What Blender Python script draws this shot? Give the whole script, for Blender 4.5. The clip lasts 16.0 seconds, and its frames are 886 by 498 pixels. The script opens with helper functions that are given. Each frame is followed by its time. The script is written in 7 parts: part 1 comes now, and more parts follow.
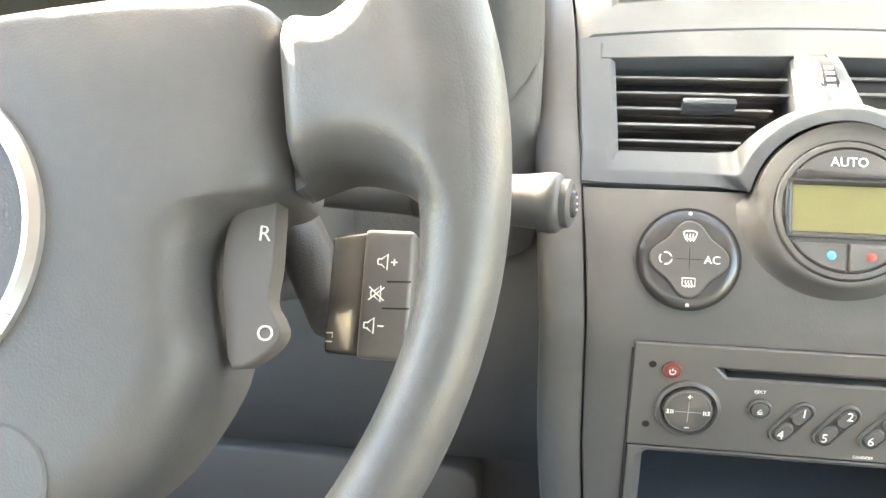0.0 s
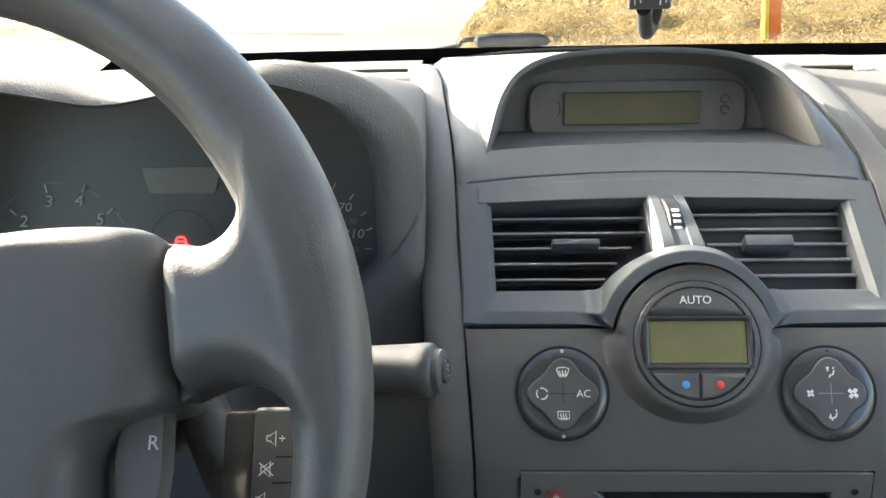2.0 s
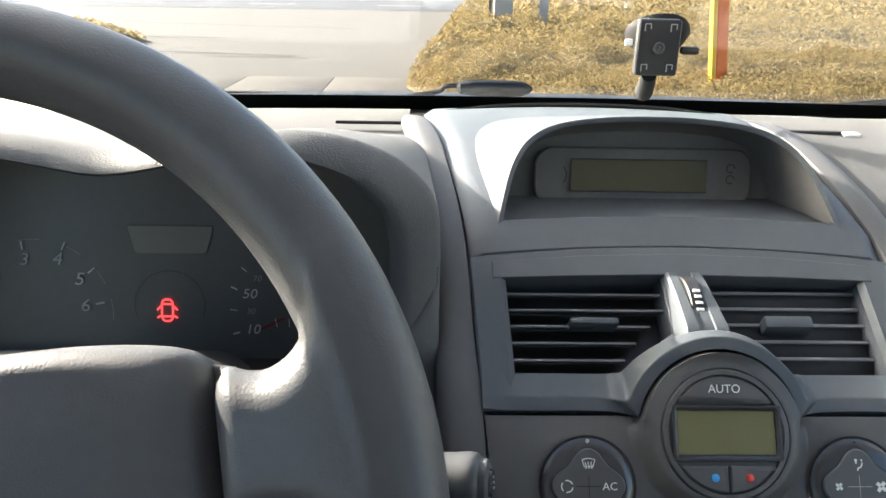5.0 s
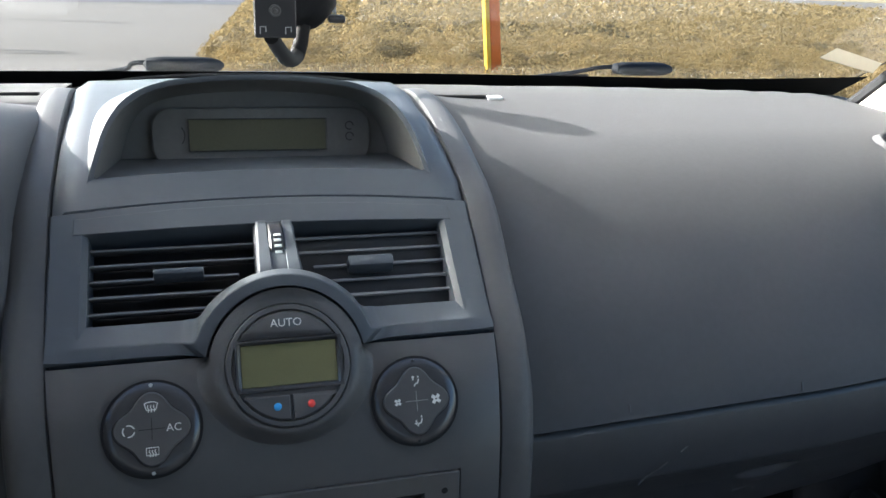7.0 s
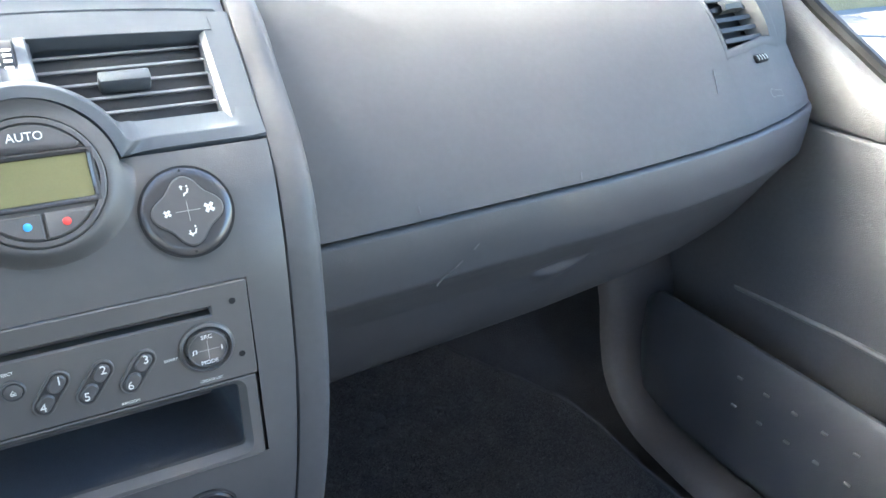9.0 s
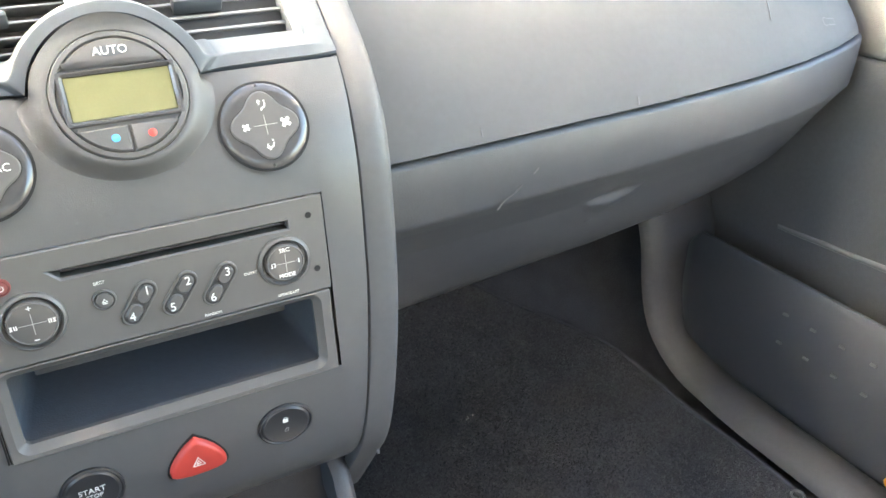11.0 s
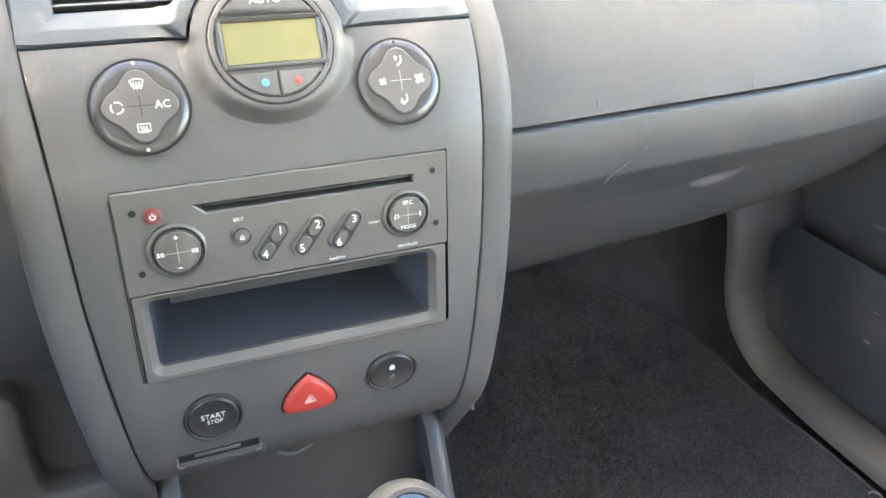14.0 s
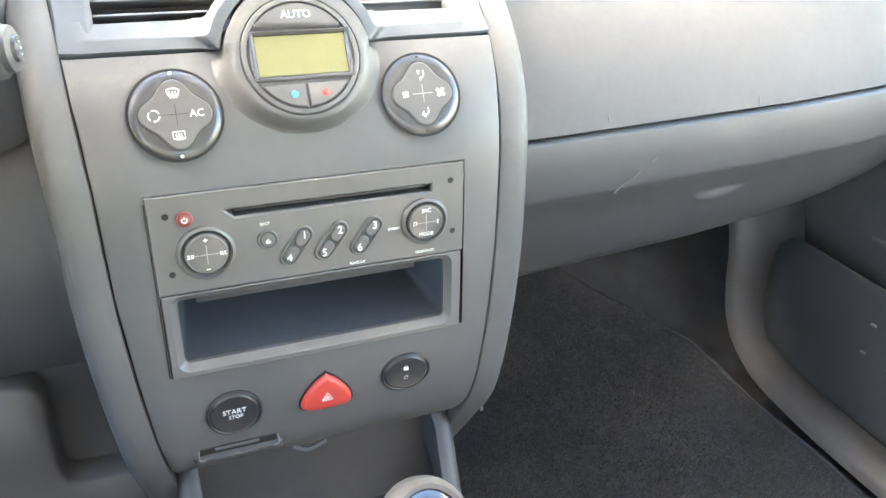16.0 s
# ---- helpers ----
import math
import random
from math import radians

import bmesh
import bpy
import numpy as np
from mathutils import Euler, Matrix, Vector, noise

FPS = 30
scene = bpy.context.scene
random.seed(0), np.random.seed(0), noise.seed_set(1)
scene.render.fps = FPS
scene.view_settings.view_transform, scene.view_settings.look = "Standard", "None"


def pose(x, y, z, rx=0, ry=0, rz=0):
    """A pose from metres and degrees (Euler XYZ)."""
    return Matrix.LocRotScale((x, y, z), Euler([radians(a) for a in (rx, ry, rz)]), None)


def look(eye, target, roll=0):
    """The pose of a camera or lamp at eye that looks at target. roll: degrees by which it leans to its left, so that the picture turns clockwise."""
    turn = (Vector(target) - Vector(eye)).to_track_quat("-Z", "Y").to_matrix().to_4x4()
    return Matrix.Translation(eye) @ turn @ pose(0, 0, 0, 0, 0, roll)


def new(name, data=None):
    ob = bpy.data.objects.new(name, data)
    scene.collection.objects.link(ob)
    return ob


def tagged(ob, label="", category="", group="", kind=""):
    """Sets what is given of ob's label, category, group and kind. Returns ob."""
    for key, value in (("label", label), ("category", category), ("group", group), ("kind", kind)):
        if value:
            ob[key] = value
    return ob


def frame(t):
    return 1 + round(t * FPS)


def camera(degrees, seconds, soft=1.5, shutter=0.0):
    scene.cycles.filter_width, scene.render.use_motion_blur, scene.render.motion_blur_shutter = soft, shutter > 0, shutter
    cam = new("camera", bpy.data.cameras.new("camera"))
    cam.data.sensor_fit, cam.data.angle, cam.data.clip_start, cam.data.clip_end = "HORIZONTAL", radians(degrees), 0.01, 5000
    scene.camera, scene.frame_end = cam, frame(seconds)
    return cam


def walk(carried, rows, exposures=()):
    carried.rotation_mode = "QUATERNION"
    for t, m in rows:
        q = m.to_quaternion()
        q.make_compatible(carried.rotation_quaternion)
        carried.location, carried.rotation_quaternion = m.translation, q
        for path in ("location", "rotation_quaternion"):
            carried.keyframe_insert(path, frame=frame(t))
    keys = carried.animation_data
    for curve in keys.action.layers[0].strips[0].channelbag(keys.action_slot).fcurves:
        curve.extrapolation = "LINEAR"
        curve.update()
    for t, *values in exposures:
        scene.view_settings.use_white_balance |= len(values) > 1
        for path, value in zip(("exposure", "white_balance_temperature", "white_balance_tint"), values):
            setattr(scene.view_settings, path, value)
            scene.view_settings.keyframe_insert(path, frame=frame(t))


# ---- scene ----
cam = camera(58.70, 16.0)
PATH = [
    (0, (0.02444, 0.01285, 1.07242), (-0.24109, 1.79874, 0.21213), -0.85),
    (0.5, (0.06534, 0.00525, 1.06847), (-0.19783, 1.7944, 0.21427), -1.44),
    (1, (0.09061, -0.00062, 1.08656), (-0.15374, 1.82148, 0.299), -2.23),
    (1.5, (0.08346, -0.00362, 1.11169), (-0.04993, 1.86015, 0.39855), -2.03),
    (2, (0.04313, 0.00199, 1.12126), (-0.02438, 1.87485, 0.42282), -1.15),
    (2.5, (0.01027, 0.01321, 1.12668), (-0.04468, 1.89463, 0.45048), -0.71),
    (3, (-0.01481, 0.01927, 1.13041), (-0.04073, 1.90929, 0.47684), 0.05),
    (3.2, (-0.02863, 0.02572, 1.13034), (-0.04445, 1.91787, 0.48262), 0.28),
    (5.3, (0.01268, 0.03068, 1.14365), (0.12582, 1.92288, 0.50587), 1.82),
    (5.5, (0.02059, 0.02663, 1.14309), (0.21009, 1.91431, 0.51002), 2.11),
    (6, (0.06138, 0.00913, 1.13693), (0.41222, 1.87366, 0.50416), 1.56),
    (6.5, (0.09541, -0.00909, 1.12606), (0.55103, 1.83085, 0.48807), 2.00),
    (7, (0.13276, -0.01053, 1.12385), (0.66758, 1.80854, 0.48748), 2.18),
    (7.5, (0.15871, -0.01943, 1.10155), (0.81561, 1.75735, 0.46003), -1.03),
    (8, (0.15512, -0.02677, 1.08945), (0.94372, 1.6754, 0.3961), -0.28),
    (8.5, (0.1614, -0.03347, 1.07764), (1.02228, 1.57204, 0.25229), 0.85),
    (8.7, (0.1641, -0.03623, 1.07319), (1.03452, 1.55375, 0.228), 0.72),
    (10.8, (0.13364, -0.03993, 1.03723), (0.96626, 1.52897, 0.11783), -0.59),
    (11, (0.12643, -0.04174, 1.03946), (0.946, 1.5312, 0.11525), -0.72),
    (11.5, (0.11511, -0.0432, 1.03874), (0.9112, 1.53669, 0.1059), -0.50),
    (12, (0.10469, -0.04342, 1.02923), (0.87616, 1.53974, 0.08138), 0.08),
    (12.5, (0.09752, -0.04584, 1.03221), (0.84195, 1.54686, 0.07871), 0.40),
    (13, (0.08937, -0.0439, 1.03224), (0.80714, 1.5569, 0.07189), 0.93),
    (13.5, (0.08674, -0.04569, 1.03035), (0.78377, 1.56883, 0.07774), 0.92),
    (14, (0.08522, -0.04563, 1.03188), (0.76956, 1.57295, 0.07694), 1.15),
    (14.5, (0.0875, -0.05233, 1.02678), (0.7706, 1.55817, 0.05742), 1.61),
    (15, (0.08135, -0.05837, 1.01799), (0.75155, 1.52877, 0.00221), 1.89),
    (15.5, (0.07672, -0.06148, 1.01906), (0.74466, 1.52092, -0.00556), 2.31),
    (16, (0.06968, -0.05489, 1.04506), (0.75577, 1.56136, 0.08745), 2.45),
]
EXPOSURES = [(0.0, 5.23, 7900, 10), (0.5, 4.55, 7150, 10), (1.0, 4.28, 7000, 10), (1.5, 3.6, 6800, 10), (2.0, 3.26, 6600, 10), (3.0, 3.06, 6500, 10), (5.5, 2.5, 6100, 10), (6.0, 2.46, 5900, 10), (7.0, 2.26, 5700, 10), (7.5, 2.53, 5600, 10), (8.0, 3.33, 5650, 10), (8.5, 3.98, 5750, 10), (8.7, 4.25, 5800, 10), (10.8, 5.35, 7150, 10), (12.5, 5.5, 7400, 10), (13.5, 5.5, 7400, 10), (14.5, 5.5, 7400, 10), (15.0, 5.95, 7400, 10), (15.5, 6.08, 7350, 10), (16.0, 5.72, 7300, 10)]
walk(cam, [(t, look(eye, target, roll)) for t, eye, target, roll in PATH], exposures=EXPOSURES)

# ---- world, sun ----
SUN_FROM = Vector((-0.757, 0.512, 0.405)).normalized()
world = bpy.data.worlds.new("daylight")
scene.world = world
world.use_nodes = True
wn = world.node_tree
sky = wn.nodes.new("ShaderNodeTexSky")
sky.sky_type = "NISHITA"
sky.sun_disc = False
sky.air_density = 1.2
sky.ozone_density = 3.0
sky.dust_density = 0.2
sky.sun_elevation = math.asin(SUN_FROM.z)
sky.sun_rotation = math.atan2(SUN_FROM.x, SUN_FROM.y)
wn.links.new(sky.outputs[0], wn.nodes["Background"].inputs[0])
wn.nodes["Background"].inputs[1].default_value = 0.05
sun_data = bpy.data.lights.new("sun", "SUN")
sun_data.energy, sun_data.angle, sun_data.color = 4.6, radians(0.6), (1.0, 0.89, 0.72)
sun = new("sun", sun_data)
sun.matrix_world = look(tuple(SUN_FROM * 20), (0, 0, 0))

# ---- materials ----


def mat(name, col, rough=0.5, metal=0.0, grain=0.0, gscale=900.0, var=0.12, vscale=9.0, coat=0.0, emit=None, power=1.0, spec=0.5):
    """A surface with a fine relief (grain) and a colour that drifts at two scales."""
    m = bpy.data.materials.new(name)
    m.use_nodes = True
    nt = m.node_tree
    b = nt.nodes["Principled BSDF"]
    b.inputs["Roughness"].default_value = rough
    b.inputs["Metallic"].default_value = metal
    b.inputs["Coat Weight"].default_value = coat
    b.inputs["Specular IOR Level"].default_value = spec
    if emit:
        b.inputs["Emission Color"].default_value = (*emit, 1)
        b.inputs["Emission Strength"].default_value = power
    tc = nt.nodes.new("ShaderNodeTexCoord")
    if var:
        big = nt.nodes.new("ShaderNodeTexNoise")
        big.inputs["Scale"].default_value = vscale
        big.inputs["Detail"].default_value = 5
        small = nt.nodes.new("ShaderNodeTexNoise")
        small.inputs["Scale"].default_value = vscale * 23
        small.inputs["Detail"].default_value = 2
        add = nt.nodes.new("ShaderNodeMath")
        add.operation = "ADD"
        half = nt.nodes.new("ShaderNodeMath")
        half.operation = "MULTIPLY"
        half.inputs[1].default_value = 0.5
        nt.links.new(tc.outputs["Object"], big.inputs["Vector"])
        nt.links.new(tc.outputs["Object"], small.inputs["Vector"])
        nt.links.new(big.outputs[0], add.inputs[0])
        nt.links.new(small.outputs[0], add.inputs[1])
        nt.links.new(add.outputs[0], half.inputs[0])
        ramp = nt.nodes.new("ShaderNodeMixRGB")
        ramp.inputs[1].default_value = (*[c * (1 - 2 * var) for c in col], 1)
        ramp.inputs[2].default_value = (*[min(1, c * (1 + 2 * var)) for c in col], 1)
        nt.links.new(half.outputs[0], ramp.inputs[0])
        nt.links.new(ramp.outputs[0], b.inputs["Base Color"])
        rr = nt.nodes.new("ShaderNodeMapRange")
        rr.inputs["To Min"].default_value = max(0.02, rough * 0.85)
        rr.inputs["To Max"].default_value = min(1, rough * 1.15)
        nt.links.new(big.outputs[0], rr.inputs["Value"])
        nt.links.new(rr.outputs[0], b.inputs["Roughness"])
    else:
        b.inputs["Base Color"].default_value = (*col, 1)
    if grain:
        v = nt.nodes.new("ShaderNodeTexVoronoi")
        v.inputs["Scale"].default_value = gscale
        nt.links.new(tc.outputs["Object"], v.inputs["Vector"])
        bump = nt.nodes.new("ShaderNodeBump")
        bump.inputs["Strength"].default_value = grain
        bump.inputs["Distance"].default_value = 0.4 / gscale
        nt.links.new(v.outputs["Distance"], bump.inputs["Height"])
        nt.links.new(bump.outputs[0], b.inputs["Normal"])
    return m


M_PAD = mat("soft_pad", (0.080, 0.082, 0.086), 0.7, grain=0.09, gscale=1100, var=0.07, spec=0.15)
M_COWL = mat("cowl_plastic", (0.082, 0.086, 0.093), 0.6, grain=0.4, gscale=800, var=0.08, spec=0.3)
M_PANEL = mat("console_plastic", (0.078, 0.078, 0.080), 0.46, grain=0.15, gscale=1400, var=0.05)
M_FRAME = mat("vent_surround_plastic", (0.070, 0.080, 0.093), 0.48, grain=0.08, gscale=1500, var=0.05, spec=0.33)
M_RIDGE = mat("ridge_plastic", (0.076, 0.077, 0.080), 0.5, grain=0.12, gscale=1200, var=0.08, spec=0.35)
M_LOW = mat("lower_plastic", (0.058, 0.060, 0.065), 0.5, grain=0.25, gscale=900, var=0.08)
M_BLACK = mat("black_plastic", (0.02, 0.02, 0.022), 0.4, var=0.08)
M_WELL = mat("tray_plastic", (0.075, 0.083, 0.097), 0.5, grain=0.3, gscale=900)
M_KEYS = mat("mid_grey_buttons", (0.15, 0.145, 0.145), 0.45, var=0.06)
# near-black that paints the shade inside openings
M_CAVITY_SHADE = mat("cavity_shade_black", (0.008, 0.008, 0.009), 0.7, var=0.1)
M_SMOKE = mat("bright_cap", (0.13, 0.13, 0.133), 0.14, metal=1.0, var=0.05)
M_SEAM = mat("seam_gap", (0.006, 0.006, 0.007), 0.8, var=0.05)
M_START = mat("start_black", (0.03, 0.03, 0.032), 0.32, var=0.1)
M_KNOB = mat("button_black", (0.052, 0.052, 0.055), 0.24, var=0.06, coat=0.35)
M_KNOB2 = mat("button_charcoal", (0.085, 0.084, 0.085), 0.36, var=0.1)
M_RADIO = mat("radio_face", (0.096, 0.094, 0.093), 0.42, grain=0.06, gscale=1800, var=0.05)
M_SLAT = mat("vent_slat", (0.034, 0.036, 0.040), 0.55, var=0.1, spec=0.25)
M_PRINT = mat("white_print", (0.78, 0.78, 0.76), 0.5, var=0.03)
M_PRINT2 = mat("grey_print", (0.38, 0.38, 0.37), 0.5, var=0.05)
# lighter copy of the slat plastic, with the light on it put into the colour
M_SLAT_LIT = mat("vent_slat_lit", (0.1, 0.102, 0.107), 0.5, var=0.08)
M_EDGE = mat("slat_edge_grey", (0.13, 0.135, 0.145), 0.45, var=0.06)
M_LCD = mat("lcd_olive", (0.16, 0.157, 0.08), 0.2, var=0.06, vscale=40)
M_LCD2 = mat("lcd_dim", (0.09, 0.086, 0.055), 0.3, var=0.1, vscale=30, spec=0.25)
M_HOODIN = mat("hood_lining", (0.145, 0.143, 0.14), 0.6, var=0.1, spec=0.2)
M_PADGLOSS = mat("control_pad_gloss", (0.085, 0.083, 0.082), 0.26, var=0.05, coat=0.5)
M_RED = mat("red_plastic", (0.43, 0.045, 0.035), 0.4, var=0.06)
M_REDDOT = mat("red_dot", (0.75, 0.06, 0.05), 0.4, var=0.03)
M_BLUEDOT = mat("blue_dot", (0.05, 0.33, 0.75), 0.4, var=0.03)
M_GLOW = mat("warning_glow", (0.5, 0.02, 0.02), 0.5, var=0, emit=(1.0, 0.06, 0.06), power=0.4)
M_NEEDLE = mat("needle_red", (0.35, 0.03, 0.03), 0.5, var=0.05)
M_POWER = mat("dusty_red_button", (0.2, 0.055, 0.05), 0.4, var=0.1)
M_RIM = mat("steering_leather", (0.084, 0.085, 0.089), 0.38, grain=0.25, gscale=1150, var=0.07)
M_BAG = mat("airbag_cover", (0.092, 0.092, 0.096), 0.42, grain=0.28, gscale=1150, var=0.07)
M_STALK = mat("stalk_plastic", (0.055, 0.057, 0.062), 0.45, grain=0.08, gscale=1500, var=0.06)
M_SILVER = mat("satin_silver", (0.62, 0.62, 0.63), 0.3, metal=0.9, var=0.05)
M_CHROME = mat("chrome", (0.85, 0.85, 0.86), 0.06, metal=1.0, var=0.02)
M_ASH = mat("ashtray_plastic", (0.032, 0.032, 0.035), 0.5, grain=0.3, gscale=800, var=0.2)
M_SHIFT = mat("shift_silver", (0.085, 0.086, 0.089), 0.42, metal=0.3, var=0.05)
M_CARPET = mat("carpet", (0.045, 0.047, 0.052), 0.95, grain=1.0, gscale=620, var=0.4, vscale=30, spec=0.1)
M_MAT = mat("floor_mat_pile", (0.050, 0.052, 0.056), 0.95, grain=1.0, gscale=430, var=0.49, vscale=34, spec=0.1)
M_TRIM = mat("sill_trim", (0.074, 0.071, 0.071), 0.5, grain=0.3, gscale=700)
M_DOOR = mat("door_trim", (0.1, 0.1, 0.102), 0.55, grain=0.4, gscale=700)
M_PILLAR = mat("pillar_fabric", (0.42, 0.39, 0.35), 0.85, grain=0.3, gscale=900, var=0.06)
M_LINER = mat("headliner_fabric", (0.4, 0.395, 0.385), 0.9, grain=0.3, gscale=700, var=0.06)
M_RUBBER = mat("rubber_black", (0.012, 0.012, 0.013), 0.7, var=0.1, spec=0.12)
M_SCUTTLE = mat("scuttle_plastic", (0.024, 0.025, 0.027), 0.9, var=0.15, spec=0.08)
M_COVER = mat("scuttle_grey", (0.05, 0.055, 0.065), 0.5, var=0.15)
M_WIPER = mat("wiper_paint", (0.03, 0.034, 0.04), 0.75, var=0.1, spec=0.2)
M_PAPER = mat("paper", (0.58, 0.52, 0.38), 0.8, var=0.05)
M_AMBER = mat("amber_plastic", (0.85, 0.36, 0.03), 0.3, var=0.05)
M_SCUFF = mat("faint_scuff", (0.085, 0.087, 0.092), 0.6, var=0.2)
M_SCRATCH = mat("scuffed_plastic", (0.125, 0.125, 0.125), 0.7, var=0.3, vscale=60)
M_FACE = mat("dial_face", (0.15, 0.147, 0.14), 0.35, var=0.1)
M_DIALPRINT = mat("dial_print", (0.72, 0.72, 0.70), 0.5, var=0.05)
M_SEAT = mat("seat_cloth", (0.09, 0.09, 0.095), 0.9, grain=0.5, gscale=500, var=0.15)
M_SILVERPAINT = mat("pale_car_paint", (0.62, 0.58, 0.52), 0.35, metal=0.2, coat=0.4, var=0.03)
M_BODY = mat("car_paint", (0.3, 0.31, 0.33), 0.25, metal=0.5, coat=0.6, var=0.03)


def glass_mat():
    m = bpy.data.materials.new("window_glass")
    m.use_nodes = True
    b = m.node_tree.nodes["Principled BSDF"]
    b.inputs["Base Color"].default_value = (0.97, 0.985, 0.98, 1)
    b.inputs["Transmission Weight"].default_value = 1.0
    b.inputs["Roughness"].default_value = 0.0
    b.inputs["IOR"].default_value = 1.45
    return m


M_GLASS = glass_mat()

# ---- mesh helpers ----
XC = 0.163  # the middle of the centre console


def finish(bm, angle=38.0):
    lim = radians(angle)
    for f in bm.faces:
        f.smooth = True
    for e in bm.edges:
        if len(e.link_faces) == 2:
            e.smooth = e.calc_face_angle(0.0) < lim


def mesh_object(name, bm, material, angle=38.0, normals=True):
    if normals:
        bmesh.ops.recalc_face_normals(bm, faces=bm.faces[:])
    finish(bm, angle)
    me = bpy.data.meshes.new(name)
    bm.to_mesh(me)
    bm.free()
    me.materials.append(material)
    return new(name, me)


def thing(name, label, category, at=(0, 0, 0), group="", kind=""):
    ob = new(name)
    ob.location = at
    ob.empty_display_size = 0.05
    return tagged(ob, label, category, group, kind)


def part(name, bm, material, parent, label="", angle=38.0, normals=True):
    """One mesh under a thing (or under a part of it); the mesh is given in world places."""
    ob = mesh_object(name, bm, material, angle, normals)
    ob.parent = parent
    if parent.type == "EMPTY":
        ob.matrix_parent_inverse = Matrix.Translation(-Vector(parent.location))
    return tagged(ob, label)


def whole(name, bm, material, label, category, kind="", angle=38.0, normals=True, group=""):
    return tagged(mesh_object(name, bm, material, angle, normals), label, category, group, kind)


def join(*bms):
    out = bms[0]
    for b in bms[1:]:
        me = bpy.data.meshes.new("tmp")
        b.to_mesh(me)
        b.free()
        out.from_mesh(me)
        bpy.data.meshes.remove(me)
    return out


def moved(bm, m):
    bm.transform(m)
    return bm


def rbox(sx, sy, sz, r=0.002, m=None, seg=2):
    bm = bmesh.new()
    bmesh.ops.create_cube(bm, size=1.0)
    bm.transform(Matrix.Diagonal((sx, sy, sz, 1)))
    if r > 0:
        bmesh.ops.bevel(bm, geom=bm.edges[:], offset=min(r, 0.49 * min(sx, sy, sz)), segments=seg, affect="EDGES", profile=0.5)
    return moved(bm, m) if m else bm


def loft(rows, closed=False, cap=False):
    """A skin through rows of points; closed joins each row's end to its start."""
    bm = bmesh.new()
    vs = [[bm.verts.new(p) for p in row] for row in rows]
    n = len(rows[0])
    for a, b in zip(vs, vs[1:]):
        for i in range(n if closed else n - 1):
            j = (i + 1) % n
            bm.faces.new((a[i], a[j], b[j], b[i]))
    if cap:
        bm.faces.new(vs[0])
        bm.faces.new(vs[-1])
    return bm


def spline(pts, n=8):
    """A smooth line through the points, n steps between each two."""
    p = [np.array(q, float) for q in pts]
    p = [2 * p[0] - p[1]] + p + [2 * p[-1] - p[-2]]
    out = []
    for a, b, c, d in zip(p, p[1:], p[2:], p[3:]):
        for k in range(n):
            t = k / n
            out.append(0.5 * (2 * b + (c - a) * t + (2 * a - 5 * b + 4 * c - d) * t * t + (3 * b - a - 3 * c + d) * t**3))
    out.append(p[-2])
    return [tuple(q) for q in out]


def tube(path, r, n=10, flat=1.0, cap=True):
    """A round bar along a path; r a number or one for each point."""
    path = [Vector(p) for p in path]
    rows, up = [], Vector((0.13, 0.21, 1)).normalized()
    for i, p in enumerate(path):
        d = (path[min(i + 1, len(path) - 1)] - path[max(i - 1, 0)]).normalized()
        s = d.cross(up)
        s = s.normalized() if s.length > 1e-4 else Vector((1, 0, 0))
        u = s.cross(d).normalized()
        rr = r[i] if isinstance(r, (list, tuple)) else r
        rows.append([p + s * rr * math.cos(a) + u * rr * flat * math.sin(a) for a in [2 * math.pi * k / n for k in range(n)]])
    return loft(rows, closed=True, cap=cap)


def lathe(profile, n=48, a0=0.0, a1=360.0, cap=True):
    """Turns (radius, height) round the local z axis."""
    full = abs(a1 - a0 - 360) < 1e-6
    k = n if full else n + 1
    angs = [radians(a0 + (a1 - a0) * i / n) for i in range(k)]
    rows = [[(max(r, 1e-5) * math.cos(a), max(r, 1e-5) * math.sin(a), z) for a in angs] for r, z in profile]
    bm = loft(rows, closed=full)
    if full:
        bmesh.ops.remove_doubles(bm, verts=bm.verts[:], dist=2e-5)
    return bm


def offset_loop(loop, d):
    """Moves a counter-clockwise outline inwards by d."""
    n, out = len(loop), []
    for i in range(n):
        a, b, c = (Vector(loop[(i + k) % n]) for k in (-1, 0, 1))
        e, f = (b - a).normalized(), (c - b).normalized()
        m = Vector((-e.y - f.y, e.x + f.x))
        m = m.normalized() if m.length > 1e-6 else Vector((-e.y, e.x))
        k = max(0.35, m.dot(Vector((-e.y, e.x))))
        out.append(tuple(b + m * (d / k)))
    return out


def area2(loop):
    return sum(a[0] * b[1] - b[0] * a[1] for a, b in zip(loop, loop[1:] + loop[:1]))


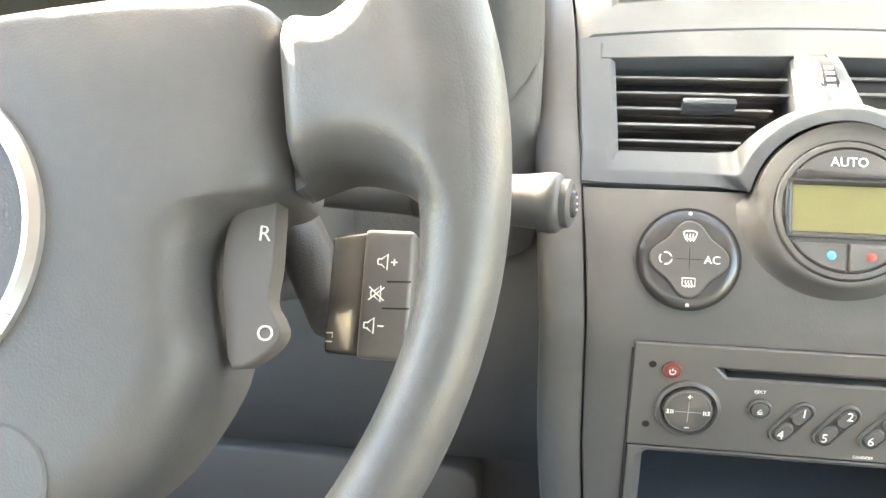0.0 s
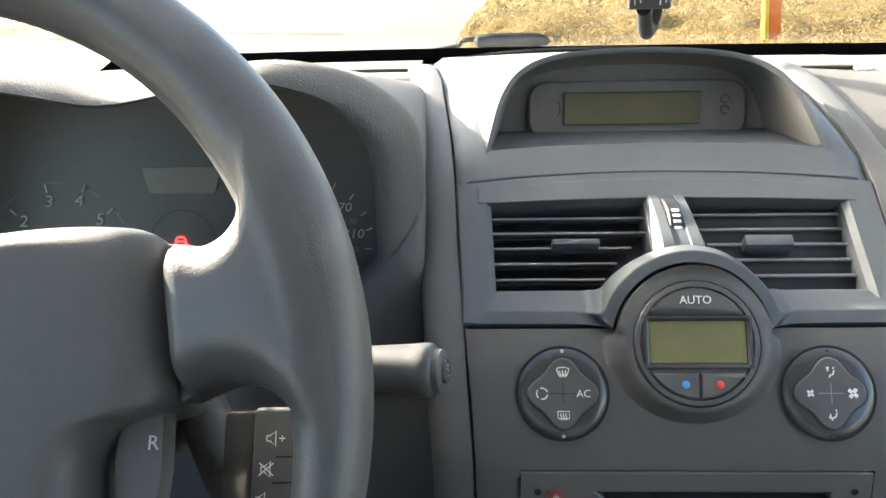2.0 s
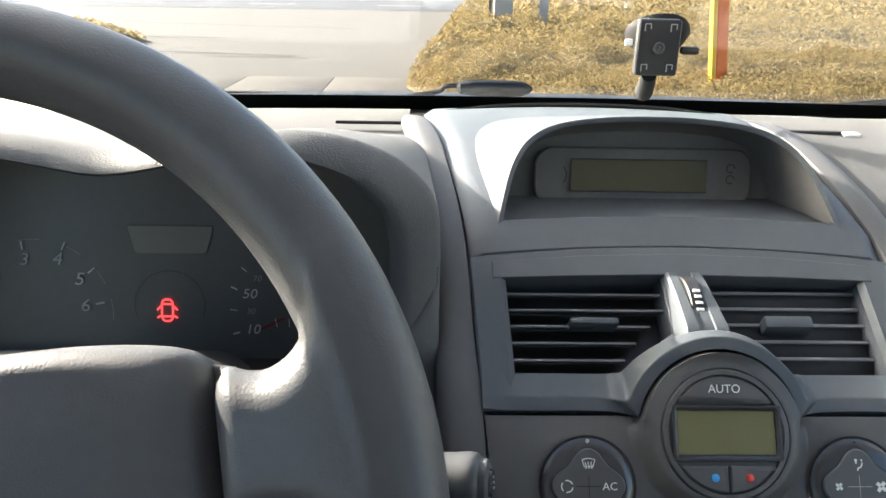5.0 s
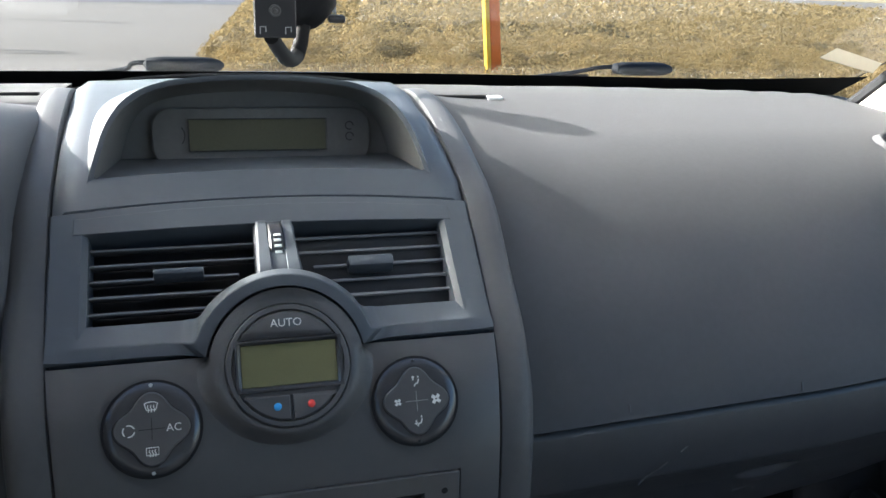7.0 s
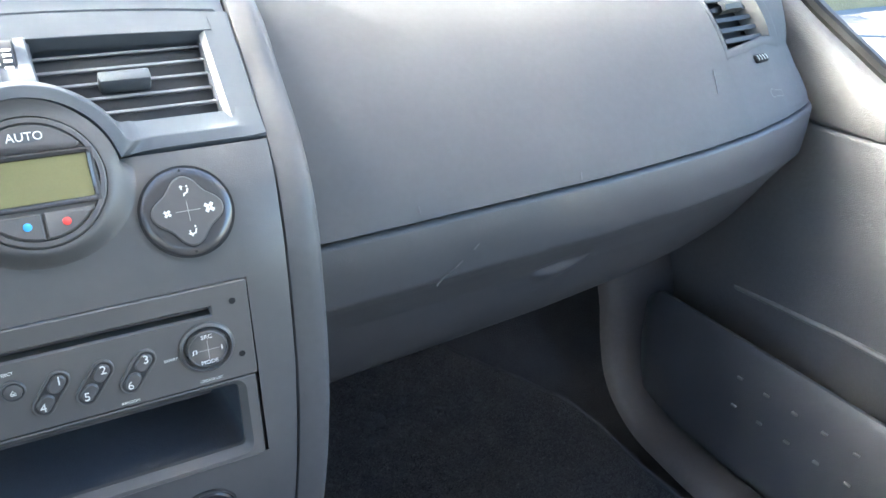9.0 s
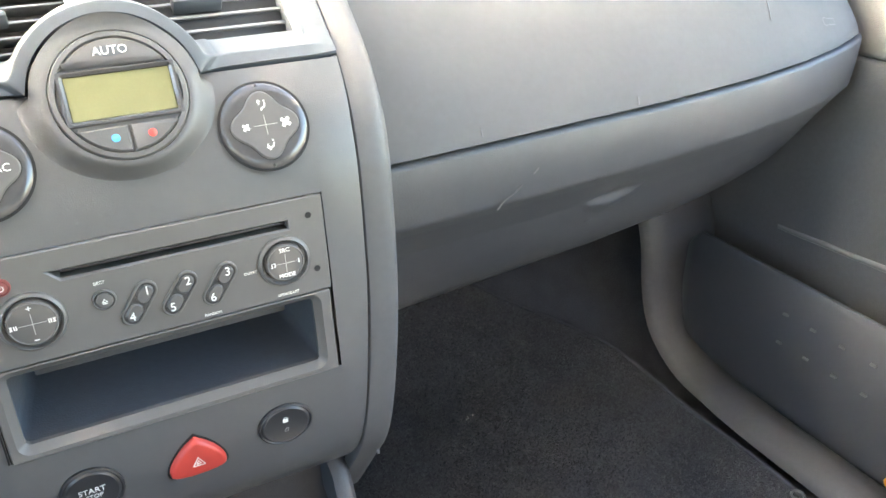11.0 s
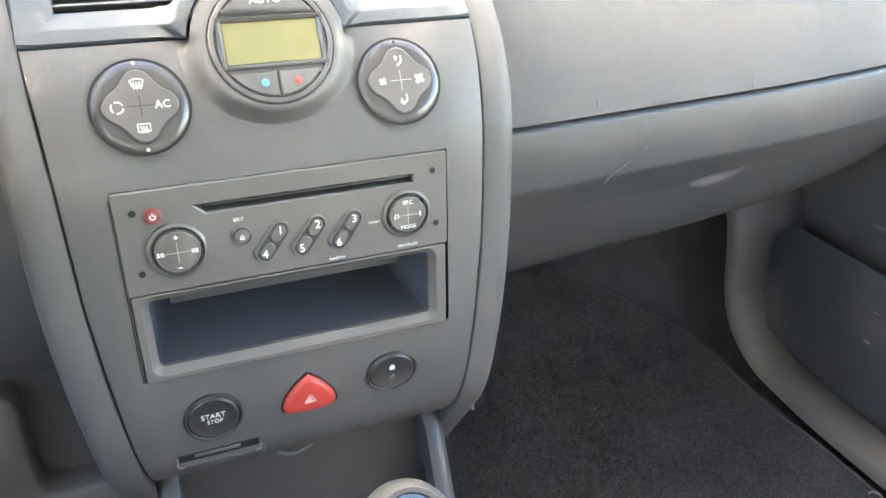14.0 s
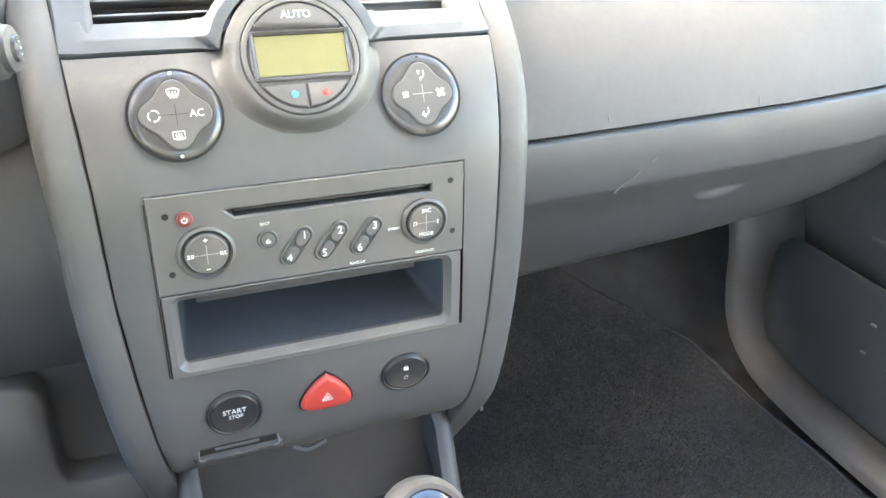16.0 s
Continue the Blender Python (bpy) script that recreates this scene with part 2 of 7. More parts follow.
def plate(outer, holes=(), depth=0.004, bevel=0.0006, hole_bevel=None, hole_depth=None):
    """A flat piece with an outline and holes, its front at z = 0, chamfered."""
    bm = bmesh.new()
    loops = [(outer, bevel, depth, 1)] + [(h, bevel if hole_bevel is None else hole_bevel, hole_depth or depth, -1) for h in holes]
    fronts = []
    for loop, bev, dep, sign in loops:
        loop = list(loop)
        if area2(loop) < 0:
            loop.reverse()
        inner = offset_loop(loop, sign * bev)
        l0 = [bm.verts.new((x, y, 0)) for x, y in inner]
        l1 = [bm.verts.new((x, y, -bev)) for x, y in loop]
        l2 = [bm.verts.new((x, y, -dep)) for x, y in loop]
        n = len(loop)
        for i in range(n):
            j = (i + 1) % n
            bm.faces.new((l0[i], l1[i], l1[j], l0[j]))
            bm.faces.new((l1[i], l2[i], l2[j], l1[j]))
        fronts += [bm.edges.get((l0[i], l0[(i + 1) % n])) for i in range(n)]
    bmesh.ops.triangle_fill(bm, use_beauty=True, use_dissolve=False, edges=fronts)
    return bm


def rrect(w, h, r=0.002, n=4, cx=0.0, cy=0.0):
    out = []
    for k, (sx, sy) in enumerate([(1, 1), (-1, 1), (-1, -1), (1, -1)]):
        for i in range(n + 1):
            a = radians(90 * k + 90 * i / n)
            out.append((cx + sx * (w / 2 - r) + r * math.cos(a), cy + sy * (h / 2 - r) + r * math.sin(a)))
    return out


def circle(r, n=32, cx=0.0, cy=0.0):
    return [(cx + r * math.cos(2 * math.pi * i / n), cy + r * math.sin(2 * math.pi * i / n)) for i in range(n)]


def strokes(lines, w=0.0006, h=0.0003):
    """Printed signs: each line a flat ribbon of width w."""
    bm = bmesh.new()
    for line in lines:
        pts = [Vector((x, y, 0)) for x, y in line]
        ribs = []
        for i, p in enumerate(pts):
            d = (pts[min(i + 1, len(pts) - 1)] - pts[max(i - 1, 0)])
            d = d.normalized() if d.length > 1e-9 else Vector((1, 0, 0))
            s = Vector((-d.y, d.x, 0)) * w / 2
            ribs.append((bm.verts.new(p + s + Vector((0, 0, h))), bm.verts.new(p - s + Vector((0, 0, h)))))
        for (a, b), (c, d) in zip(ribs, ribs[1:]):
            bm.faces.new((a, b, d, c))
    return bm


def lettering(body, size, m, align="CENTER", sx=1.0):
    """Words as a thin mesh with the built-in font."""
    cu = bpy.data.curves.new("letters", "FONT")
    cu.body, cu.size, cu.align_x, cu.align_y = body, size, align, "CENTER"
    cu.extrude = 0.00012
    cu.resolution_u = 3
    ob = bpy.data.objects.new("letters", cu)
    scene.collection.objects.link(ob)
    me = bpy.data.meshes.new_from_object(ob.evaluated_get(bpy.context.evaluated_depsgraph_get()))
    bpy.data.objects.remove(ob)
    bm = bmesh.new()
    bm.from_mesh(me)
    bpy.data.meshes.remove(me)
    bm.transform(m @ Matrix.Diagonal((sx, 1, 1, 1)))
    return bm


def frame_at(p, up, lift=0.0):
    """Axes on a surface: x to the right, y along up, z out of it towards the seats."""
    y = Vector(up).normalized()
    x = Vector((1, 0, 0))
    z = x.cross(y).normalized()
    o = Vector(p) + z * lift
    return Matrix(((x.x, y.x, z.x, o.x), (x.y, y.y, z.y, o.y), (x.z, y.z, z.z, o.z), (0, 0, 0, 1)))


def T(x, y, z=0.0):
    return Matrix.Translation((x, y, z))

# ---- centre console: its face ----
FACE = spline([(0.368, 0.655), (0.357, 0.668), (0.350, 0.685), (0.347, 0.715), (0.3478, 0.75), (0.3515, 0.80), (0.354, 0.83), (0.3575, 0.86),
               (0.363, 0.88), (0.3735, 0.902), (0.383, 0.915), (0.396, 0.929)], 6)
FZ, FY = [q[1] for q in FACE], [q[0] for q in FACE]


def face_y(z):
    return float(np.interp(z, FZ, FY))


def half_width(z):
    return float(np.interp(z, [0.655, 0.70, 0.755, 0.80, 0.865, 0.896, 0.929], [0.1005, 0.1076, 0.1131, 0.1166, 0.1181, 0.12, 0.1235]))


def on_face(c, z, lift=0.0):
    d = 0.004
    return frame_at((XC + c, face_y(z), z), (0, face_y(z + d) - face_y(z - d), 2 * d), lift)


console = thing("centre_console", "charcoal plastic centre console with ridged sides, between driver and passenger", "console", (XC, 0.45, 0.36))
HOLE = (0.0935, 0.7475, 0.8615)


def control_panel():
    zs = sorted(set([round(z, 5) for z in np.linspace(0.655, 0.9275, 60)] + [HOLE[1], HOLE[2]]))
    bm = bmesh.new()
    grid = []
    for z in zs:
        w = half_width(z) - 0.0006
        cs = [-w - 0.001, -w, -w + 0.001, -HOLE[0]] + list(np.linspace(-0.08, 0.08, 11)) + [HOLE[0], w - 0.001, w, w + 0.001]
        row = []
        for i, c in enumerate(cs):
            dip = 0.012 if i in (0, len(cs) - 1) else (0.0006 if i in (1, len(cs) - 2) else 0.0)
            row.append(bm.verts.new((XC + c, face_y(z) + dip, z)))
        grid.append((z, cs, row))
    for (z0, c0, a), (z1, c1, b) in zip(grid, grid[1:]):
        for i in range(len(a) - 1):
            mid = (z0 + z1) / 2
            if HOLE[1] < mid < HOLE[2] and i >= 3 and i < len(a) - 4 and abs((c0[i] + c0[i + 1]) / 2) < HOLE[0]:
                continue
            bm.faces.new((a[i], a[i + 1], b[i + 1], b[i]))
    return bm


part("control_panel", control_panel(), M_PANEL, console, "charcoal satin control panel")
# dark backing behind the joints
zs = np.linspace(0.66, 0.93, 20)
part("seam_backing", loft([[(XC + s * (half_width(z) + 0.004), face_y(z) + 0.005, z) for s in (-1, -0.95)] for z in zs]), M_SEAM, console)
part("seam_backing", loft([[(XC + s * (half_width(z) + 0.004), face_y(z) + 0.005, z) for s in (0.95, 1)] for z in zs]), M_SEAM, console)

# vent panel: one flat sloping plate round both vents
SLOPE = Vector((0, 0.084, 0.058)).normalized()
VP = frame_at((XC, 0.396, 0.929), SLOPE)


def arc(cx, cy, r, a0, a1, n=10):
    return [(cx + r * math.cos(radians(a0 + (a1 - a0) * i / n)), cy + r * math.sin(radians(a0 + (a1 - a0) * i / n))) for i in range(n + 1)]


def vent_hole(s):
    pts = [(-0.1065, 0.0875), (-0.1045, 0.0105), (-0.036, 0.0105), (-0.030, 0.030), (-0.020, 0.045), (-0.0125, 0.050), (-0.0125, 0.0915), (-0.06, 0.0905)]
    return [(s * x, y) for x, y in pts]


top_edge = [(0.1283 - 0.2566 * i / 16, 0.1015 + 0.009 * (1 - ((i - 8) / 8) ** 2)) for i in range(17)]
vent_panel = [(-0.1235, 0.001), (-0.05, 0.001), (0.05, 0.001), (0.1235, 0.001)] + top_edge
part("vent_panel", moved(plate(vent_panel, [vent_hole(1), vent_hole(-1)], depth=0.012, bevel=0.0012, hole_bevel=0.0032, hole_depth=0.03), VP), M_FRAME, console,
     "blue-grey satin vent surround")
part("vent_panel_backing", moved(rbox(0.262, 0.02, 0.004, 0, T(0, 0.002, -0.009)), VP), M_SEAM, console)

brow = [(-0.1145, 0.0855), (-0.06, 0.0878), (0.0, 0.0890), (0.06, 0.0878), (0.1145, 0.0855), (0.1145, 0.0972), (0.06, 0.1025), (0.0, 0.1047), (-0.06, 0.1025), (-0.1145, 0.0972)]
part("vent_brow", moved(plate(brow, (), 0.01, 0.0004), VP @ T(0, 0, 0.0005)), M_FRAME, console)

# the drum of the climate control and the arch over it
DISC = frame_at((XC, 0.378, 0.927), (0, 0.5, 0.866))


def drum_place(r, a, z):
    """A place on the drum: radius, angle from the right in degrees, height over its face."""
    return DISC @ Vector((r * math.cos(radians(a)), r * math.sin(radians(a)), z))


def flange_curves():
    """Left halves of the lines along the flange under the vents and over the arch: foot, crest, and the edge of the vent's opening."""
    foot = [VP @ Vector((-0.1235, 0.001, 0.0002)), Vector((XC - 0.112, 0.3960, 0.9292)), Vector((XC - 0.10, 0.3960, 0.9292)), Vector((XC - 0.075, 0.3960, 0.9292)), Vector((XC - 0.056, 0.3952, 0.9292)), Vector((XC - 0.0475, 0.3925, 0.9292)), Vector((XC - 0.0430, 0.3893, 0.9298))]
    crest = [VP @ Vector((-0.1235, 0.0075, 0.0003)), VP @ Vector((-0.112, 0.0078, 0.0012)), Vector((XC - 0.1045, 0.4011, 0.9352)), Vector((XC - 0.08, 0.4011, 0.9352)), Vector((XC - 0.064, 0.4008, 0.9352)), Vector((XC - 0.0565, 0.3990, 0.9352)), Vector((XC - 0.0525, 0.3955, 0.9362))]
    edge = [VP @ Vector((-0.1235, 0.022, 0.0003)), VP @ Vector((-0.112, 0.0228, 0.0003)), VP @ Vector((-0.1045, 0.0243, -0.0034)), Vector((XC - 0.082, 0.418, 0.940)), Vector((XC - 0.066, 0.418, 0.940)), Vector((XC - 0.056, 0.4175, 0.9402)), Vector((XC - 0.0520, 0.4165, 0.9412))]
    for k in range(8):
        t = k / 7
        u = (1 - t) ** 1.6
        foot.append(drum_place(0.0430, 169 - 79 * t, -0.0030 - 0.0047 * u))
        crest.append(drum_place(0.0500 + 0.0006 * u, 160 - 70 * t, -0.0030 - 0.0048 * u))
        edge.append(drum_place(0.0540 + 0.0024 * u, 145 - 55 * t, -0.0085 - 0.0180 * u))
    return foot, crest, edge


def flange():
    out = []
    lines = [spline([tuple(p) for p in q + [Vector((2 * XC - p.x, p.y, p.z)) for p in q[-2::-1]]], 5) for q in flange_curves()]
    for f, c, e in zip(*[[Vector(p) for p in q] for q in lines]):
        back = Vector((0, 0.82, -0.3)) * 0.008
        n1 = (c - f).normalized()
        n2 = (e - c).normalized()
        down = VP.to_3x3() @ Vector((0, 0.25, -1)) * 0.03
        out.append([f + back, f + n1 * 0.0003 + back * 0.08, f + n1 * 0.0008, c - n1 * 0.0012, c - n1 * 0.0004 + n2 * 0.0001, c + n2 * 0.0007, c + n2 * 0.0016, e - n2 * 0.0008, e, e + down])
    return loft(out)


part("flange", flange(), M_FRAME, console, "blue-grey arched flange with a bevelled upper edge", angle=50)


def panel_depth(x, y):
    """How far the control panel lies under the drum's face, seen along the drum's axis."""
    z = -0.012
    for _ in range(12):
        p = DISC @ Vector((x, y, z))
        z += (p.y - face_y(min(p.z, 0.929))) * 0.866
    return z


def collar():
    rows = []
    for k in range(121):
        a = 3.0 * k
        c, n = math.cos(radians(a)), math.sin(radians(a))
        row = []
        above = min(1.0, max(0.0, (math.degrees(math.asin(n)) - 4) / 8))
        for r in [0.0336, 0.0336, 0.0339, 0.0346] + [0.036 + 0.0011 * i for i in range(14)]:
            f = min(1.0, max(0.0, (r - 0.0346) / (0.0088 + 0.0062 * c * c)))
            f = f * f * (3 - 2 * f)
            low = -0.0008 + (panel_depth(r * c, r * n) - 0.0004 + 0.0008) * f
            rr = min(r, 0.0424)
            top = -0.0008 - 0.26 * max(0.0, rr - 0.0346) * (0.9 if n > 0 else 0)
            if r > 0.0424:
                top -= 0.012
            z = low + (max(top, low) - low if r <= 0.0424 else top - low) * above
            r2 = r * (1 - above) + rr * above
            row.append((r2 * c, r2 * n, z))
        row[0] = (row[0][0], row[0][1], -0.02)
        rows.append(row)
    return loft(rows)


part("collar", moved(collar(), DISC), M_PANEL, console, angle=50)

# ---- ridges down both sides ----
RIDGE = [(0.170, 0.858, 1.009), (0.166, 0.80, 1.019), (0.1605, 0.735, 1.026), (0.153, 0.66, 1.0255), (0.1475, 0.59, 1.0165), (0.1425, 0.53, 1.004), (0.1395, 0.48, 0.9865), (0.137, 0.44, 0.957),
         (0.1335, 0.398, 0.9285), (0.1315, 0.374, 0.9), (0.13, 0.3635, 0.878), (0.129, 0.3585, 0.86), (0.1275, 0.352, 0.80), (0.124, 0.3485, 0.75), (0.1185, 0.348, 0.70),
         (0.115, 0.354, 0.67), (0.112, 0.371, 0.64), (0.108, 0.395, 0.60)]


def ridge(s):
    path = spline(RIDGE, 5)
    rows = []
    for i, p in enumerate(path):
        a, b = Vector(path[max(i - 1, 0)]), Vector(path[min(i + 1, len(path) - 1)])
        d = (b - a).normalized()
        up = Vector((1, 0, 0)).cross(Vector((0, d.y, d.z))).normalized() * -1
        if up.z < 0 and up.y > 0:
            up = -up
        c = Vector((XC + s * p[0], p[1], p[2]))
        deep = 0.09 if p[2] > 0.86 else 0.09 + 0.25 * min(1, (0.86 - p[2]) / 0.06)
        low = max(0.0, 0.93 - p[2])
        out = [(-0.0108, -0.009), (-0.0106, -0.0012), (-0.0098, -0.0002), (-0.005, 0.0008), (0.001, 0.0012), (0.006, 0.0004), (0.0098, -0.0022), (0.0120, -0.007), (0.0128, -0.018), (0.0128 - 0.02 * low, -0.05),
               (0.0125 - 0.06 * low, -deep)]
        rows.append([c + Vector((s * u, 0, 0)) + up * v for u, v in out])
    return loft(rows)


part("ridge", ridge(-1), M_RIDGE, console, "worn satin grey ridge")
part("ridge", ridge(1), M_RIDGE, console, "worn satin grey ridge")
part("chip", rbox(0.0025, 0.0016, 0.004, 0.0007, T(XC + 0.1165, 0.3532, 0.662)), M_SCRATCH, console, "pale chipped spot on the edge")

# ---- the hooded display on top ----
pod = thing("display_pod", "grey hooded dashboard display pod with dark blank screen", "display", (XC, 0.6, 0.98))


def pod_edge(y):
    return float(np.interp(y, [0.48, 0.53, 0.59, 0.66, 0.735, 0.8, 0.84], [0.1283, 0.1312, 0.1362, 0.1417, 0.1492, 0.1548, 0.158]))


def pod_z(y):
    return float(np.interp(y, [0.4797, 0.502, 0.55, 0.62, 0.72, 0.8, 0.85], [0.9872, 1.0008, 1.0125, 1.0225, 1.0285, 1.0255, 1.018]))


rows = []
for k, y in enumerate([0.4797, 0.4801, 0.4815, 0.485, 0.49, 0.502, 0.52, 0.54, 0.56, 0.59, 0.62, 0.66, 0.70, 0.74, 0.78, 0.805]):
    row = []
    for i in range(33):
        f = -1 + 2 * i / 32
        bow = 0.0075 * (1 - f * f) * max(0.0, 1 - (y - 0.48) / 0.05)
        crown = 0.005 * (1 - f * f) * min(1.0, max(0.0, (y - 0.484) / 0.05))
        dip = 0.004 if k == 0 else 0
        w = pod_edge(y) - 0.0008
        edge = 0.006 if abs(f) > 0.999 else 0
        row.append((XC + f * w, y + bow, pod_z(y) + crown + bow * 0.6 - dip - edge))
    rows.append(row)
# an opening for the recess is left between the hood's feet
bm = bmesh.new()
vs = [[bm.verts.new(p) for p in r] for r in rows]
for j in range(len(rows) - 1):
    for i in range(32):
        f = abs(-1 + (2 * i + 1) / 32)
        y = rows[j][0][1]
        if 0.5 <= y < 0.60 and f < 0.81:
            continue
        bm.faces.new((vs[j][i], vs[j][i + 1], vs[j + 1][i + 1], vs[j + 1][i]))
part("top_panel", bm, M_FRAME, pod, "blue-grey satin top panel")
part("rear_seam", tube(spline([(XC - 0.14, 0.79, 1.024), (XC - 0.08, 0.80, 1.030), (XC, 0.803, 1.032), (XC + 0.08, 0.80, 1.030), (XC + 0.14, 0.79, 1.024)], 6), 0.0024, 6), M_SEAM, pod)
LIP = [(-0.1095, 0.4995, 0.9985), (-0.1055, 0.511, 1.0135), (-0.0985, 0.528, 1.0335), (-0.0865, 0.543, 1.0485), (-0.066, 0.5535, 1.0575), (-0.034, 0.5585, 1.0615), (0, 0.56, 1.0625)]
LIP = [(x, y, 0.9985 + (z - 0.9985) * 0.95) for x, y, z in LIP]
lip = spline(LIP + [(-x, y, z) for x, y, z in LIP[-2::-1]], 5)


def panel_z(c, y):
    """The height of the top panel at a plan place."""
    f = min(1.0, abs(c) / pod_edge(y))
    return pod_z(y) + 0.005 * (1 - f * f) * min(1.0, max(0.0, (y - 0.484) / 0.05))


def hood_rows():
    n = len(lip)
    back, rows = [], []
    for i, (x, y, z) in enumerate(lip):
        h = max(0.0, (z - 0.9985) / 0.064)
        back.append((x * 1.16, 0.67 + 0.105 * h))
    for t in (1.0, 0.9, 0.75, 0.6, 0.45, 0.3, 0.18, 0.09, 0.03):
        row = []
        for (x, y, z), b in zip(lip, back):
            u, v = x * (1 - t) + b[0] * t, y * (1 - t) + b[1] * t + 0.002
            rise = z - panel_z(x, y)
            row.append((XC + u, v, panel_z(u, v) + rise * (1 - t) ** 1.55 - 0.006 * t * t))
        rows.append(row)
    rows.append([(XC + x, y, z + 0.0006) for x, y, z in lip])
    rows.append([(XC + x * 0.992, y - 0.0006, z - 0.0012) for x, y, z in lip])
    rows.append([(XC + x * 0.975, y + 0.0005, 0.999 + (z - 0.999) * 0.945) for x, y, z in lip])
    rows.append([(XC + x * 0.955, y + 0.02, 0.998 + (z - 0.999) * 0.91) for x, y, z in lip])
    rows.append([(XC + x * 0.90, 0.585 + 0.004 * (z > 1.02), 0.995 + (z - 0.999) * 0.82) for x, y, z in lip])
    return rows


hr = hood_rows()
part("hood", loft(hr[:12]), M_FRAME, pod, "smooth grey curved hood", angle=60)
part("hood_lining", loft(hr[11:]), M_HOODIN, pod, "dark inside of the hood", angle=60)
part("recess_floor", loft([[(XC + s * 0.108, 0.5005 + 0.004 * (1 - s * s), 0.9992 + 0.003 * (1 - s * s)) for s in np.linspace(-1, 1, 13)],
                           [(XC + s * 0.107, 0.506 + 0.004 * (1 - s * s), 1.0005 + 0.003 * (1 - s * s)) for s in np.linspace(-1, 1, 13)],
                           [(XC + s * 0.109, 0.592, 0.9968) for s in np.linspace(-1, 1, 13)]]), M_FRAME, pod)
SCR = frame_at((XC, 0.5785, 1.0125), (0, 0.18, 1))
bm = bmesh.new()
bm.faces.new([bm.verts.new(p) for p in hr[-1]])
part("back_wall", bm, M_HOODIN, pod)
screen = part("screen_bezel", moved(plate(rrect(0.158, 0.042, 0.014, 6), (), 0.004, 0.0012), SCR @ T(0.003, 0.001, -0.0022)), M_HOODIN, pod, "smoked plastic bezel")
part("screen", moved(plate(rrect(0.098, 0.0225, 0.001), (), 0.001, 0.0003), SCR @ T(-0.001, 0.002, 0.0)), M_LCD2, screen, "dim olive blank display")
part("screen_border", moved(strokes([[(-0.0495, -0.0115), (0.0495, -0.0115), (0.0495, 0.0115), (-0.0495, 0.0115), (-0.0495, -0.0115)]], 0.0007), SCR @ T(-0.001, 0.002, 0.0004)), M_BLACK, screen)
part("bracket_mark", moved(strokes([arc(-0.062, 0, 0.009, 40, -40, 6)], 0.0008), SCR @ T(0, 0.002, -0.0012)), M_BLACK, screen)
for dy in (0.006, -0.002):
    part("button_mark", moved(strokes([arc(0.066, dy, 0.003, 0, 300, 8)], 0.0008), SCR @ T(0, 0.002, -0.0012)), M_BLACK, screen)

# ---- the two centre vents ----


def centre_vent(s):
    v = thing("air_vent", "dark rectangular air vent with thin horizontal slats in the centre console", "air vent", (XC + s * 0.06, 0.45, 0.95), "centre air vents")
    box = [(s * -0.112, 0.0165), (s * -0.008, 0.0165), (s * -0.008, 0.099), (s * -0.112, 0.099)]
    # dark back sheet; the shade deep in the vent is put into its colour
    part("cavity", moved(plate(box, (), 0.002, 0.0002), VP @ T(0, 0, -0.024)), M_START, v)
    for k in range(5):
        y = 0.0347 + k * 0.01088
        x0, x1 = -0.1075, -0.0125 - (0.028 if k == 0 else 0.02 if k == 1 else 0.01 if k == 2 else 0)
        yy = 0.0012 * k / 4
        tilt = -60 if s < 0 else 26
        bm = rbox(x1 - x0, 0.0014 if s > 0 else 0.0013, 0.013, 0.0006, pose(s * (x0 + x1) / 2, y + yy + (0.0036 if s > 0 else -0.0022), -0.0155, tilt))
        # left slats take the dark copy, right ones the copy coloured as lit
        part("slat", moved(bm, VP), M_SLAT if s < 0 else M_SLAT_LIT, v)
        # the slats' front edges are a little broader
        part("slat_edge", moved(rbox(x1 - x0, 0.0017 if s > 0 else 0.0022, 0.0012, 0.0004, T(s * (x0 + x1) / 2, y + yy + (0.0031 if s < 0 else 0.0012), -0.0098)), VP), M_EDGE, v)
    hx = -0.0565 if s > 0 else 0.0575
    part("thumb_tab", moved(rbox(0.0285, 0.0045 if s > 0 else 0.0082, 0.011, 0.0016, T(hx, 0.0585, -0.0075)), VP), M_FRAME, v, "grey thumb tab")
    return v


centre_vent(1)
centre_vent(-1)
divider = thing("vent_dial", "silver-grey vent divider with black ribbed thumbwheel", "vent dial", (XC, 0.44, 0.97))
rows = []
for y, h, w in ((0.0905, -0.006, 0.0108), (0.0900, 0.0012, 0.0110), (0.0885, 0.0028, 0.0111), (0.08, 0.0064, 0.0113), (0.07, 0.0098, 0.0115), (0.06, 0.0128, 0.0118), (0.05, 0.0155, 0.0122), (0.042, 0.0178, 0.0126), (0.036, 0.017, 0.0126)):
    rows.append([(-w, y, -0.01), (-w, y, h - 0.0016), (-w + 0.0012, y, h), (-0.0048, y, h), (-0.0044, y, h - 0.0012), (0.0044, y, h - 0.0012), (0.0048, y, h), (w - 0.0012, y, h), (w, y, h - 0.0016), (w, y, -0.01)])
part("divider", moved(loft(rows), VP), M_FRAME, divider)
W_ = VP @ pose(0, 0.0635, -0.0168, 5)
wheel_part = part("thumbwheel", moved(lathe([(0.0, -0.0042), (0.0292, -0.0042), (0.03, -0.0034), (0.03, 0.0034), (0.0292, 0.0042), (0.0, 0.0042)], 72), W_ @ pose(0, 0, 0, 0, 90, 0)), M_BLACK, divider, "black thumbwheel")
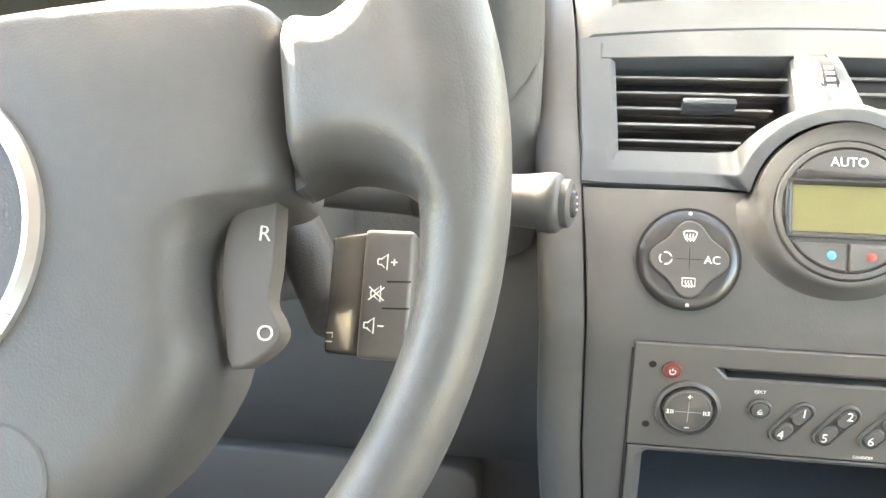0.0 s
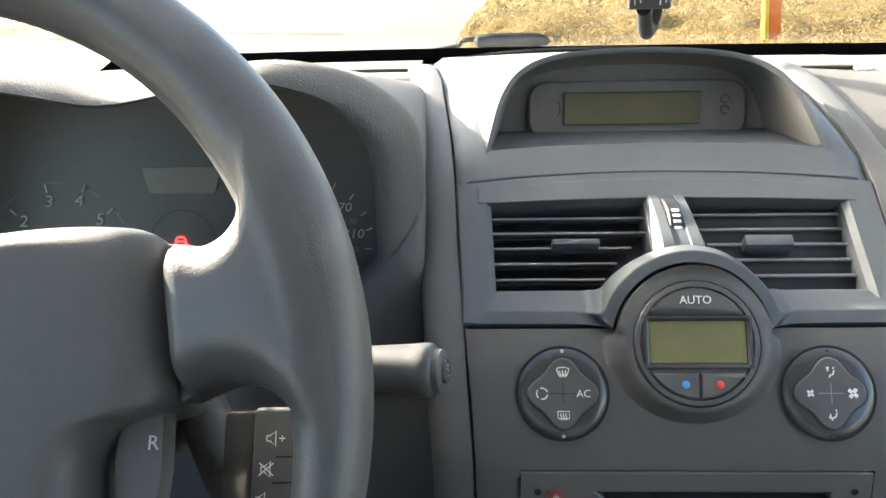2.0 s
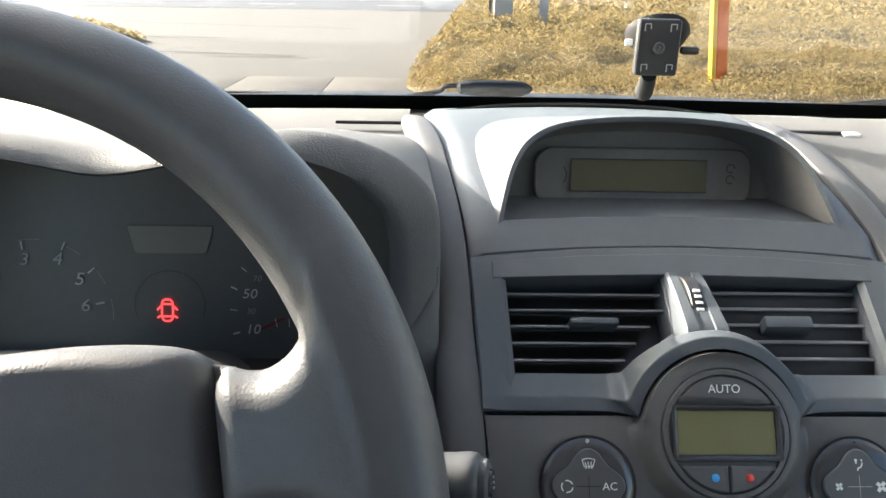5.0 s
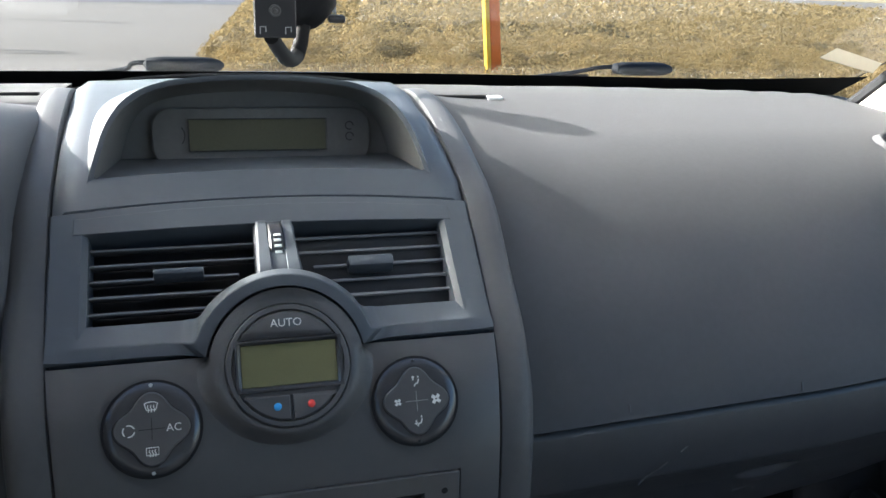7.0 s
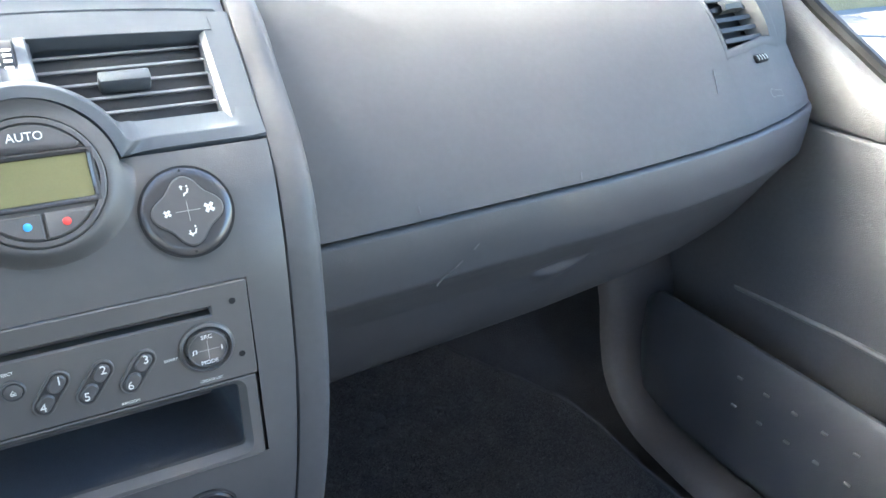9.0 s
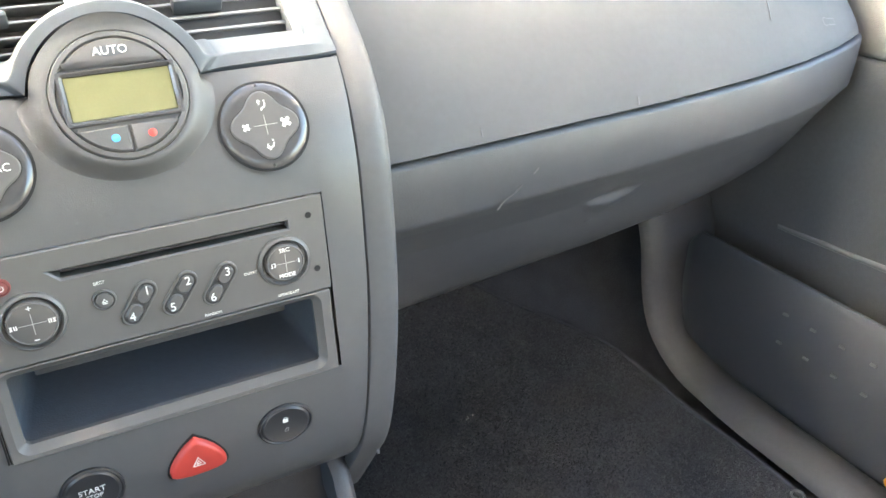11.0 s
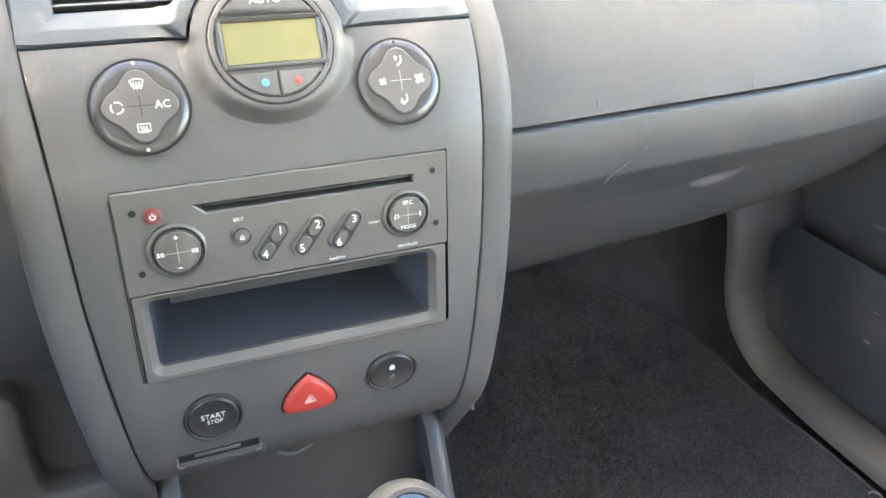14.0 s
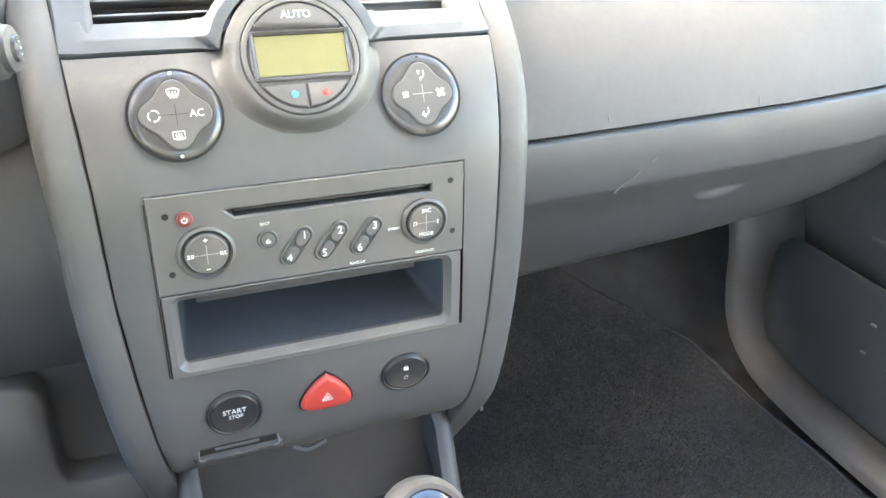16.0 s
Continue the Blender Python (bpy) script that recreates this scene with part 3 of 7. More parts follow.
for k in range(5):
    a = radians(74 + 8 * k)
    part("tick", moved(rbox(0.0042, 0.0018, 0.0009, 0.0002, pose(0.0006, 0.0301 * math.cos(a), 0.0301 * math.sin(a), math.degrees(a) - 90)), W_), M_PRINT, wheel_part)

# ---- dashboard, passenger side ----
dash = thing("dashboard", "soft grey moulded car dashboard under the windscreen", "dashboard", (XC, 0.7, 0.85))


def bow_y(x):
    """How far the front of the dashboard falls back towards the door."""
    return float(np.interp(x, [0.28, 0.55, 0.65, 0.72, 0.78, 0.82, 0.85, 0.872, 0.885], [0, 0.002, 0.009, 0.02, 0.036, 0.052, 0.067, 0.092, 0.15]))


def pad_end(x):
    """Where the pad meets the black band along the foot of the windscreen."""
    return 0.862 - 0.14 * abs((x - XC) / 0.72) ** 3.0


PAD = spline([(0.93, 1.0165), (0.86, 1.0165), (0.78, 1.0185), (0.70, 1.0155), (0.63, 1.011), (0.575, 1.0045), (0.525, 0.989), (0.478, 0.962), (0.442, 0.932), (0.418, 0.903), (0.402, 0.876), (0.3935, 0.8575),
              (0.3925, 0.8545), (0.397, 0.8525)], 5)


RY, RZ = [p[1] for p in RIDGE[::-1]], [p[2] for p in RIDGE[::-1]]


def pad_row(x):
    t = max(0.0, (x - 0.80) / 0.085)
    near = max(0.0, min(1.0, 1 - (x - 0.312) / 0.075))
    near = near * near * (3 - 2 * near)
    out = []
    for y, z in PAD:
        k = min(1.0, max(0.0, (0.93 - y) / 0.3))
        rise = 0.013 * max(0.0, min(1.0, (x - 0.33) / 0.45)) * max(0.0, min(1.0, (0.9 - z) / 0.04))
        high = min(1.0, max(0.0, (z - 0.92) / 0.06))
        wy = min(1.0, max(0.0, (y - 0.47) / 0.08))
        gap = float(np.interp(y, RY, RZ)) - z
        rise += near * wy * max(0.0, gap - 0.0035)
        out.append((x, min(y, pad_end(x)) + bow_y(x) * k * (1 - 0.6 * high), z - 0.022 * t * t * max(0, (z - 0.86) / 0.155) + rise - (0.012 if y > pad_end(x) + 0.004 else 0)))
    return out


xs = [0.288, 0.30, 0.312, 0.325, 0.34, 0.36] + list(np.linspace(0.39, 0.68, 14)) + list(np.linspace(0.69, 0.83, 29)) + [0.845, 0.856, 0.866, 0.874, 0.88]
pad_mesh = loft([pad_row(x) for x in xs])


def in_vent(x, y):
    """Plan places inside the side vent and the side demister, where the pad is open."""
    f = (x - 0.7228) / 0.073
    y0, y1 = 0.458 + 0.023 * f, 0.5205 + 0.0094 * f
    return -0.025 < f < 1.05 and y0 - 0.0025 < y < y1 + 0.0015


bmesh.ops.subdivide_edges(pad_mesh, edges=[e for e in pad_mesh.edges if all(0.69 < v.co.x < 0.83 and 0.44 < v.co.y < 0.56 for v in e.verts) and abs(e.verts[0].co.x - e.verts[1].co.x) < 1e-5], cuts=2)
gone = [f for f in pad_mesh.faces if in_vent(*f.calc_center_median().xy)]
bmesh.ops.delete(pad_mesh, geom=gone, context="FACES")
part("passenger_pad", pad_mesh, M_PAD, dash, "soft-grained grey passenger dash pad", angle=60)


def pad_point(x, y):
    """Place and up-slope of the passenger pad at a plan place."""
    row = pad_row(x)
    ys, zs = [p[1] for p in row][::-1], [p[2] for p in row][::-1]
    z = float(np.interp(y, ys[3:], zs[3:]))
    z2 = float(np.interp(y + 0.01, ys[3:], zs[3:]))
    return Vector((x, y, z)), Vector((0, 0.01, z2 - z))


def slot(x0, x1, y, name="demister_slot"):
    p, u = pad_point(max(0.32, (x0 + x1) / 2), y)
    m = frame_at(((x0 + x1) / 2, y, p.z), u, 0.0012)
    # no opening is cut: a near-black bar paints the slot's shade
    part(name, moved(rbox(x1 - x0, 0.007, 0.003, 0.001), m), M_CAVITY_SHADE, dash, "near-black strip standing in for the shade of a demister slot")


slot(0.335, 0.392, 0.742)
p, u = pad_point(0.4, 0.737)
part("clip", moved(rbox(0.016, 0.01, 0.004, 0.0018), frame_at((0.4, 0.738, p.z), u, 0.001)), M_PRINT, dash, "small white clip")
slot(-0.07, -0.012, 0.735)

# small marks left on the pad
for x, y, ln, rot in ((0.69, 0.437, 0.022, 78), (0.385, 0.396, 0.005, 90), (0.52, 0.396, 0.006, 80)):
    p, u = pad_point(x, y)
    part("scuff", moved(rbox(ln, 0.0011, 0.0004, 0.0001, pose(0, 0, 0, 0, 0, rot)), frame_at(p, u, 0.0005)), M_SCUFF, dash)

# glovebox
glove = thing("glovebox", "dark grey glovebox with recessed pull handle and pale scratches", "glovebox", (0.58, 0.42, 0.7))


def pull_dent(x, d):
    """A finger recess with a raised lower lip: height off the lid, d down the slope."""
    u = (x - 0.529) / 0.029
    if abs(u) >= 1:
        return 0.0
    env = 1 - u * u
    q = (d - 0.0230 + 0.12 * (x - 0.529)) / (0.0120 * env**0.6 + 0.0005)
    ease = lambda t: t * t * (3 - 2 * t)
    if q <= -1 or q >= 2.4:
        return 0.0
    if q < 0.5:
        return -0.0032 * env * ease((q + 1) / 1.5)
    if q < 1.0:
        return env * (-0.0032 + 0.0054 * ease((q - 0.5) / 0.5))
    return 0.0022 * env * (1 - ease((q - 1.0) / 1.4))


def glove_row(x):
    f = min(1.0, max(0.0, (x - 0.33) / 0.45))
    b = bow_y(x) * 0.9
    top = 0.8513 + 0.013 * f
    pr = [(0.402, top + 0.0005), (0.3966, top), (0.3940, top - 0.0018), (0.3932, top - 0.0042), (0.3936, 0.83 + 0.008 * f), (0.3956, 0.806 + 0.014 * f), (0.3966, 0.8028 + 0.014 * f), (0.3984, 0.8006 + 0.014 * f), (0.4055, 0.7935 + 0.0125 * f), (0.424, 0.768 + 0.013 * f),
          (0.444, 0.732 + 0.02 * f), (0.462, 0.70 + 0.028 * f), (0.474, 0.688 + 0.03 * f), (0.492, 0.682 + 0.032 * f), (0.54, 0.685 + 0.03 * f), (0.66, 0.69 + 0.03 * f)]
    fine, d = [], 0.0
    for (y0, z0), (y1, z1) in zip(pr[8:10], pr[9:11]):
        for k in range(16):
            t = k / 16
            h = pull_dent(x, d + t * math.hypot(y1 - y0, z1 - z0))
            fine.append((y0 + t * (y1 - y0) - 0.8 * h, z0 + t * (z1 - z0) - 0.6 * h))
        d += math.hypot(y1 - y0, z1 - z0)
    return [(x, y + b, z) for y, z in pr[:8] + fine + pr[10:]]


gx = [0.2975, 0.299, 0.31] + list(np.linspace(0.33, 0.49, 8)) + list(np.linspace(0.5, 0.562, 36)) + list(np.linspace(0.575, 0.80, 10)) + [0.82, 0.84, 0.856, 0.868, 0.876]
part("glovebox_lid", loft([[(x, y + (0.006 if i == 0 else 0), z) for x, y, z in glove_row(x)] for i, x in enumerate(gx)]), M_LOW, glove, "dark grained glovebox lid", angle=50)
for pts in ([(0.398, 0.803), (0.403, 0.809), (0.411, 0.8135)], [(0.412, 0.814), (0.418, 0.819)], [(0.427, 0.826), (0.431, 0.83)]):
    bm = tube([(x, 0.3925 + 0.002 * (0.83 - z) / 0.03, z) for x, z in pts], [0.0006 - 0.00015 * i for i in range(len(pts))], 6)
    part("scratch", bm, M_SCRATCH, glove, "pale scratch")
part("scratch", tube([(0.515, 0.4415, 0.7475), (0.53, 0.441, 0.7505)], 0.001, 6), M_SCUFF, glove, "pale scratch")

# side vent and demister
side = thing("air_vent", "side air vent with grey slats at the passenger door", "air vent", (0.76, 0.5, 0.95))
SQ = [Vector(p) for p in ((0.7227, 0.458, 0.9286), (0.8022, 0.481, 0.9255), (0.789, 0.5299, 0.9832), (0.7228, 0.5205, 0.9824))]
SN = (SQ[1] - SQ[0]).cross(SQ[3] - SQ[0]).normalized()


def sq(u, v, n=0.0):
    return (SQ[0] * (1 - u) + SQ[1] * u) * (1 - v) + (SQ[3] * (1 - u) + SQ[2] * u) * v + SN * n


def pad_ring(e, n, m=8):
    """A frame round the vent that follows the curved pad."""
    w = 1 + 2.2 * e
    corners = [(-e, -e * 0.9), (w, -e * 0.9), (w, 1 + e * 0.8), (-e, 1 + e * 0.8)]
    out = []
    for a, b in zip(corners, corners[1:] + corners[:1]):
        for i in range(m):
            q = sq(a[0] + (b[0] - a[0]) * i / m, a[1] + (b[1] - a[1]) * i / m)
            if e >= 0:
                q = pad_point(q.x, q.y)[0]
            out.append(q + SN * n)
    return out


part("surround", loft([pad_ring(0.1, -0.001), pad_ring(0.085, 0.0003), pad_ring(0.06, 0.0006), pad_ring(0.02, 0.0005), pad_ring(0.0, -0.0006)], closed=True), M_PAD, side, "moulded grey surround")
part("opening_wall", loft([pad_ring(0.0, 0.0), pad_ring(-0.05, -0.012)], closed=True), M_RIDGE, side)
bm = bmesh.new()
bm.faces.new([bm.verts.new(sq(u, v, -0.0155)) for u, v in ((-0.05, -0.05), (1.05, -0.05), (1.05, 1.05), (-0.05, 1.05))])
# near-black sheet paints the shade behind the slats
part("cavity", bm, M_CAVITY_SHADE, side)
up_dir = (SQ[3] - SQ[0]).normalized()
for k in range(7):
    v = (k + 0.62) / 7.2
    r = [[sq(u, v, -0.002), sq(u, v, -0.0014) + up_dir * 0.0044, sq(u, v, -0.0085) + up_dir * 0.0085, sq(u, v, -0.0095) + up_dir * 0.005] for u in (0.0, 0.97)]
    part("slat", loft(r, closed=True, cap=True), M_SLAT, side)
r = []
for u, h in ((0.30, 0.001), (0.33, 0.004), (0.5, 0.0052), (0.7, 0.0045), (0.76, 0.001)):
    r.append([sq(u, 0.47 + 0.02 * u, -0.003), sq(u, 0.47, h), sq(u, 0.53, h + 0.002), sq(u, 0.60, h), sq(u, 0.60, -0.004)])
part("thumb_tab", loft(r), M_SLAT, side, "grey thumb tab")
tw = Vector((0.7708, 0.4605, 0.9172))
xa = (SQ[1] - SQ[0]).normalized()
ya = SN.cross(xa).normalized()
TWM = Matrix(((xa.x, ya.x, SN.x, tw.x), (xa.y, ya.y, SN.y, tw.y), (xa.z, ya.z, SN.z, tw.z), (0, 0, 0, 1)))
part("thumbwheel", moved(rbox(0.024, 0.0085, 0.006, 0.0025, T(0, 0, -0.0022)), TWM), M_RUBBER, side, "black ribbed thumbwheel")
for k in range(4):
    part("tick", moved(rbox(0.0013, 0.0055, 0.001, 0.0003, T(-0.0083 + 0.0055 * k, 0, 0.0006)), TWM), M_PRINT2, side)
dem = thing("demister_outlet", "oval side-window demister outlet with pale fins", "air vent", (0.74, 0.57, 0.99))
xd = Vector((0.0346, -0.040, -0.0150)).normalized()
nd = Vector((0.05, -0.34, 0.94))
nd = (nd - xd * nd.dot(xd)).normalized()
yd = nd.cross(xd)
od = Vector((0.7385, 0.5555, 0.9965))
DM = Matrix(((xd.x, yd.x, nd.x, od.x), (xd.y, yd.y, nd.y, od.y), (xd.z, yd.z, nd.z, od.z), (0, 0, 0, 1)))
part("rim", moved(plate([(x, y * 0.8) for x, y in circle(0.033, 40)], [[(x, y * 0.85) for x, y in circle(0.0205, 28, -0.002, 0.0)]], 0.009, 0.0050, 0.0032), DM @ T(0, 0, 0.0036)), M_PAD, dem, "raised oval rim")
# shade inside the outlet, painted as a near-black plate
part("cavity", moved(plate([(x, y * 0.8) for x, y in circle(0.022, 24, -0.002)], (), 0.002, 0.0002), DM @ T(0, 0, 0.0016)), M_CAVITY_SHADE, dem)
for k in (-1, 1):
    part("fin", moved(rbox(0.0028, 0.030, 0.006, 0.001, pose(-0.001 + 0.0075 * k, 0, 0.0022, 0, 0, 24)), DM), M_EDGE, dem)
part("airbag_mark", moved(strokes([arc(0, 0, 0.004, 60, 300, 8), [(0.004, 0.003), (0.016, 0.003), (0.016, -0.003), (0.004, -0.003)]], 0.0012), frame_at((0.768, 0.4395, 0.8885), (0, 0.03, 0.04), 0.0012) @ pose(0, 0, 0, 0, 12, 0)), M_RIDGE, dash, "embossed mark")

# ---- dashboard, driver side ----
rows = []
for x in np.linspace(-0.005, -0.545, 20):
    fy = 0.55 if x > -0.02 else 0.64
    rows.append([(x, pad_end(x) + 0.001, 1.004), (x, pad_end(x), 1.0165), (x, min(0.78, pad_end(x) - 0.01), 1.0185), (x, 0.70, 1.015), (x, max(0.62, fy + 0.03), 1.009), (x, fy + 0.02, 1.0), (x, fy, 0.985), (x, fy, 0.92)])
part("driver_pad", loft(rows), M_PAD, dash, "soft-grained grey dash top")
# rounded apron beside and below the instruments
rows = []
for x, y0, hi in ((0.036, 0.43, 1), (0.03, 0.43, 1), (0.02, 0.432, 1), (0.0145, 0.434, 0.9), (0.009, 0.434, 0.0), (-0.03, 0.434, 0), (-0.1, 0.434, 0), (-0.3, 0.434, 0), (-0.545, 0.434, 0)):
    rows.append([(x, y0 + 0.11 * hi + 0.12 * (1 - hi), 0.885 + 0.105 * hi), (x, y0 + 0.03 + 0.04 * (1 - hi), 0.885 + 0.065 * hi), (x, y0 + 0.012, 0.88 + 0.02 * hi), (x, y0, 0.86), (x, y0 - 0.012, 0.80), (x, y0 - 0.008, 0.745), (x, y0 + 0.01, 0.705), (x, y0 + 0.05, 0.68), (x, y0 + 0.2, 0.665)])
part("driver_apron", loft(rows), M_LOW, dash, "dark grained lower dash", angle=60)
# lower panel beside the console, cut away round a pocket
knee = [(-0.42, 0.45), (0.058, 0.45), (0.058, 0.598), (0.012, 0.599), (-0.006, 0.6), (-0.0125, 0.603), (-0.0155, 0.609), (-0.0168, 0.62), (-0.0168, 0.66), (-0.0158, 0.678), (-0.019, 0.688), (-0.026, 0.694), (-0.04, 0.697), (-0.42, 0.70)]
part("knee_panel", moved(plate(knee, (), 0.03, 0.003), frame_at((0, 0.441, 0), (0, 0, 1))), M_PANEL, dash, "smooth grey lower panel", angle=50)
part("pocket", loft([[(-0.06, 0.455, 0.72), (0.07, 0.455, 0.72)], [(-0.06, 0.475, 0.66), (0.07, 0.475, 0.66)], [(-0.06, 0.465, 0.58), (0.07, 0.465, 0.58)]]), M_LOW, dash, "dark pocket beside the console")

# ---- instruments ----
cluster = thing("instrument_cluster", "hooded instrument cluster with two dials and red warning lights", "instrument cluster", (-0.15, 0.5, 0.93))
COWL = [(0.0125, 0.455, 0.86), (0.0155, 0.452, 0.92), (0.0165, 0.449, 0.97), (0.0165, 0.446, 1.008), (0.012, 0.442, 1.034), (-0.008, 0.437, 1.055), (-0.036, 0.433, 1.067), (-0.066, 0.431, 1.0705),
        (-0.105, 0.431, 1.0655), (-0.15, 0.432, 1.0585), (-0.195, 0.431, 1.0655), (-0.24, 0.431, 1.0715), (-0.29, 0.433, 1.069), (-0.335, 0.438, 1.057), (-0.365, 0.444, 1.03), (-0.372, 0.448, 0.97), (-0.371, 0.453, 0.92), (-0.368, 0.455, 0.86)]
cowl = spline(COWL, 4)


def cowl_rows():
    rows, mid = [], Vector((-0.175, 0.0, 0.96))
    for t in (1.0, 0.85, 0.7, 0.5, 0.32, 0.16, 0.05):
        row = []
        for x, y, z in cowl:
            e = t**0.95
            top = max(0.0, (z - 0.9) / 0.17)
            row.append((x - (x - mid.x) * 0.05 * t, y + (0.30 if z > 1.0 else 0.12 + 0.18 * max(0, (z - 0.885) / 0.115)) * t + 0.001, z + (min(z, 1.012) - z) * e + 0.004 * math.sin(math.pi * t) * top))
        rows.append(row)
    for s, dy in ((1.0, 0.0), (0.985, -0.006), (0.955, -0.013), (0.92, -0.018), (0.89, -0.020), (0.865, -0.017), (0.853, -0.008), (0.85, 0.03), (0.845, 0.108)):
        rows.append([(mid.x + (x - mid.x) * s, y + dy, mid.z + (z - mid.z) * (s + (0.25 * (1 - s) if z > mid.z else 0.0)) * (0.84 if dy > 0.1 and z > mid.z else 1.0)) for x, y, z in cowl])
    return rows


cr = cowl_rows()
part("cowl", loft(cr[:14]), M_COWL, cluster, "grey grained double-humped cowl", angle=60)
part("cowl_lining", loft(cr[13:]), M_HOODIN, cluster, "dark inside of the cowl", angle=60)
# the opening is rounded off at its lower corner
inner = spline([(0.0145, 0.993), (0.013, 0.9865), (0.0098, 0.9755), (0.0033, 0.9667), (-0.0046, 0.9568), (-0.0138, 0.9459), (-0.0237, 0.9359), (-0.0316, 0.9293), (-0.05, 0.917), (-0.08, 0.905), (-0.12, 0.899)], 4)
outer = spline([(0.0165, 0.992), (0.0165, 0.985), (0.0165, 0.972), (0.0165, 0.955), (0.0165, 0.935), (0.0165, 0.912), (0.0165, 0.889), (0.010, 0.872), (-0.02, 0.863), (-0.06, 0.86), (-0.12, 0.858)], 4)
rows = []
for (xa, za), (xb, zb) in zip(inner, outer):
    dive = 0.016 * min(1.0, max(0.0, (za - 0.958) / 0.024)) ** 1.5
    row = [(xa, 0.52, za - 0.012), (xa, 0.437 + dive, za - 0.0005)]
    for f, y in ((0.02, 0.4325), (0.08, 0.4292), (0.2, 0.4278), (0.5, 0.4275), (0.85, 0.4285), (1.0, 0.4315)):
        row.append((xa + (xb - xa) * f, y + dive, za + (zb - za) * f))
    rows.append(row + [(xb, 0.47, zb)])
part("corner_panel", loft(rows), M_COWL, cluster, "grey panel rounding off the lower corner of the opening", angle=60)
CF = frame_at((-0.152, 0.545, 0.945), (0, 0.22, 1))
part("dial_face", moved(plate(rrect(0.38, 0.186, 0.06, 8), (), 0.003, 0.001), CF @ T(-0.022, 0.004, 0)), M_FACE, cluster, "black dial face")
part("lower_lip", loft([[(x, 0.455, 0.90 - 0.01 * abs(x + 0.152) / 0.15), (x, 0.50, 0.902), (x, 0.548, 0.885)] for x in np.linspace(-0.31, 0.0, 9)]), M_LOW, cluster)


SLANT = Matrix(((1, 0.2, 0, 0), (0, 1, 0, 0), (0, 0, 1, 0), (0, 0, 0, 1)))


def cf(x, z, lift=0.0015):
    return CF @ T(x + 0.152, (z - 0.945) * 1.02, lift)


part("trip_display", moved(plate([(-0.0228, -0.0098), (0.0228, -0.0098), (0.0248, -0.0084), (0.0292, 0.0084), (0.0276, 0.0098), (-0.0276, 0.0098), (-0.0292, 0.0084), (-0.0248, -0.0084)], (), 0.001, 0.0004), cf(-0.1655, 0.9715)), mat("trip_lcd", (0.27, 0.255, 0.225), 0.3, var=0.05), cluster, "blank grey trip display")
tach = [("1", -0.2945, 0.923), ("2", -0.2845, 0.943), ("3", -0.2645, 0.957), ("4", -0.242, 0.9575), ("5", -0.2275, 0.944), ("6", -0.224, 0.926)]
for ch, x, z in tach:
    part("numeral", lettering(ch, 0.0122, cf(x, z) @ SLANT, sx=1.12), M_DIALPRINT, cluster)
    d = Vector((x + 0.2585, z - 0.919)).normalized()
    part("tick", moved(strokes([[(d.x * 0.007, d.y * 0.007), (d.x * 0.013, d.y * 0.013)]], 0.0012), cf(x, z)), M_DIALPRINT, cluster)
    part("tick", moved(strokes([arc(0, 0, 0.053, math.degrees(math.atan2(d.y, d.x)) - 14, math.degrees(math.atan2(d.y, d.x)) + 2, 4)], 0.0003), cf(-0.2585, 0.919, 0.0012)), M_PRINT2, cluster)
speed = [("10", -0.1085, 0.9165, 1), ("30", -0.110, 0.929, 0), ("50", -0.1105, 0.941, 1), ("70", -0.1055, 0.9515, 0), ("90", -0.0965, 0.961, 1), ("110", -0.084, 0.9655, 0), ("130", -0.071, 0.967, 1), ("150", -0.058, 0.9635, 0),
         ("170", -0.0485, 0.957, 1), ("190", -0.0425, 0.947, 0), ("210", -0.040, 0.938, 1), ("230", -0.0415, 0.927, 0), ("250", -0.047, 0.9165, 0)]
for body, x, z, big in speed:
    x, z = x - 0.001, z - 0.006
    part("numeral", lettering(body, 0.0095 if big else 0.0058, cf(x, z) @ SLANT, sx=1.1), M_DIALPRINT if big else M_PRINT2, cluster)
    d = Vector((x + 0.076, z - 0.919)).normalized()
    part("tick", moved(strokes([[(d.x * 0.0095, d.y * 0.0075), (d.x * 0.0145, d.y * 0.0125)]], 0.0011 if big else 0.0006), cf(x, z)), M_DIALPRINT, cluster)
part("dial_ring", moved(strokes([arc(0, 0, 0.024, -20, 200, 24)], 0.0007), cf(-0.1665, 0.927)), M_KNOB2, cluster)
part("needle", moved(strokes([[(0.004, 0.003), (0.02, 0.011)]], 0.0016), cf(-0.108, 0.908)), M_NEEDLE, cluster, "dim red needle")
for k in range(4):
    part("fuel_tick", moved(strokes([[(0, 0), (0.001 * (k - 1.5), 0.006)]], 0.0007), cf(-0.093 + 0.0085 * k, 0.9125)), M_DIALPRINT, cluster)
car_lamp = [rrect(0.0075, 0.014, 0.003, 4) + [rrect(0.0075, 0.014, 0.003, 4)[0]], [(-0.003, 0.004), (0.003, 0.004)], [(-0.003, -0.004), (0.003, -0.004)], [(-0.0045, 0.0025), (-0.007, 0.0)], [(0.0045, 0.0025), (0.007, 0.0)],
            [(-0.0045, -0.0035), (-0.007, -0.005)], [(0.0045, -0.0035), (0.007, -0.005)]]
part("door_warning", moved(strokes([[(x, y * 1.08) for x, y in q] for q in car_lamp], 0.0013), cf(-0.1685, 0.9235)), M_GLOW, cluster, "glowing red open-door sign")
br = [circle(0.0032, 16) + [(0.0032, 0)], arc(0, 0, 0.0048, 130, 230, 6), arc(0, 0, 0.0048, -50, 50, 6), [(0, 0.002), (0, -0.0005)], [(0, -0.0014), (0, -0.002)]]
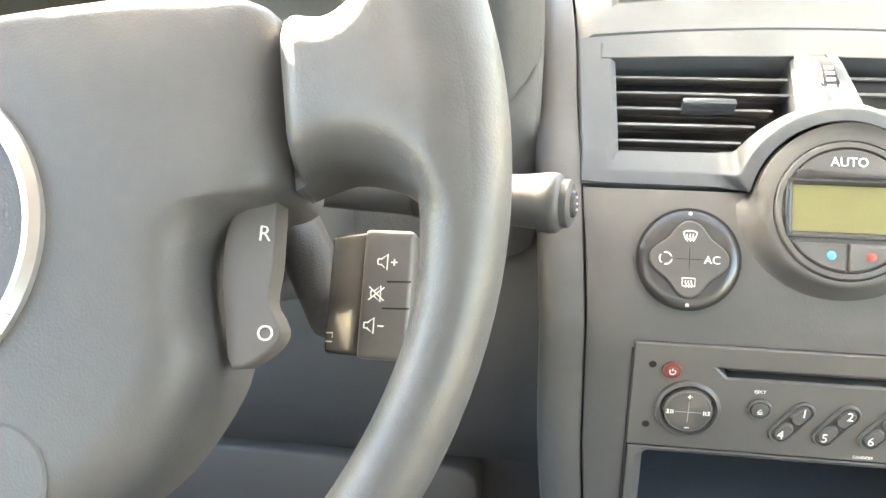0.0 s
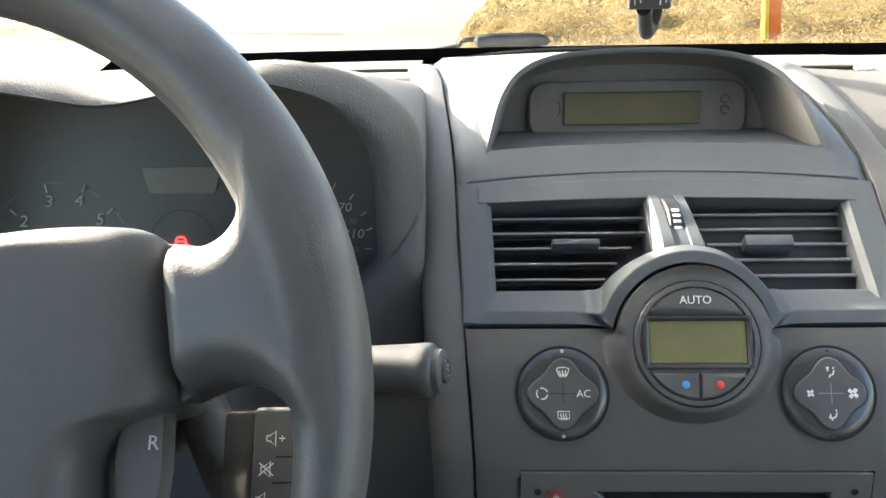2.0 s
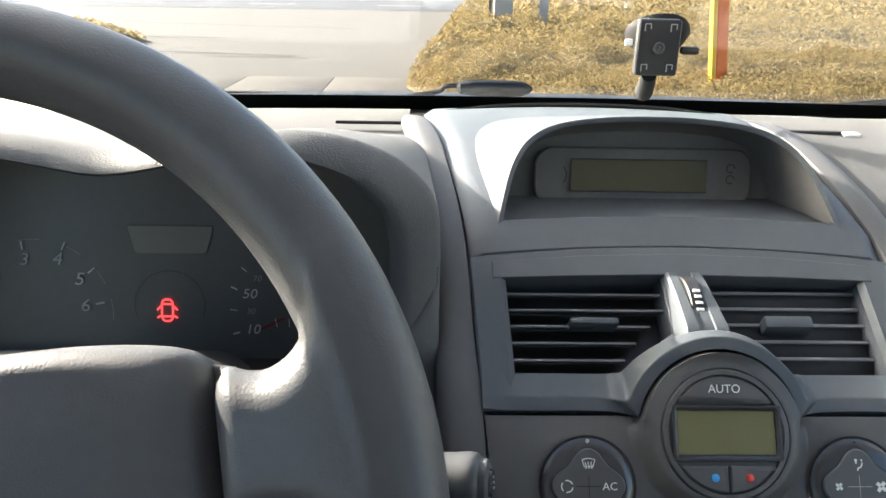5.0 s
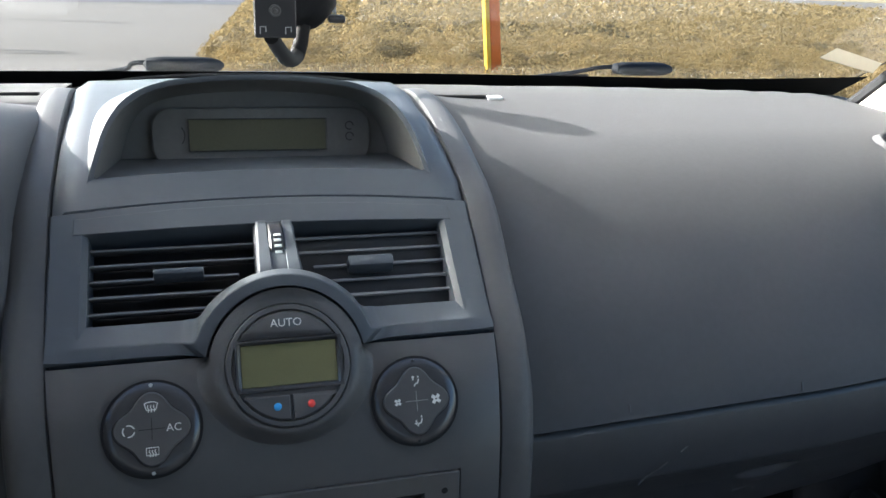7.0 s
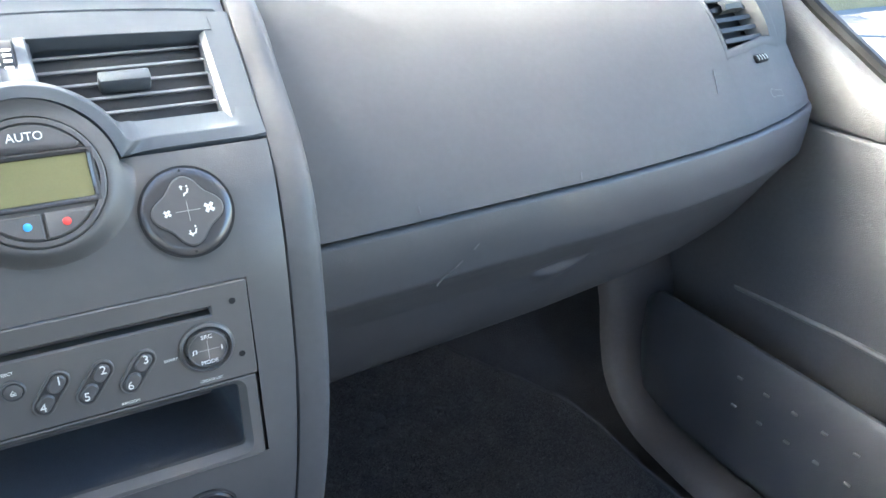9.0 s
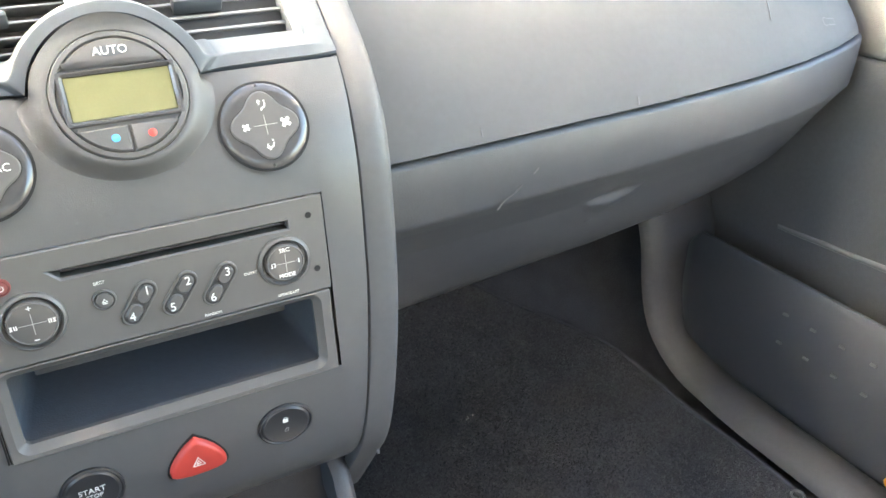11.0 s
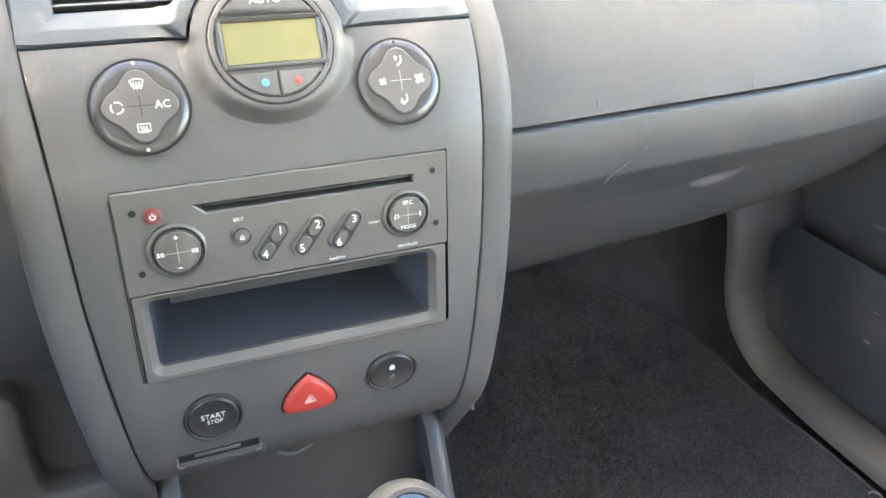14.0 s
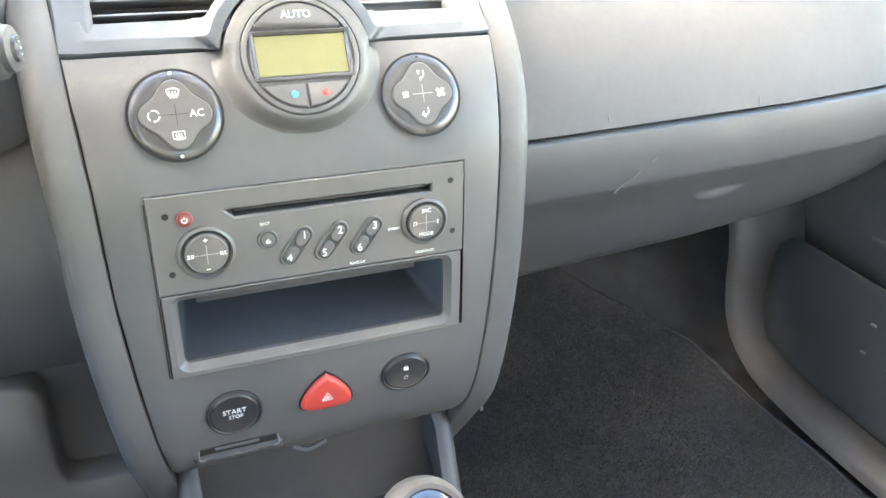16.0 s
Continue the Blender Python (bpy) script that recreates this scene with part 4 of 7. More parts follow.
part("brake_warning", moved(strokes([[(x * 0.85, y * 0.85) for x, y in q] for q in br], 0.0009), cf(-0.0655, 0.921)), M_GLOW, cluster, "glowing red brake sign")

# ---- steering wheel ----
WC = Vector((-0.155, 0.205, 0.994))
WM = frame_at(WC, (0, math.sin(radians(34)), math.cos(radians(34))))
wheel = thing("steering_wheel", "grey leather steering wheel with airbag cover and cruise buttons", "steering wheel", tuple(WC))
RIM_OUT = 0.1692


def rim_half(a):
    """Half the rim's breadth at an angle: the upper part is thicker."""
    d = abs((math.degrees(a) - 90 + 180) % 360 - 180)
    q = min(1.0, max(0.0, (106 - d) / 36))
    return 0.0104 + 0.0045 * q * q * (3 - 2 * q)


rows = []
for k in range(145):
    a = 2 * math.pi * k / 144
    rr = rim_half(a)
    rows.append([((RIM_OUT - rr + rr * math.cos(b)) * math.cos(a), (RIM_OUT - rr + rr * math.cos(b)) * math.sin(a), (0.0055 + 0.72 * rr) * 1.05 * math.sin(b)) for b in [2 * math.pi * j / 20 for j in range(20)]])
bm = loft(rows, closed=True)
bmesh.ops.remove_doubles(bm, verts=bm.verts[:], dist=1e-5)
part("rim", moved(bm, WM), M_RIM, wheel, "grained grey leather rim", angle=70)


def puffed(outline, height, inset=0.35, drop=0.02, steps=6):
    """A padded cover: outline, rising in a rounded way to height."""
    cx = sum(p[0] for p in outline) / len(outline)
    cy = sum(p[1] for p in outline) / len(outline)
    rows = [[(x, y, -drop) for x, y in outline]]
    for k in range(steps + 1):
        t = k / steps
        s = 1 - inset * (1 - math.cos(t * math.pi / 2))
        rows.append([(cx + (x - cx) * s, cy + (y - cy) * s, height * math.sin(t * math.pi / 2)) for x, y in outline])
    rows.append([(cx + (x - cx) * 0.3, cy + (y - cy) * 0.3, height * 1.03) for x, y in outline])
    bm = loft(rows, closed=True)
    bm.verts.ensure_lookup_table()
    n = len(outline)
    bm.faces.new(bm.verts[len(bm.verts) - n:])
    return bm


half_bag = spline([(0.0, 0.051), (0.03, 0.0560), (0.06, 0.0597), (0.084, 0.0600), (0.0950, 0.0572), (0.0998, 0.0490), (0.1035, 0.03), (0.1062, 0.0075), (0.1025, 0.0005), (0.090, -0.004), (0.0825, -0.014), (0.0835, -0.030), (0.0885, -0.0485), (0.081, -0.068),
                   (0.068, -0.086), (0.045, -0.104), (0.02, -0.112), (0.0, -0.114)], 4)
bag = half_bag + [(-x, y, ) for x, y in half_bag[-2:0:-1]]
part("airbag_cover", moved(puffed(bag, 0.017, 0.16, 0.03, 7), WM @ T(0, 0, -0.012)), M_BAG, wheel, "matt grey airbag cover", angle=60)
emb = part("emblem_ring", moved(lathe([(0.0422, -0.004), (0.0425, 0.0012), (0.0452, 0.0026), (0.0479, 0.0012), (0.0482, -0.004)], 72), WM @ T(-0.0055, -0.0178, 0.0062)), M_SILVER, wheel, "satin silver ring")
for a in (-25, 90, 205):
    part("ring_joint", moved(rbox(0.0006, 0.005, 0.0009, 0.0001, T(0.0452 * math.cos(radians(a)), 0.0452 * math.sin(radians(a)), 0.0021) @ pose(0, 0, 0, 0, 0, a - 90)), WM @ T(-0.0055, -0.0178, 0.0062)), M_PRINT2, emb)
part("lower_badge", moved(plate(circle(0.016, 28, 0.037, -0.082), (), 0.002, 0.0008), WM @ T(0, 0, 0.006)), M_BAG, wheel, "small embossed badge")


def evenly(pts, n):
    """n points at even steps along a smooth line through pts."""
    line = [Vector((p[0], p[1])) for p in spline(pts, 8)]
    far = [0.0]
    for i in range(1, len(line)):
        far.append(far[-1] + (line[i] - line[i - 1]).length)
    out, j = [], 0
    for k in range(n):
        d = far[-1] * k / (n - 1)
        while j < len(far) - 2 and far[j + 1] < d:
            j += 1
        out.append(line[j].lerp(line[j + 1], (d - far[j]) / max(1e-9, far[j + 1] - far[j])))
    return out


def spoke(s):
    """A padded web between the airbag cover and the rim, melting into the rim."""
    nu = 34
    low = evenly([(0.1075, 0.0030), (0.1110, 0.0048), (0.1160, 0.0072), (0.1212, 0.0090), (0.128, 0.0086), (0.1352, 0.0062), (0.1415, 0.0005), (0.1480, -0.0070), (0.1555, -0.0130)], nu)
    high = evenly([(0.0985, 0.0545), (0.1035, 0.0538), (0.1090, 0.0524), (0.1140, 0.0524), (0.1188, 0.0550), (0.1222, 0.0595), (0.1236, 0.0655), (0.1226, 0.0725), (0.1203, 0.0800), (0.1200, 0.0880), (0.1225, 0.0938)], nu)
    a0, a1 = math.atan2(low[-1].y, low[-1].x), math.atan2(high[-1].y, high[-1].x)
    rows = []
    for i in range(nu):
        u = i / (nu - 1)
        b, t = low[i], high[i]
        span = (t - b).length
        ds = [0.0] + [0.0135 * (1 - math.cos(radians(15 * j))) for j in range(0, 7)]
        ds = ds + [0.0135 + (span - 0.027) * j / 14 for j in range(1, 14)] + [span - d for d in reversed(ds)]
        row = []
        for j, d in enumerate(ds):
            v = d / span
            p = b.lerp(t, v)
            aa = a0 + (a1 - a0) * v
            arc_p = Vector((math.cos(aa), math.sin(aa))) * (RIM_OUT - 0.6 * rim_half(aa))
            p = p + (arc_p - low[-1].lerp(high[-1], v)) * u ** 1.4
            r = p.length
            e1 = 1 - min(1.0, min(d, span - d) / 0.0135)
            e2 = 1 - min(1.0, u * 0.05 / 0.006)
            e = math.sqrt(max(0.0, 1 - e1 * e1 - e2 * e2))
            k = min(1.0, max(0.0, (r - 0.100) / 0.0535))
            roll = 1 - min(1.0, (span - d) / 0.018)
            z = 0.0165 * e + 0.0102 * k * k * (3 - 2 * k) * (0.2 + 0.8 * math.sqrt(1 - roll * roll)) - 0.004
            rr = rim_half(math.atan2(p.y, p.x))
            top = 0.0058 + (0.0055 + 0.72 * rr) * 1.05 * math.sqrt(max(0.0, 1 - ((r - RIM_OUT + rr) / rr) ** 2))
            if r > RIM_OUT - 2 * rr:
                # the web lies over the rim and rounds into it
                h = max(0.0, 1 - abs(z - top) / 0.006)
                z = max(z, top) + 0.0015 * h * h
                w = min(1.0, max(0.0, (u - 0.72) / 0.28))
                z += w * w * (3 - 2 * w) * (top - 0.0006 * w - z)
            if j in (0, len(ds) - 1):
                z = -0.021
            row.append((s * p.x, p.y, z))
        rows.append(row)
    rows.insert(0, [(x, y, -0.021) for x, y, z in rows[0]])
    if s < 0:
        rows = [row[::-1] for row in rows]
    return loft(rows)


part("spoke", moved(spoke(1), WM @ T(0, 0, -0.0055)), M_RIM, wheel, "grained grey spoke", angle=60)
part("spoke", moved(spoke(-1), WM @ T(0, 0, -0.0055)), M_RIM, wheel, "grained grey spoke", angle=60)
sw = [(0.1085, 0.0030), (0.0970, -0.0015), (0.0922, -0.0085), (0.0920, -0.021), (0.0948, -0.036), (0.0988, -0.0490), (0.1100, -0.0440), (0.1140, -0.0385), (0.1118, -0.0335), (0.1088, -0.029), (0.1095, -0.018)]
for s in (1, -1):
    sp = part("cruise_buttons", moved(puffed([(s * (0.0870 + 0.86 * (x - 0.092)), y) for x, y in spline(sw + sw[:1], 3)[:-1]], 0.0022, 0.06, 0.008, 4), WM @ T(0, 0.0008, -0.0136)), M_KEYS, wheel, "mid-grey rocker buttons")
    if s > 0:
        part("letter", lettering("R", 0.0064, WM @ T(0.0988, -0.0095, -0.0110)), M_PRINT, sp)
        part("letter", lettering("O", 0.0064, WM @ T(0.1018, -0.0378, -0.0110)), M_PRINT, sp)

# column stalks and remote control behind the wheel
column = thing("steering_column", "black steering column shroud with wiper stalk and audio remote", "steering column", (-0.155, 0.33, 0.93))
part("shroud", moved(puffed(rrect(0.13, 0.10, 0.03, 6), 0.11, 0.22, 0.10, 5), frame_at((-0.155, 0.36, 0.925), (0, math.sin(radians(26)), math.cos(radians(26))))), M_LOW, column, "black column shroud")
part("wiper_stalk", tube([(-0.12, 0.318, 0.953), (-0.04, 0.304, 0.956), (0.0, 0.2955, 0.9585), (0.024, 0.2905, 0.9605)], [0.0072, 0.008, 0.0092, 0.0108], 24), M_STALK, column, "dark grey wiper stalk")
sm = look((0.0255, 0.2895, 0.9605), (-0.06, 0.308, 0.954)) @ Matrix.Diagonal((0.88, 0.88, 0.88, 1))
cap = part("stalk_end", moved(lathe([(0.0, 0.006), (0.0086, 0.006), (0.0102, 0.005), (0.0104, 0.002), (0.0113, 0.0015), (0.0127, 0.0), (0.0130, -0.003), (0.0125, -0.008), (0.0, -0.008)], 36), sm @ T(0, 0, 0.002)), M_STALK, column, "round stalk end with button")
part("end_button", moved(lathe([(0.0, 0.0012), (0.0055, 0.001), (0.0062, -0.0012)], 28), sm @ T(0, 0, 0.0085)), M_KNOB, cap)
for dy in (0.0028, 0.0, -0.0028):
    part("button_mark", moved(rbox(0.0009, 0.0009, 0.0004, 0), sm @ T(0.0006, dy, 0.0098)), M_PRINT2, cap)
part("stalk_ring", tube([(-0.028, 0.3018, 0.9568), (-0.0245, 0.301, 0.957)], 0.0094, 20), M_BLACK, column)
RM = WM @ T(0.1215, -0.0195, -0.074)
RI = RM @ pose(-0.0165, 0, -0.0068, 0, -38, 0)
remote = part("audio_remote", moved(rbox(0.0185, 0.047, 0.034, 0.002, T(0.0008, 0, -0.017), 3), RM), M_KNOB2, column, "black audio remote with volume buttons")
part("remote_inner", moved(rbox(0.0205, 0.045, 0.03, 0.002, T(0, 0, -0.0152), 3), RI), M_KNOB, column, "black inner face of the remote")
part("remote_arm", tube([RM @ Vector((-0.012, -0.006, -0.022)), RM @ Vector((-0.03, -0.006, -0.05)), (-0.10, 0.345, 0.932)], 0.012, 14), M_LOW, column, "black arm")


def speaker(sign):
    """A loudspeaker sign, with plus or minus beside it."""
    out = [[(0.0, 0.001), (0.0013, 0.001), (0.0035, 0.0029), (0.0035, -0.0029), (0.0013, -0.001), (0.0, -0.001), (0.0, 0.001)]]
    if sign:
        out.append([(0.0048, 0), (0.0072, 0)])
    if sign > 0:
        out.append([(0.006, -0.0012), (0.006, 0.0012)])
    return out


part("volume_sign", moved(strokes(speaker(1), 0.0005), RM @ T(-0.0028, 0.0116, 0.0002)), M_PRINT, remote)
part("mute_sign", moved(strokes(speaker(0) + [[(-0.0008, -0.0024), (0.0048, 0.0024)], [(-0.0008, 0.0024), (0.0048, -0.0024)]], 0.0005), RM @ T(-0.0045, 0, 0.0002)), M_PRINT, remote)
part("volume_sign", moved(strokes(speaker(-1), 0.0005), RM @ T(-0.0061, -0.0115, 0.0002)), M_PRINT, remote)
part("button_joint", moved(strokes([[(0.001, 0.0045), (0.0098, 0.0048)], [(0.0, -0.0052), (0.0098, -0.0048)]], 0.0006), RM @ T(0, 0, 0.0001)), M_SEAM, remote)
part("menu_sign", moved(strokes([[(-0.002, 0.0018), (0.002, 0.0018), (0.002, 0)], [(-0.002, -0.0014), (0.002, -0.0014)]], 0.0005), RI @ T(-0.0058, -0.0165, 0.0002)), M_PRINT2, remote)

# ---- climate control ----
climate = thing("climate_control", "round climate control with olive display, auto button and temperature buttons", "climate control", (XC, 0.378, 0.927))
part("drum", moved(lathe([(0.0, -0.006), (0.0331, -0.006), (0.0331, -0.0008), (0.0323, 0.0), (0.0302, 0.0002), (0.0298, -0.0006), (0.0296, -0.006)], 72), DISC), M_PANEL, climate, "charcoal bezel ring")
part("drum_side", moved(lathe([(0.0322, -0.0055), (0.0322, -0.03)], 60), DISC), M_PANEL, climate)


def segment(r, y0, up=True, x0=-1.0, x1=1.0, n=22):
    """The piece of a disc above (or below) a chord, between two x limits."""
    lim = math.sqrt(r * r - y0 * y0)
    a, b = max(-lim, x0), min(lim, x1)
    arcs = [(b + (a - b) * i / n, (1 if up else -1) * math.sqrt(max(0, r * r - (b + (a - b) * i / n) ** 2))) for i in range(n + 1)]
    return [(a, y0), (b, y0)] + arcs if up else [(a, y0), (b, y0)] + arcs


part("mid_plate", moved(plate(circle(0.0296, 64), [rrect(0.0535, 0.0255, 0.001, 3, 0.0006, 0.0005)], 0.004, 0.0003, 0.0012, 0.004), DISC @ T(0, 0, -0.0012)), M_KNOB2, climate)
auto = part("auto_button", moved(plate(segment(0.0292, 0.0166), (), 0.003, 0.0008), DISC @ T(0, 0, 0.0004)), M_PANEL, climate, "charcoal auto button")
part("lettering", lettering("AUTO", 0.0062, DISC @ T(0, 0.0226, 0.0007), sx=0.98), M_PRINT, auto)
part("auto_dish", moved(plate([(x, 0.0226 + y * 0.34) for x, y in circle(0.0088, 30)], (), 0.0004, 0.0002), DISC @ T(0, 0, 0.00048)), M_FRAME, auto)
part("display_frame", moved(plate(rrect(0.0575, 0.0285, 0.001, 3, 0.0006, 0.0005), [rrect(0.0512, 0.0228, 0.0008, 3, 0.0006, 0.0006)], 0.003, 0.0006, 0.0014, 0.003), DISC @ T(0, 0, 0.0003)), M_KNOB, climate, "black display frame")
part("display", moved(plate(rrect(0.0508, 0.0224, 0.0006, 3, 0.0006, 0.0006), (), 0.001, 0.0002), DISC @ T(0, 0, -0.0014)), M_LCD, climate, "blank olive-yellow display")
for x0, x1, dot, dx in ((-1, -0.0002, M_BLUEDOT, -0.0072), (0.0008, 1, M_REDDOT, 0.0106)):
    bt = part("temperature_button", moved(plate(segment(0.0292, -0.0158, False, x0, x1), (), 0.003, 0.0008), DISC @ T(0, 0, 0.0004)), M_PANEL, climate)
    part("dot", moved(lathe([(0.0, 0.0005), (0.0015, 0.0004), (0.0021, 0.0)], 20), DISC @ T(dx, -0.0217, 0.0005)), dot, bt, "blue dot" if dot == M_BLUEDOT else "red dot")

# ---- round button pads ----


def clover(r, n=72):
    """A rounded square with shallow hollows between its four lobes."""
    return [(r * (0.885 + 0.115 * math.cos(4 * a)) * math.cos(a), r * (0.885 + 0.115 * math.cos(4 * a)) * math.sin(a)) for a in [2 * math.pi * i / n for i in range(n)]]


def fan(cx, cy, s):
    lines = []
    for k in range(4):
        a = radians(45 + 90 * k)
        lines.append([(cx + s * (0.15 * math.cos(a)), cy + s * 0.15 * math.sin(a)), (cx + s * 0.95 * math.cos(a + 0.12), cy + s * 0.95 * math.sin(a + 0.12))])
    return lines


def screen_sign(cx, cy, s, front):
    w = [[(cx - s, cy + 0.55 * s), (cx - 0.5 * s, cy + 0.75 * s), (cx, cy + 0.8 * s), (cx + 0.5 * s, cy + 0.75 * s), (cx + s, cy + 0.55 * s), (cx + 0.68 * s, cy - 0.45 * s), (cx - 0.68 * s, cy - 0.45 * s), (cx - s, cy + 0.55 * s)]]
    if not front:
        w = [[(cx - s, cy + 0.65 * s), (cx + s, cy + 0.65 * s), (cx + s, cy - 0.6 * s), (cx - s, cy - 0.6 * s), (cx - s, cy + 0.65 * s)]]
    for k in (-1, 0, 1):
        x = cx + 0.45 * s * k
        w.append([(x, cy - (0.8 if front else 0.9) * s), (x + 0.1 * s, cy - 0.35 * s), (x - 0.1 * s, cy), (x, cy + 0.3 * s)])
    return w


def flow(cx, cy, s, up):
    head = [(cx - 0.55 * s, cy + 0.2 * s), (cx - 0.55 * s, cy + 0.95 * s)] if up else [(cx - 0.6 * s, cy - 0.6 * s), (cx - 0.6 * s, cy + 0.2 * s)]
    return [[(cx + 0.45 * s, cy + 0.95 * s), (cx + 0.45 * s, cy + 0.6 * s)], [(cx + 0.55 * s, cy + 0.4 * s), (cx + 0.3 * s, cy - 0.35 * s), (cx - 0.2 * s, cy - 0.5 * s), (cx - 0.35 * s, cy - 0.95 * s)], head,
            [(head[0][0] - 0.25 * s, cy + (0.7 if up else -0.3) * s), (head[1][0], head[1][1] if up else head[0][1]), (head[0][0] + 0.25 * s, cy + (0.7 if up else -0.3) * s)]]


def button_pad(c, left):
    m = on_face(c, 0.9, 0.0005)
    pad = thing("button_pad", "round black button pad with defrost and air conditioning signs" if left else "round black button pad with fan and airflow signs", "button pad",
                tuple(m.translation), "round button pads")
    part("gap", moved(lathe([(0.0238, 0.0006), (0.0252, 0.0006)], 56), m), M_SEAM, pad)
    part("disc", moved(lathe([(0.0, 0.0026), (0.019, 0.0028), (0.0222, 0.0024), (0.0238, 0.0008), (0.0240, -0.006)], 64), m), M_KNOB, pad, "glossy black disc")
    part("clover_gap", moved(plate(clover(0.0196), (), 0.002, 0.0001), m @ T(0, 0, 0.0030)), M_SEAM, pad)
    cl = part("clover_button", moved(plate(clover(0.0190), (), 0.004, 0.0008), m @ T(0, 0, 0.0038)), M_KNOB2, pad, "clover-shaped charcoal buttons")
    top = m @ T(0, 0, 0.0039)
    part("button_joint", moved(strokes([[(-0.0065, 0), (0.0065, 0)], [(0, -0.0055), (0, 0.0055)]], 0.0003), top), M_PRINT2 if not left else M_SEAM, cl)
    if left:
        part("front_screen_sign", moved(strokes(screen_sign(0, 0.0112, 0.0033, True), 0.00055), top), M_PRINT, cl)
        part("rear_screen_sign", moved(strokes(screen_sign(0, -0.0112, 0.003, False), 0.00055), top), M_PRINT, cl)
        part("lettering", lettering("AC", 0.0056, top @ T(0.0108, -0.0002)), M_PRINT, cl)
        part("recirculation_sign", moved(strokes([arc(-0.0112, 0, 0.0029, 20, 110, 6), arc(-0.0112, 0, 0.0029, 140, 230, 6), arc(-0.0112, 0, 0.0029, 260, 350, 6)], 0.00065), top), M_PRINT, cl)
    else:
        part("flow_sign", moved(strokes(flow(0.0005, 0.0108, 0.003, True), 0.0008), top), M_PRINT, cl)
        part("flow_sign", moved(strokes(flow(0.0005, -0.0112, 0.003, False), 0.0008), top), M_PRINT, cl)
        part("fan_sign", moved(strokes(fan(-0.0108, 0, 0.0022), 0.0014), top), M_PRINT, cl)
        part("fan_sign", moved(strokes(fan(0.0112, 0, 0.0031), 0.0019), top), M_PRINT, cl)
    for sy in (1, -1):
        part("lamp_dot", moved(lathe([(0.0, 0.0004), (0.0009, 0.0003), (0.0011, 0.0)], 12), m @ T(0, 0.0222 * sy, 0.0022)), M_PRINT2 if left else M_BLACK, pad)
    return pad


button_pad(-0.0708, True)
button_pad(0.0692, False)

# ---- radio ----
RF = frame_at((XC - 0.0005, 0.3542, 0.8315), (0, 0.0052, 0.06), 0.0006)
radio = thing("car_radio", "grey car radio with disc slot, round control pads and numbered buttons", "radio", tuple(RF.translation))


def rl(c, z):
    return c + 0.0005, (z - 0.8315) * 1.0045


slot_hole = [rl(-0.0525, 0.8490), rl(-0.0475, 0.8443), rl(0.0712, 0.8443), rl(0.0712, 0.8490)]
part("faceplate", moved(plate(rrect(0.1865, 0.0592, 0.001, 3), [slot_hole], 0.012, 0.0006, 0.001), RF), M_RADIO, radio, "warm grey faceplate", angle=30)
# near-black plate behind the slot, painted as its inner shade
part("slot_depth", moved(plate([(-0.056, 0.010), (0.075, 0.010), (0.075, 0.02), (-0.056, 0.02)], (), 0.002, 0.0002), RF @ T(0, 0, -0.0115)), M_CAVITY_SHADE, radio, "near-black sheet giving the disc slot its shade")
part("slot_flap", moved(rbox(0.118, 0.0016, 0.002, 0.0005, T(rl(0.012, 0)[0], 0.0155, -0.005)), RF), M_BLACK, radio)
part("surround_gap", moved(plate(rrect(0.1878, 0.1162, 0.001, 3, 0, -0.0288), [rrect(0.1862, 0.0588, 0.001, 3), rrect(0.1835, 0.0545, 0.001, 3, 0, -0.057)], 0.002, 0.0001), RF @ T(0, 0, -0.0042)), M_SEAM, radio)
part("side_gap", moved(rbox(0.0008, 0.110, 0.0012, 0.0002, T(-0.0938, -0.0288, -0.0006)), RF), M_SEAM, radio)
for c, z in ((-0.0842, 0.8495), (-0.0847, 0.8149), (0.0836, 0.8500), (0.0852, 0.8165)):
    # flat dark discs paint the shade of the tool holes
    part("tool_hole", moved(lathe([(0.0, 0.0002), (0.0019, 0.0003)], 16), RF @ T(*rl(c, z), 0.0001)), M_SEAM, radio)


def round_control(c, z, r, name):
    m = RF @ T(*rl(c, z))
    k = part(name, moved(lathe([(r + 0.0016, 0.0), (r + 0.0011, 0.0016), (r - 0.0004, 0.0026), (r - 0.0014, 0.0006)], 48), m), M_RADIO, radio, "raised grey collar")
    part("pad", moved(lathe([(0.0, 0.0036), (r * 0.6, 0.0034), (r - 0.0028, 0.0028), (r - 0.0018, 0.0004)], 48), m), M_PADGLOSS, k, "dark glossy round pad")
    part("pad_ring", moved(lathe([(r - 0.0040, 0.0031), (r - 0.0036, 0.0034), (r - 0.0032, 0.0030)], 48), m), M_RADIO, k)
    part("pad_joint", moved(strokes([[(-r * 0.45, 0), (r * 0.45, 0)], [(0, -r * 0.4), (0, r * 0.4)]], 0.0003), m @ T(0, 0, 0.0034)), M_PRINT2, k)
    return k, m @ T(0, 0, 0.0036)


k, m = round_control(-0.065, 0.8255, 0.0148, "volume_pad")
part("sign", moved(strokes([[(-0.0012, 0.0089), (0.0012, 0.0089)], [(0, 0.0077), (0, 0.0101)], [(-0.0012, -0.0089), (0.0012, -0.0089)]], 0.0006), m), M_PRINT, k)
for s in (-1, 1):
    part("sign", moved(strokes([[(s * 0.0075, 0.0012), (s * 0.0075, -0.0012)], [(s * 0.0085, 0.0012), (s * 0.0085, -0.0012)], [(s * 0.0095, 0.0012), (s * 0.0105, -0.0012)], [(s * 0.0095, -0.0012), (s * 0.0105, 0.0012)]], 0.0006), m), M_PRINT, k)
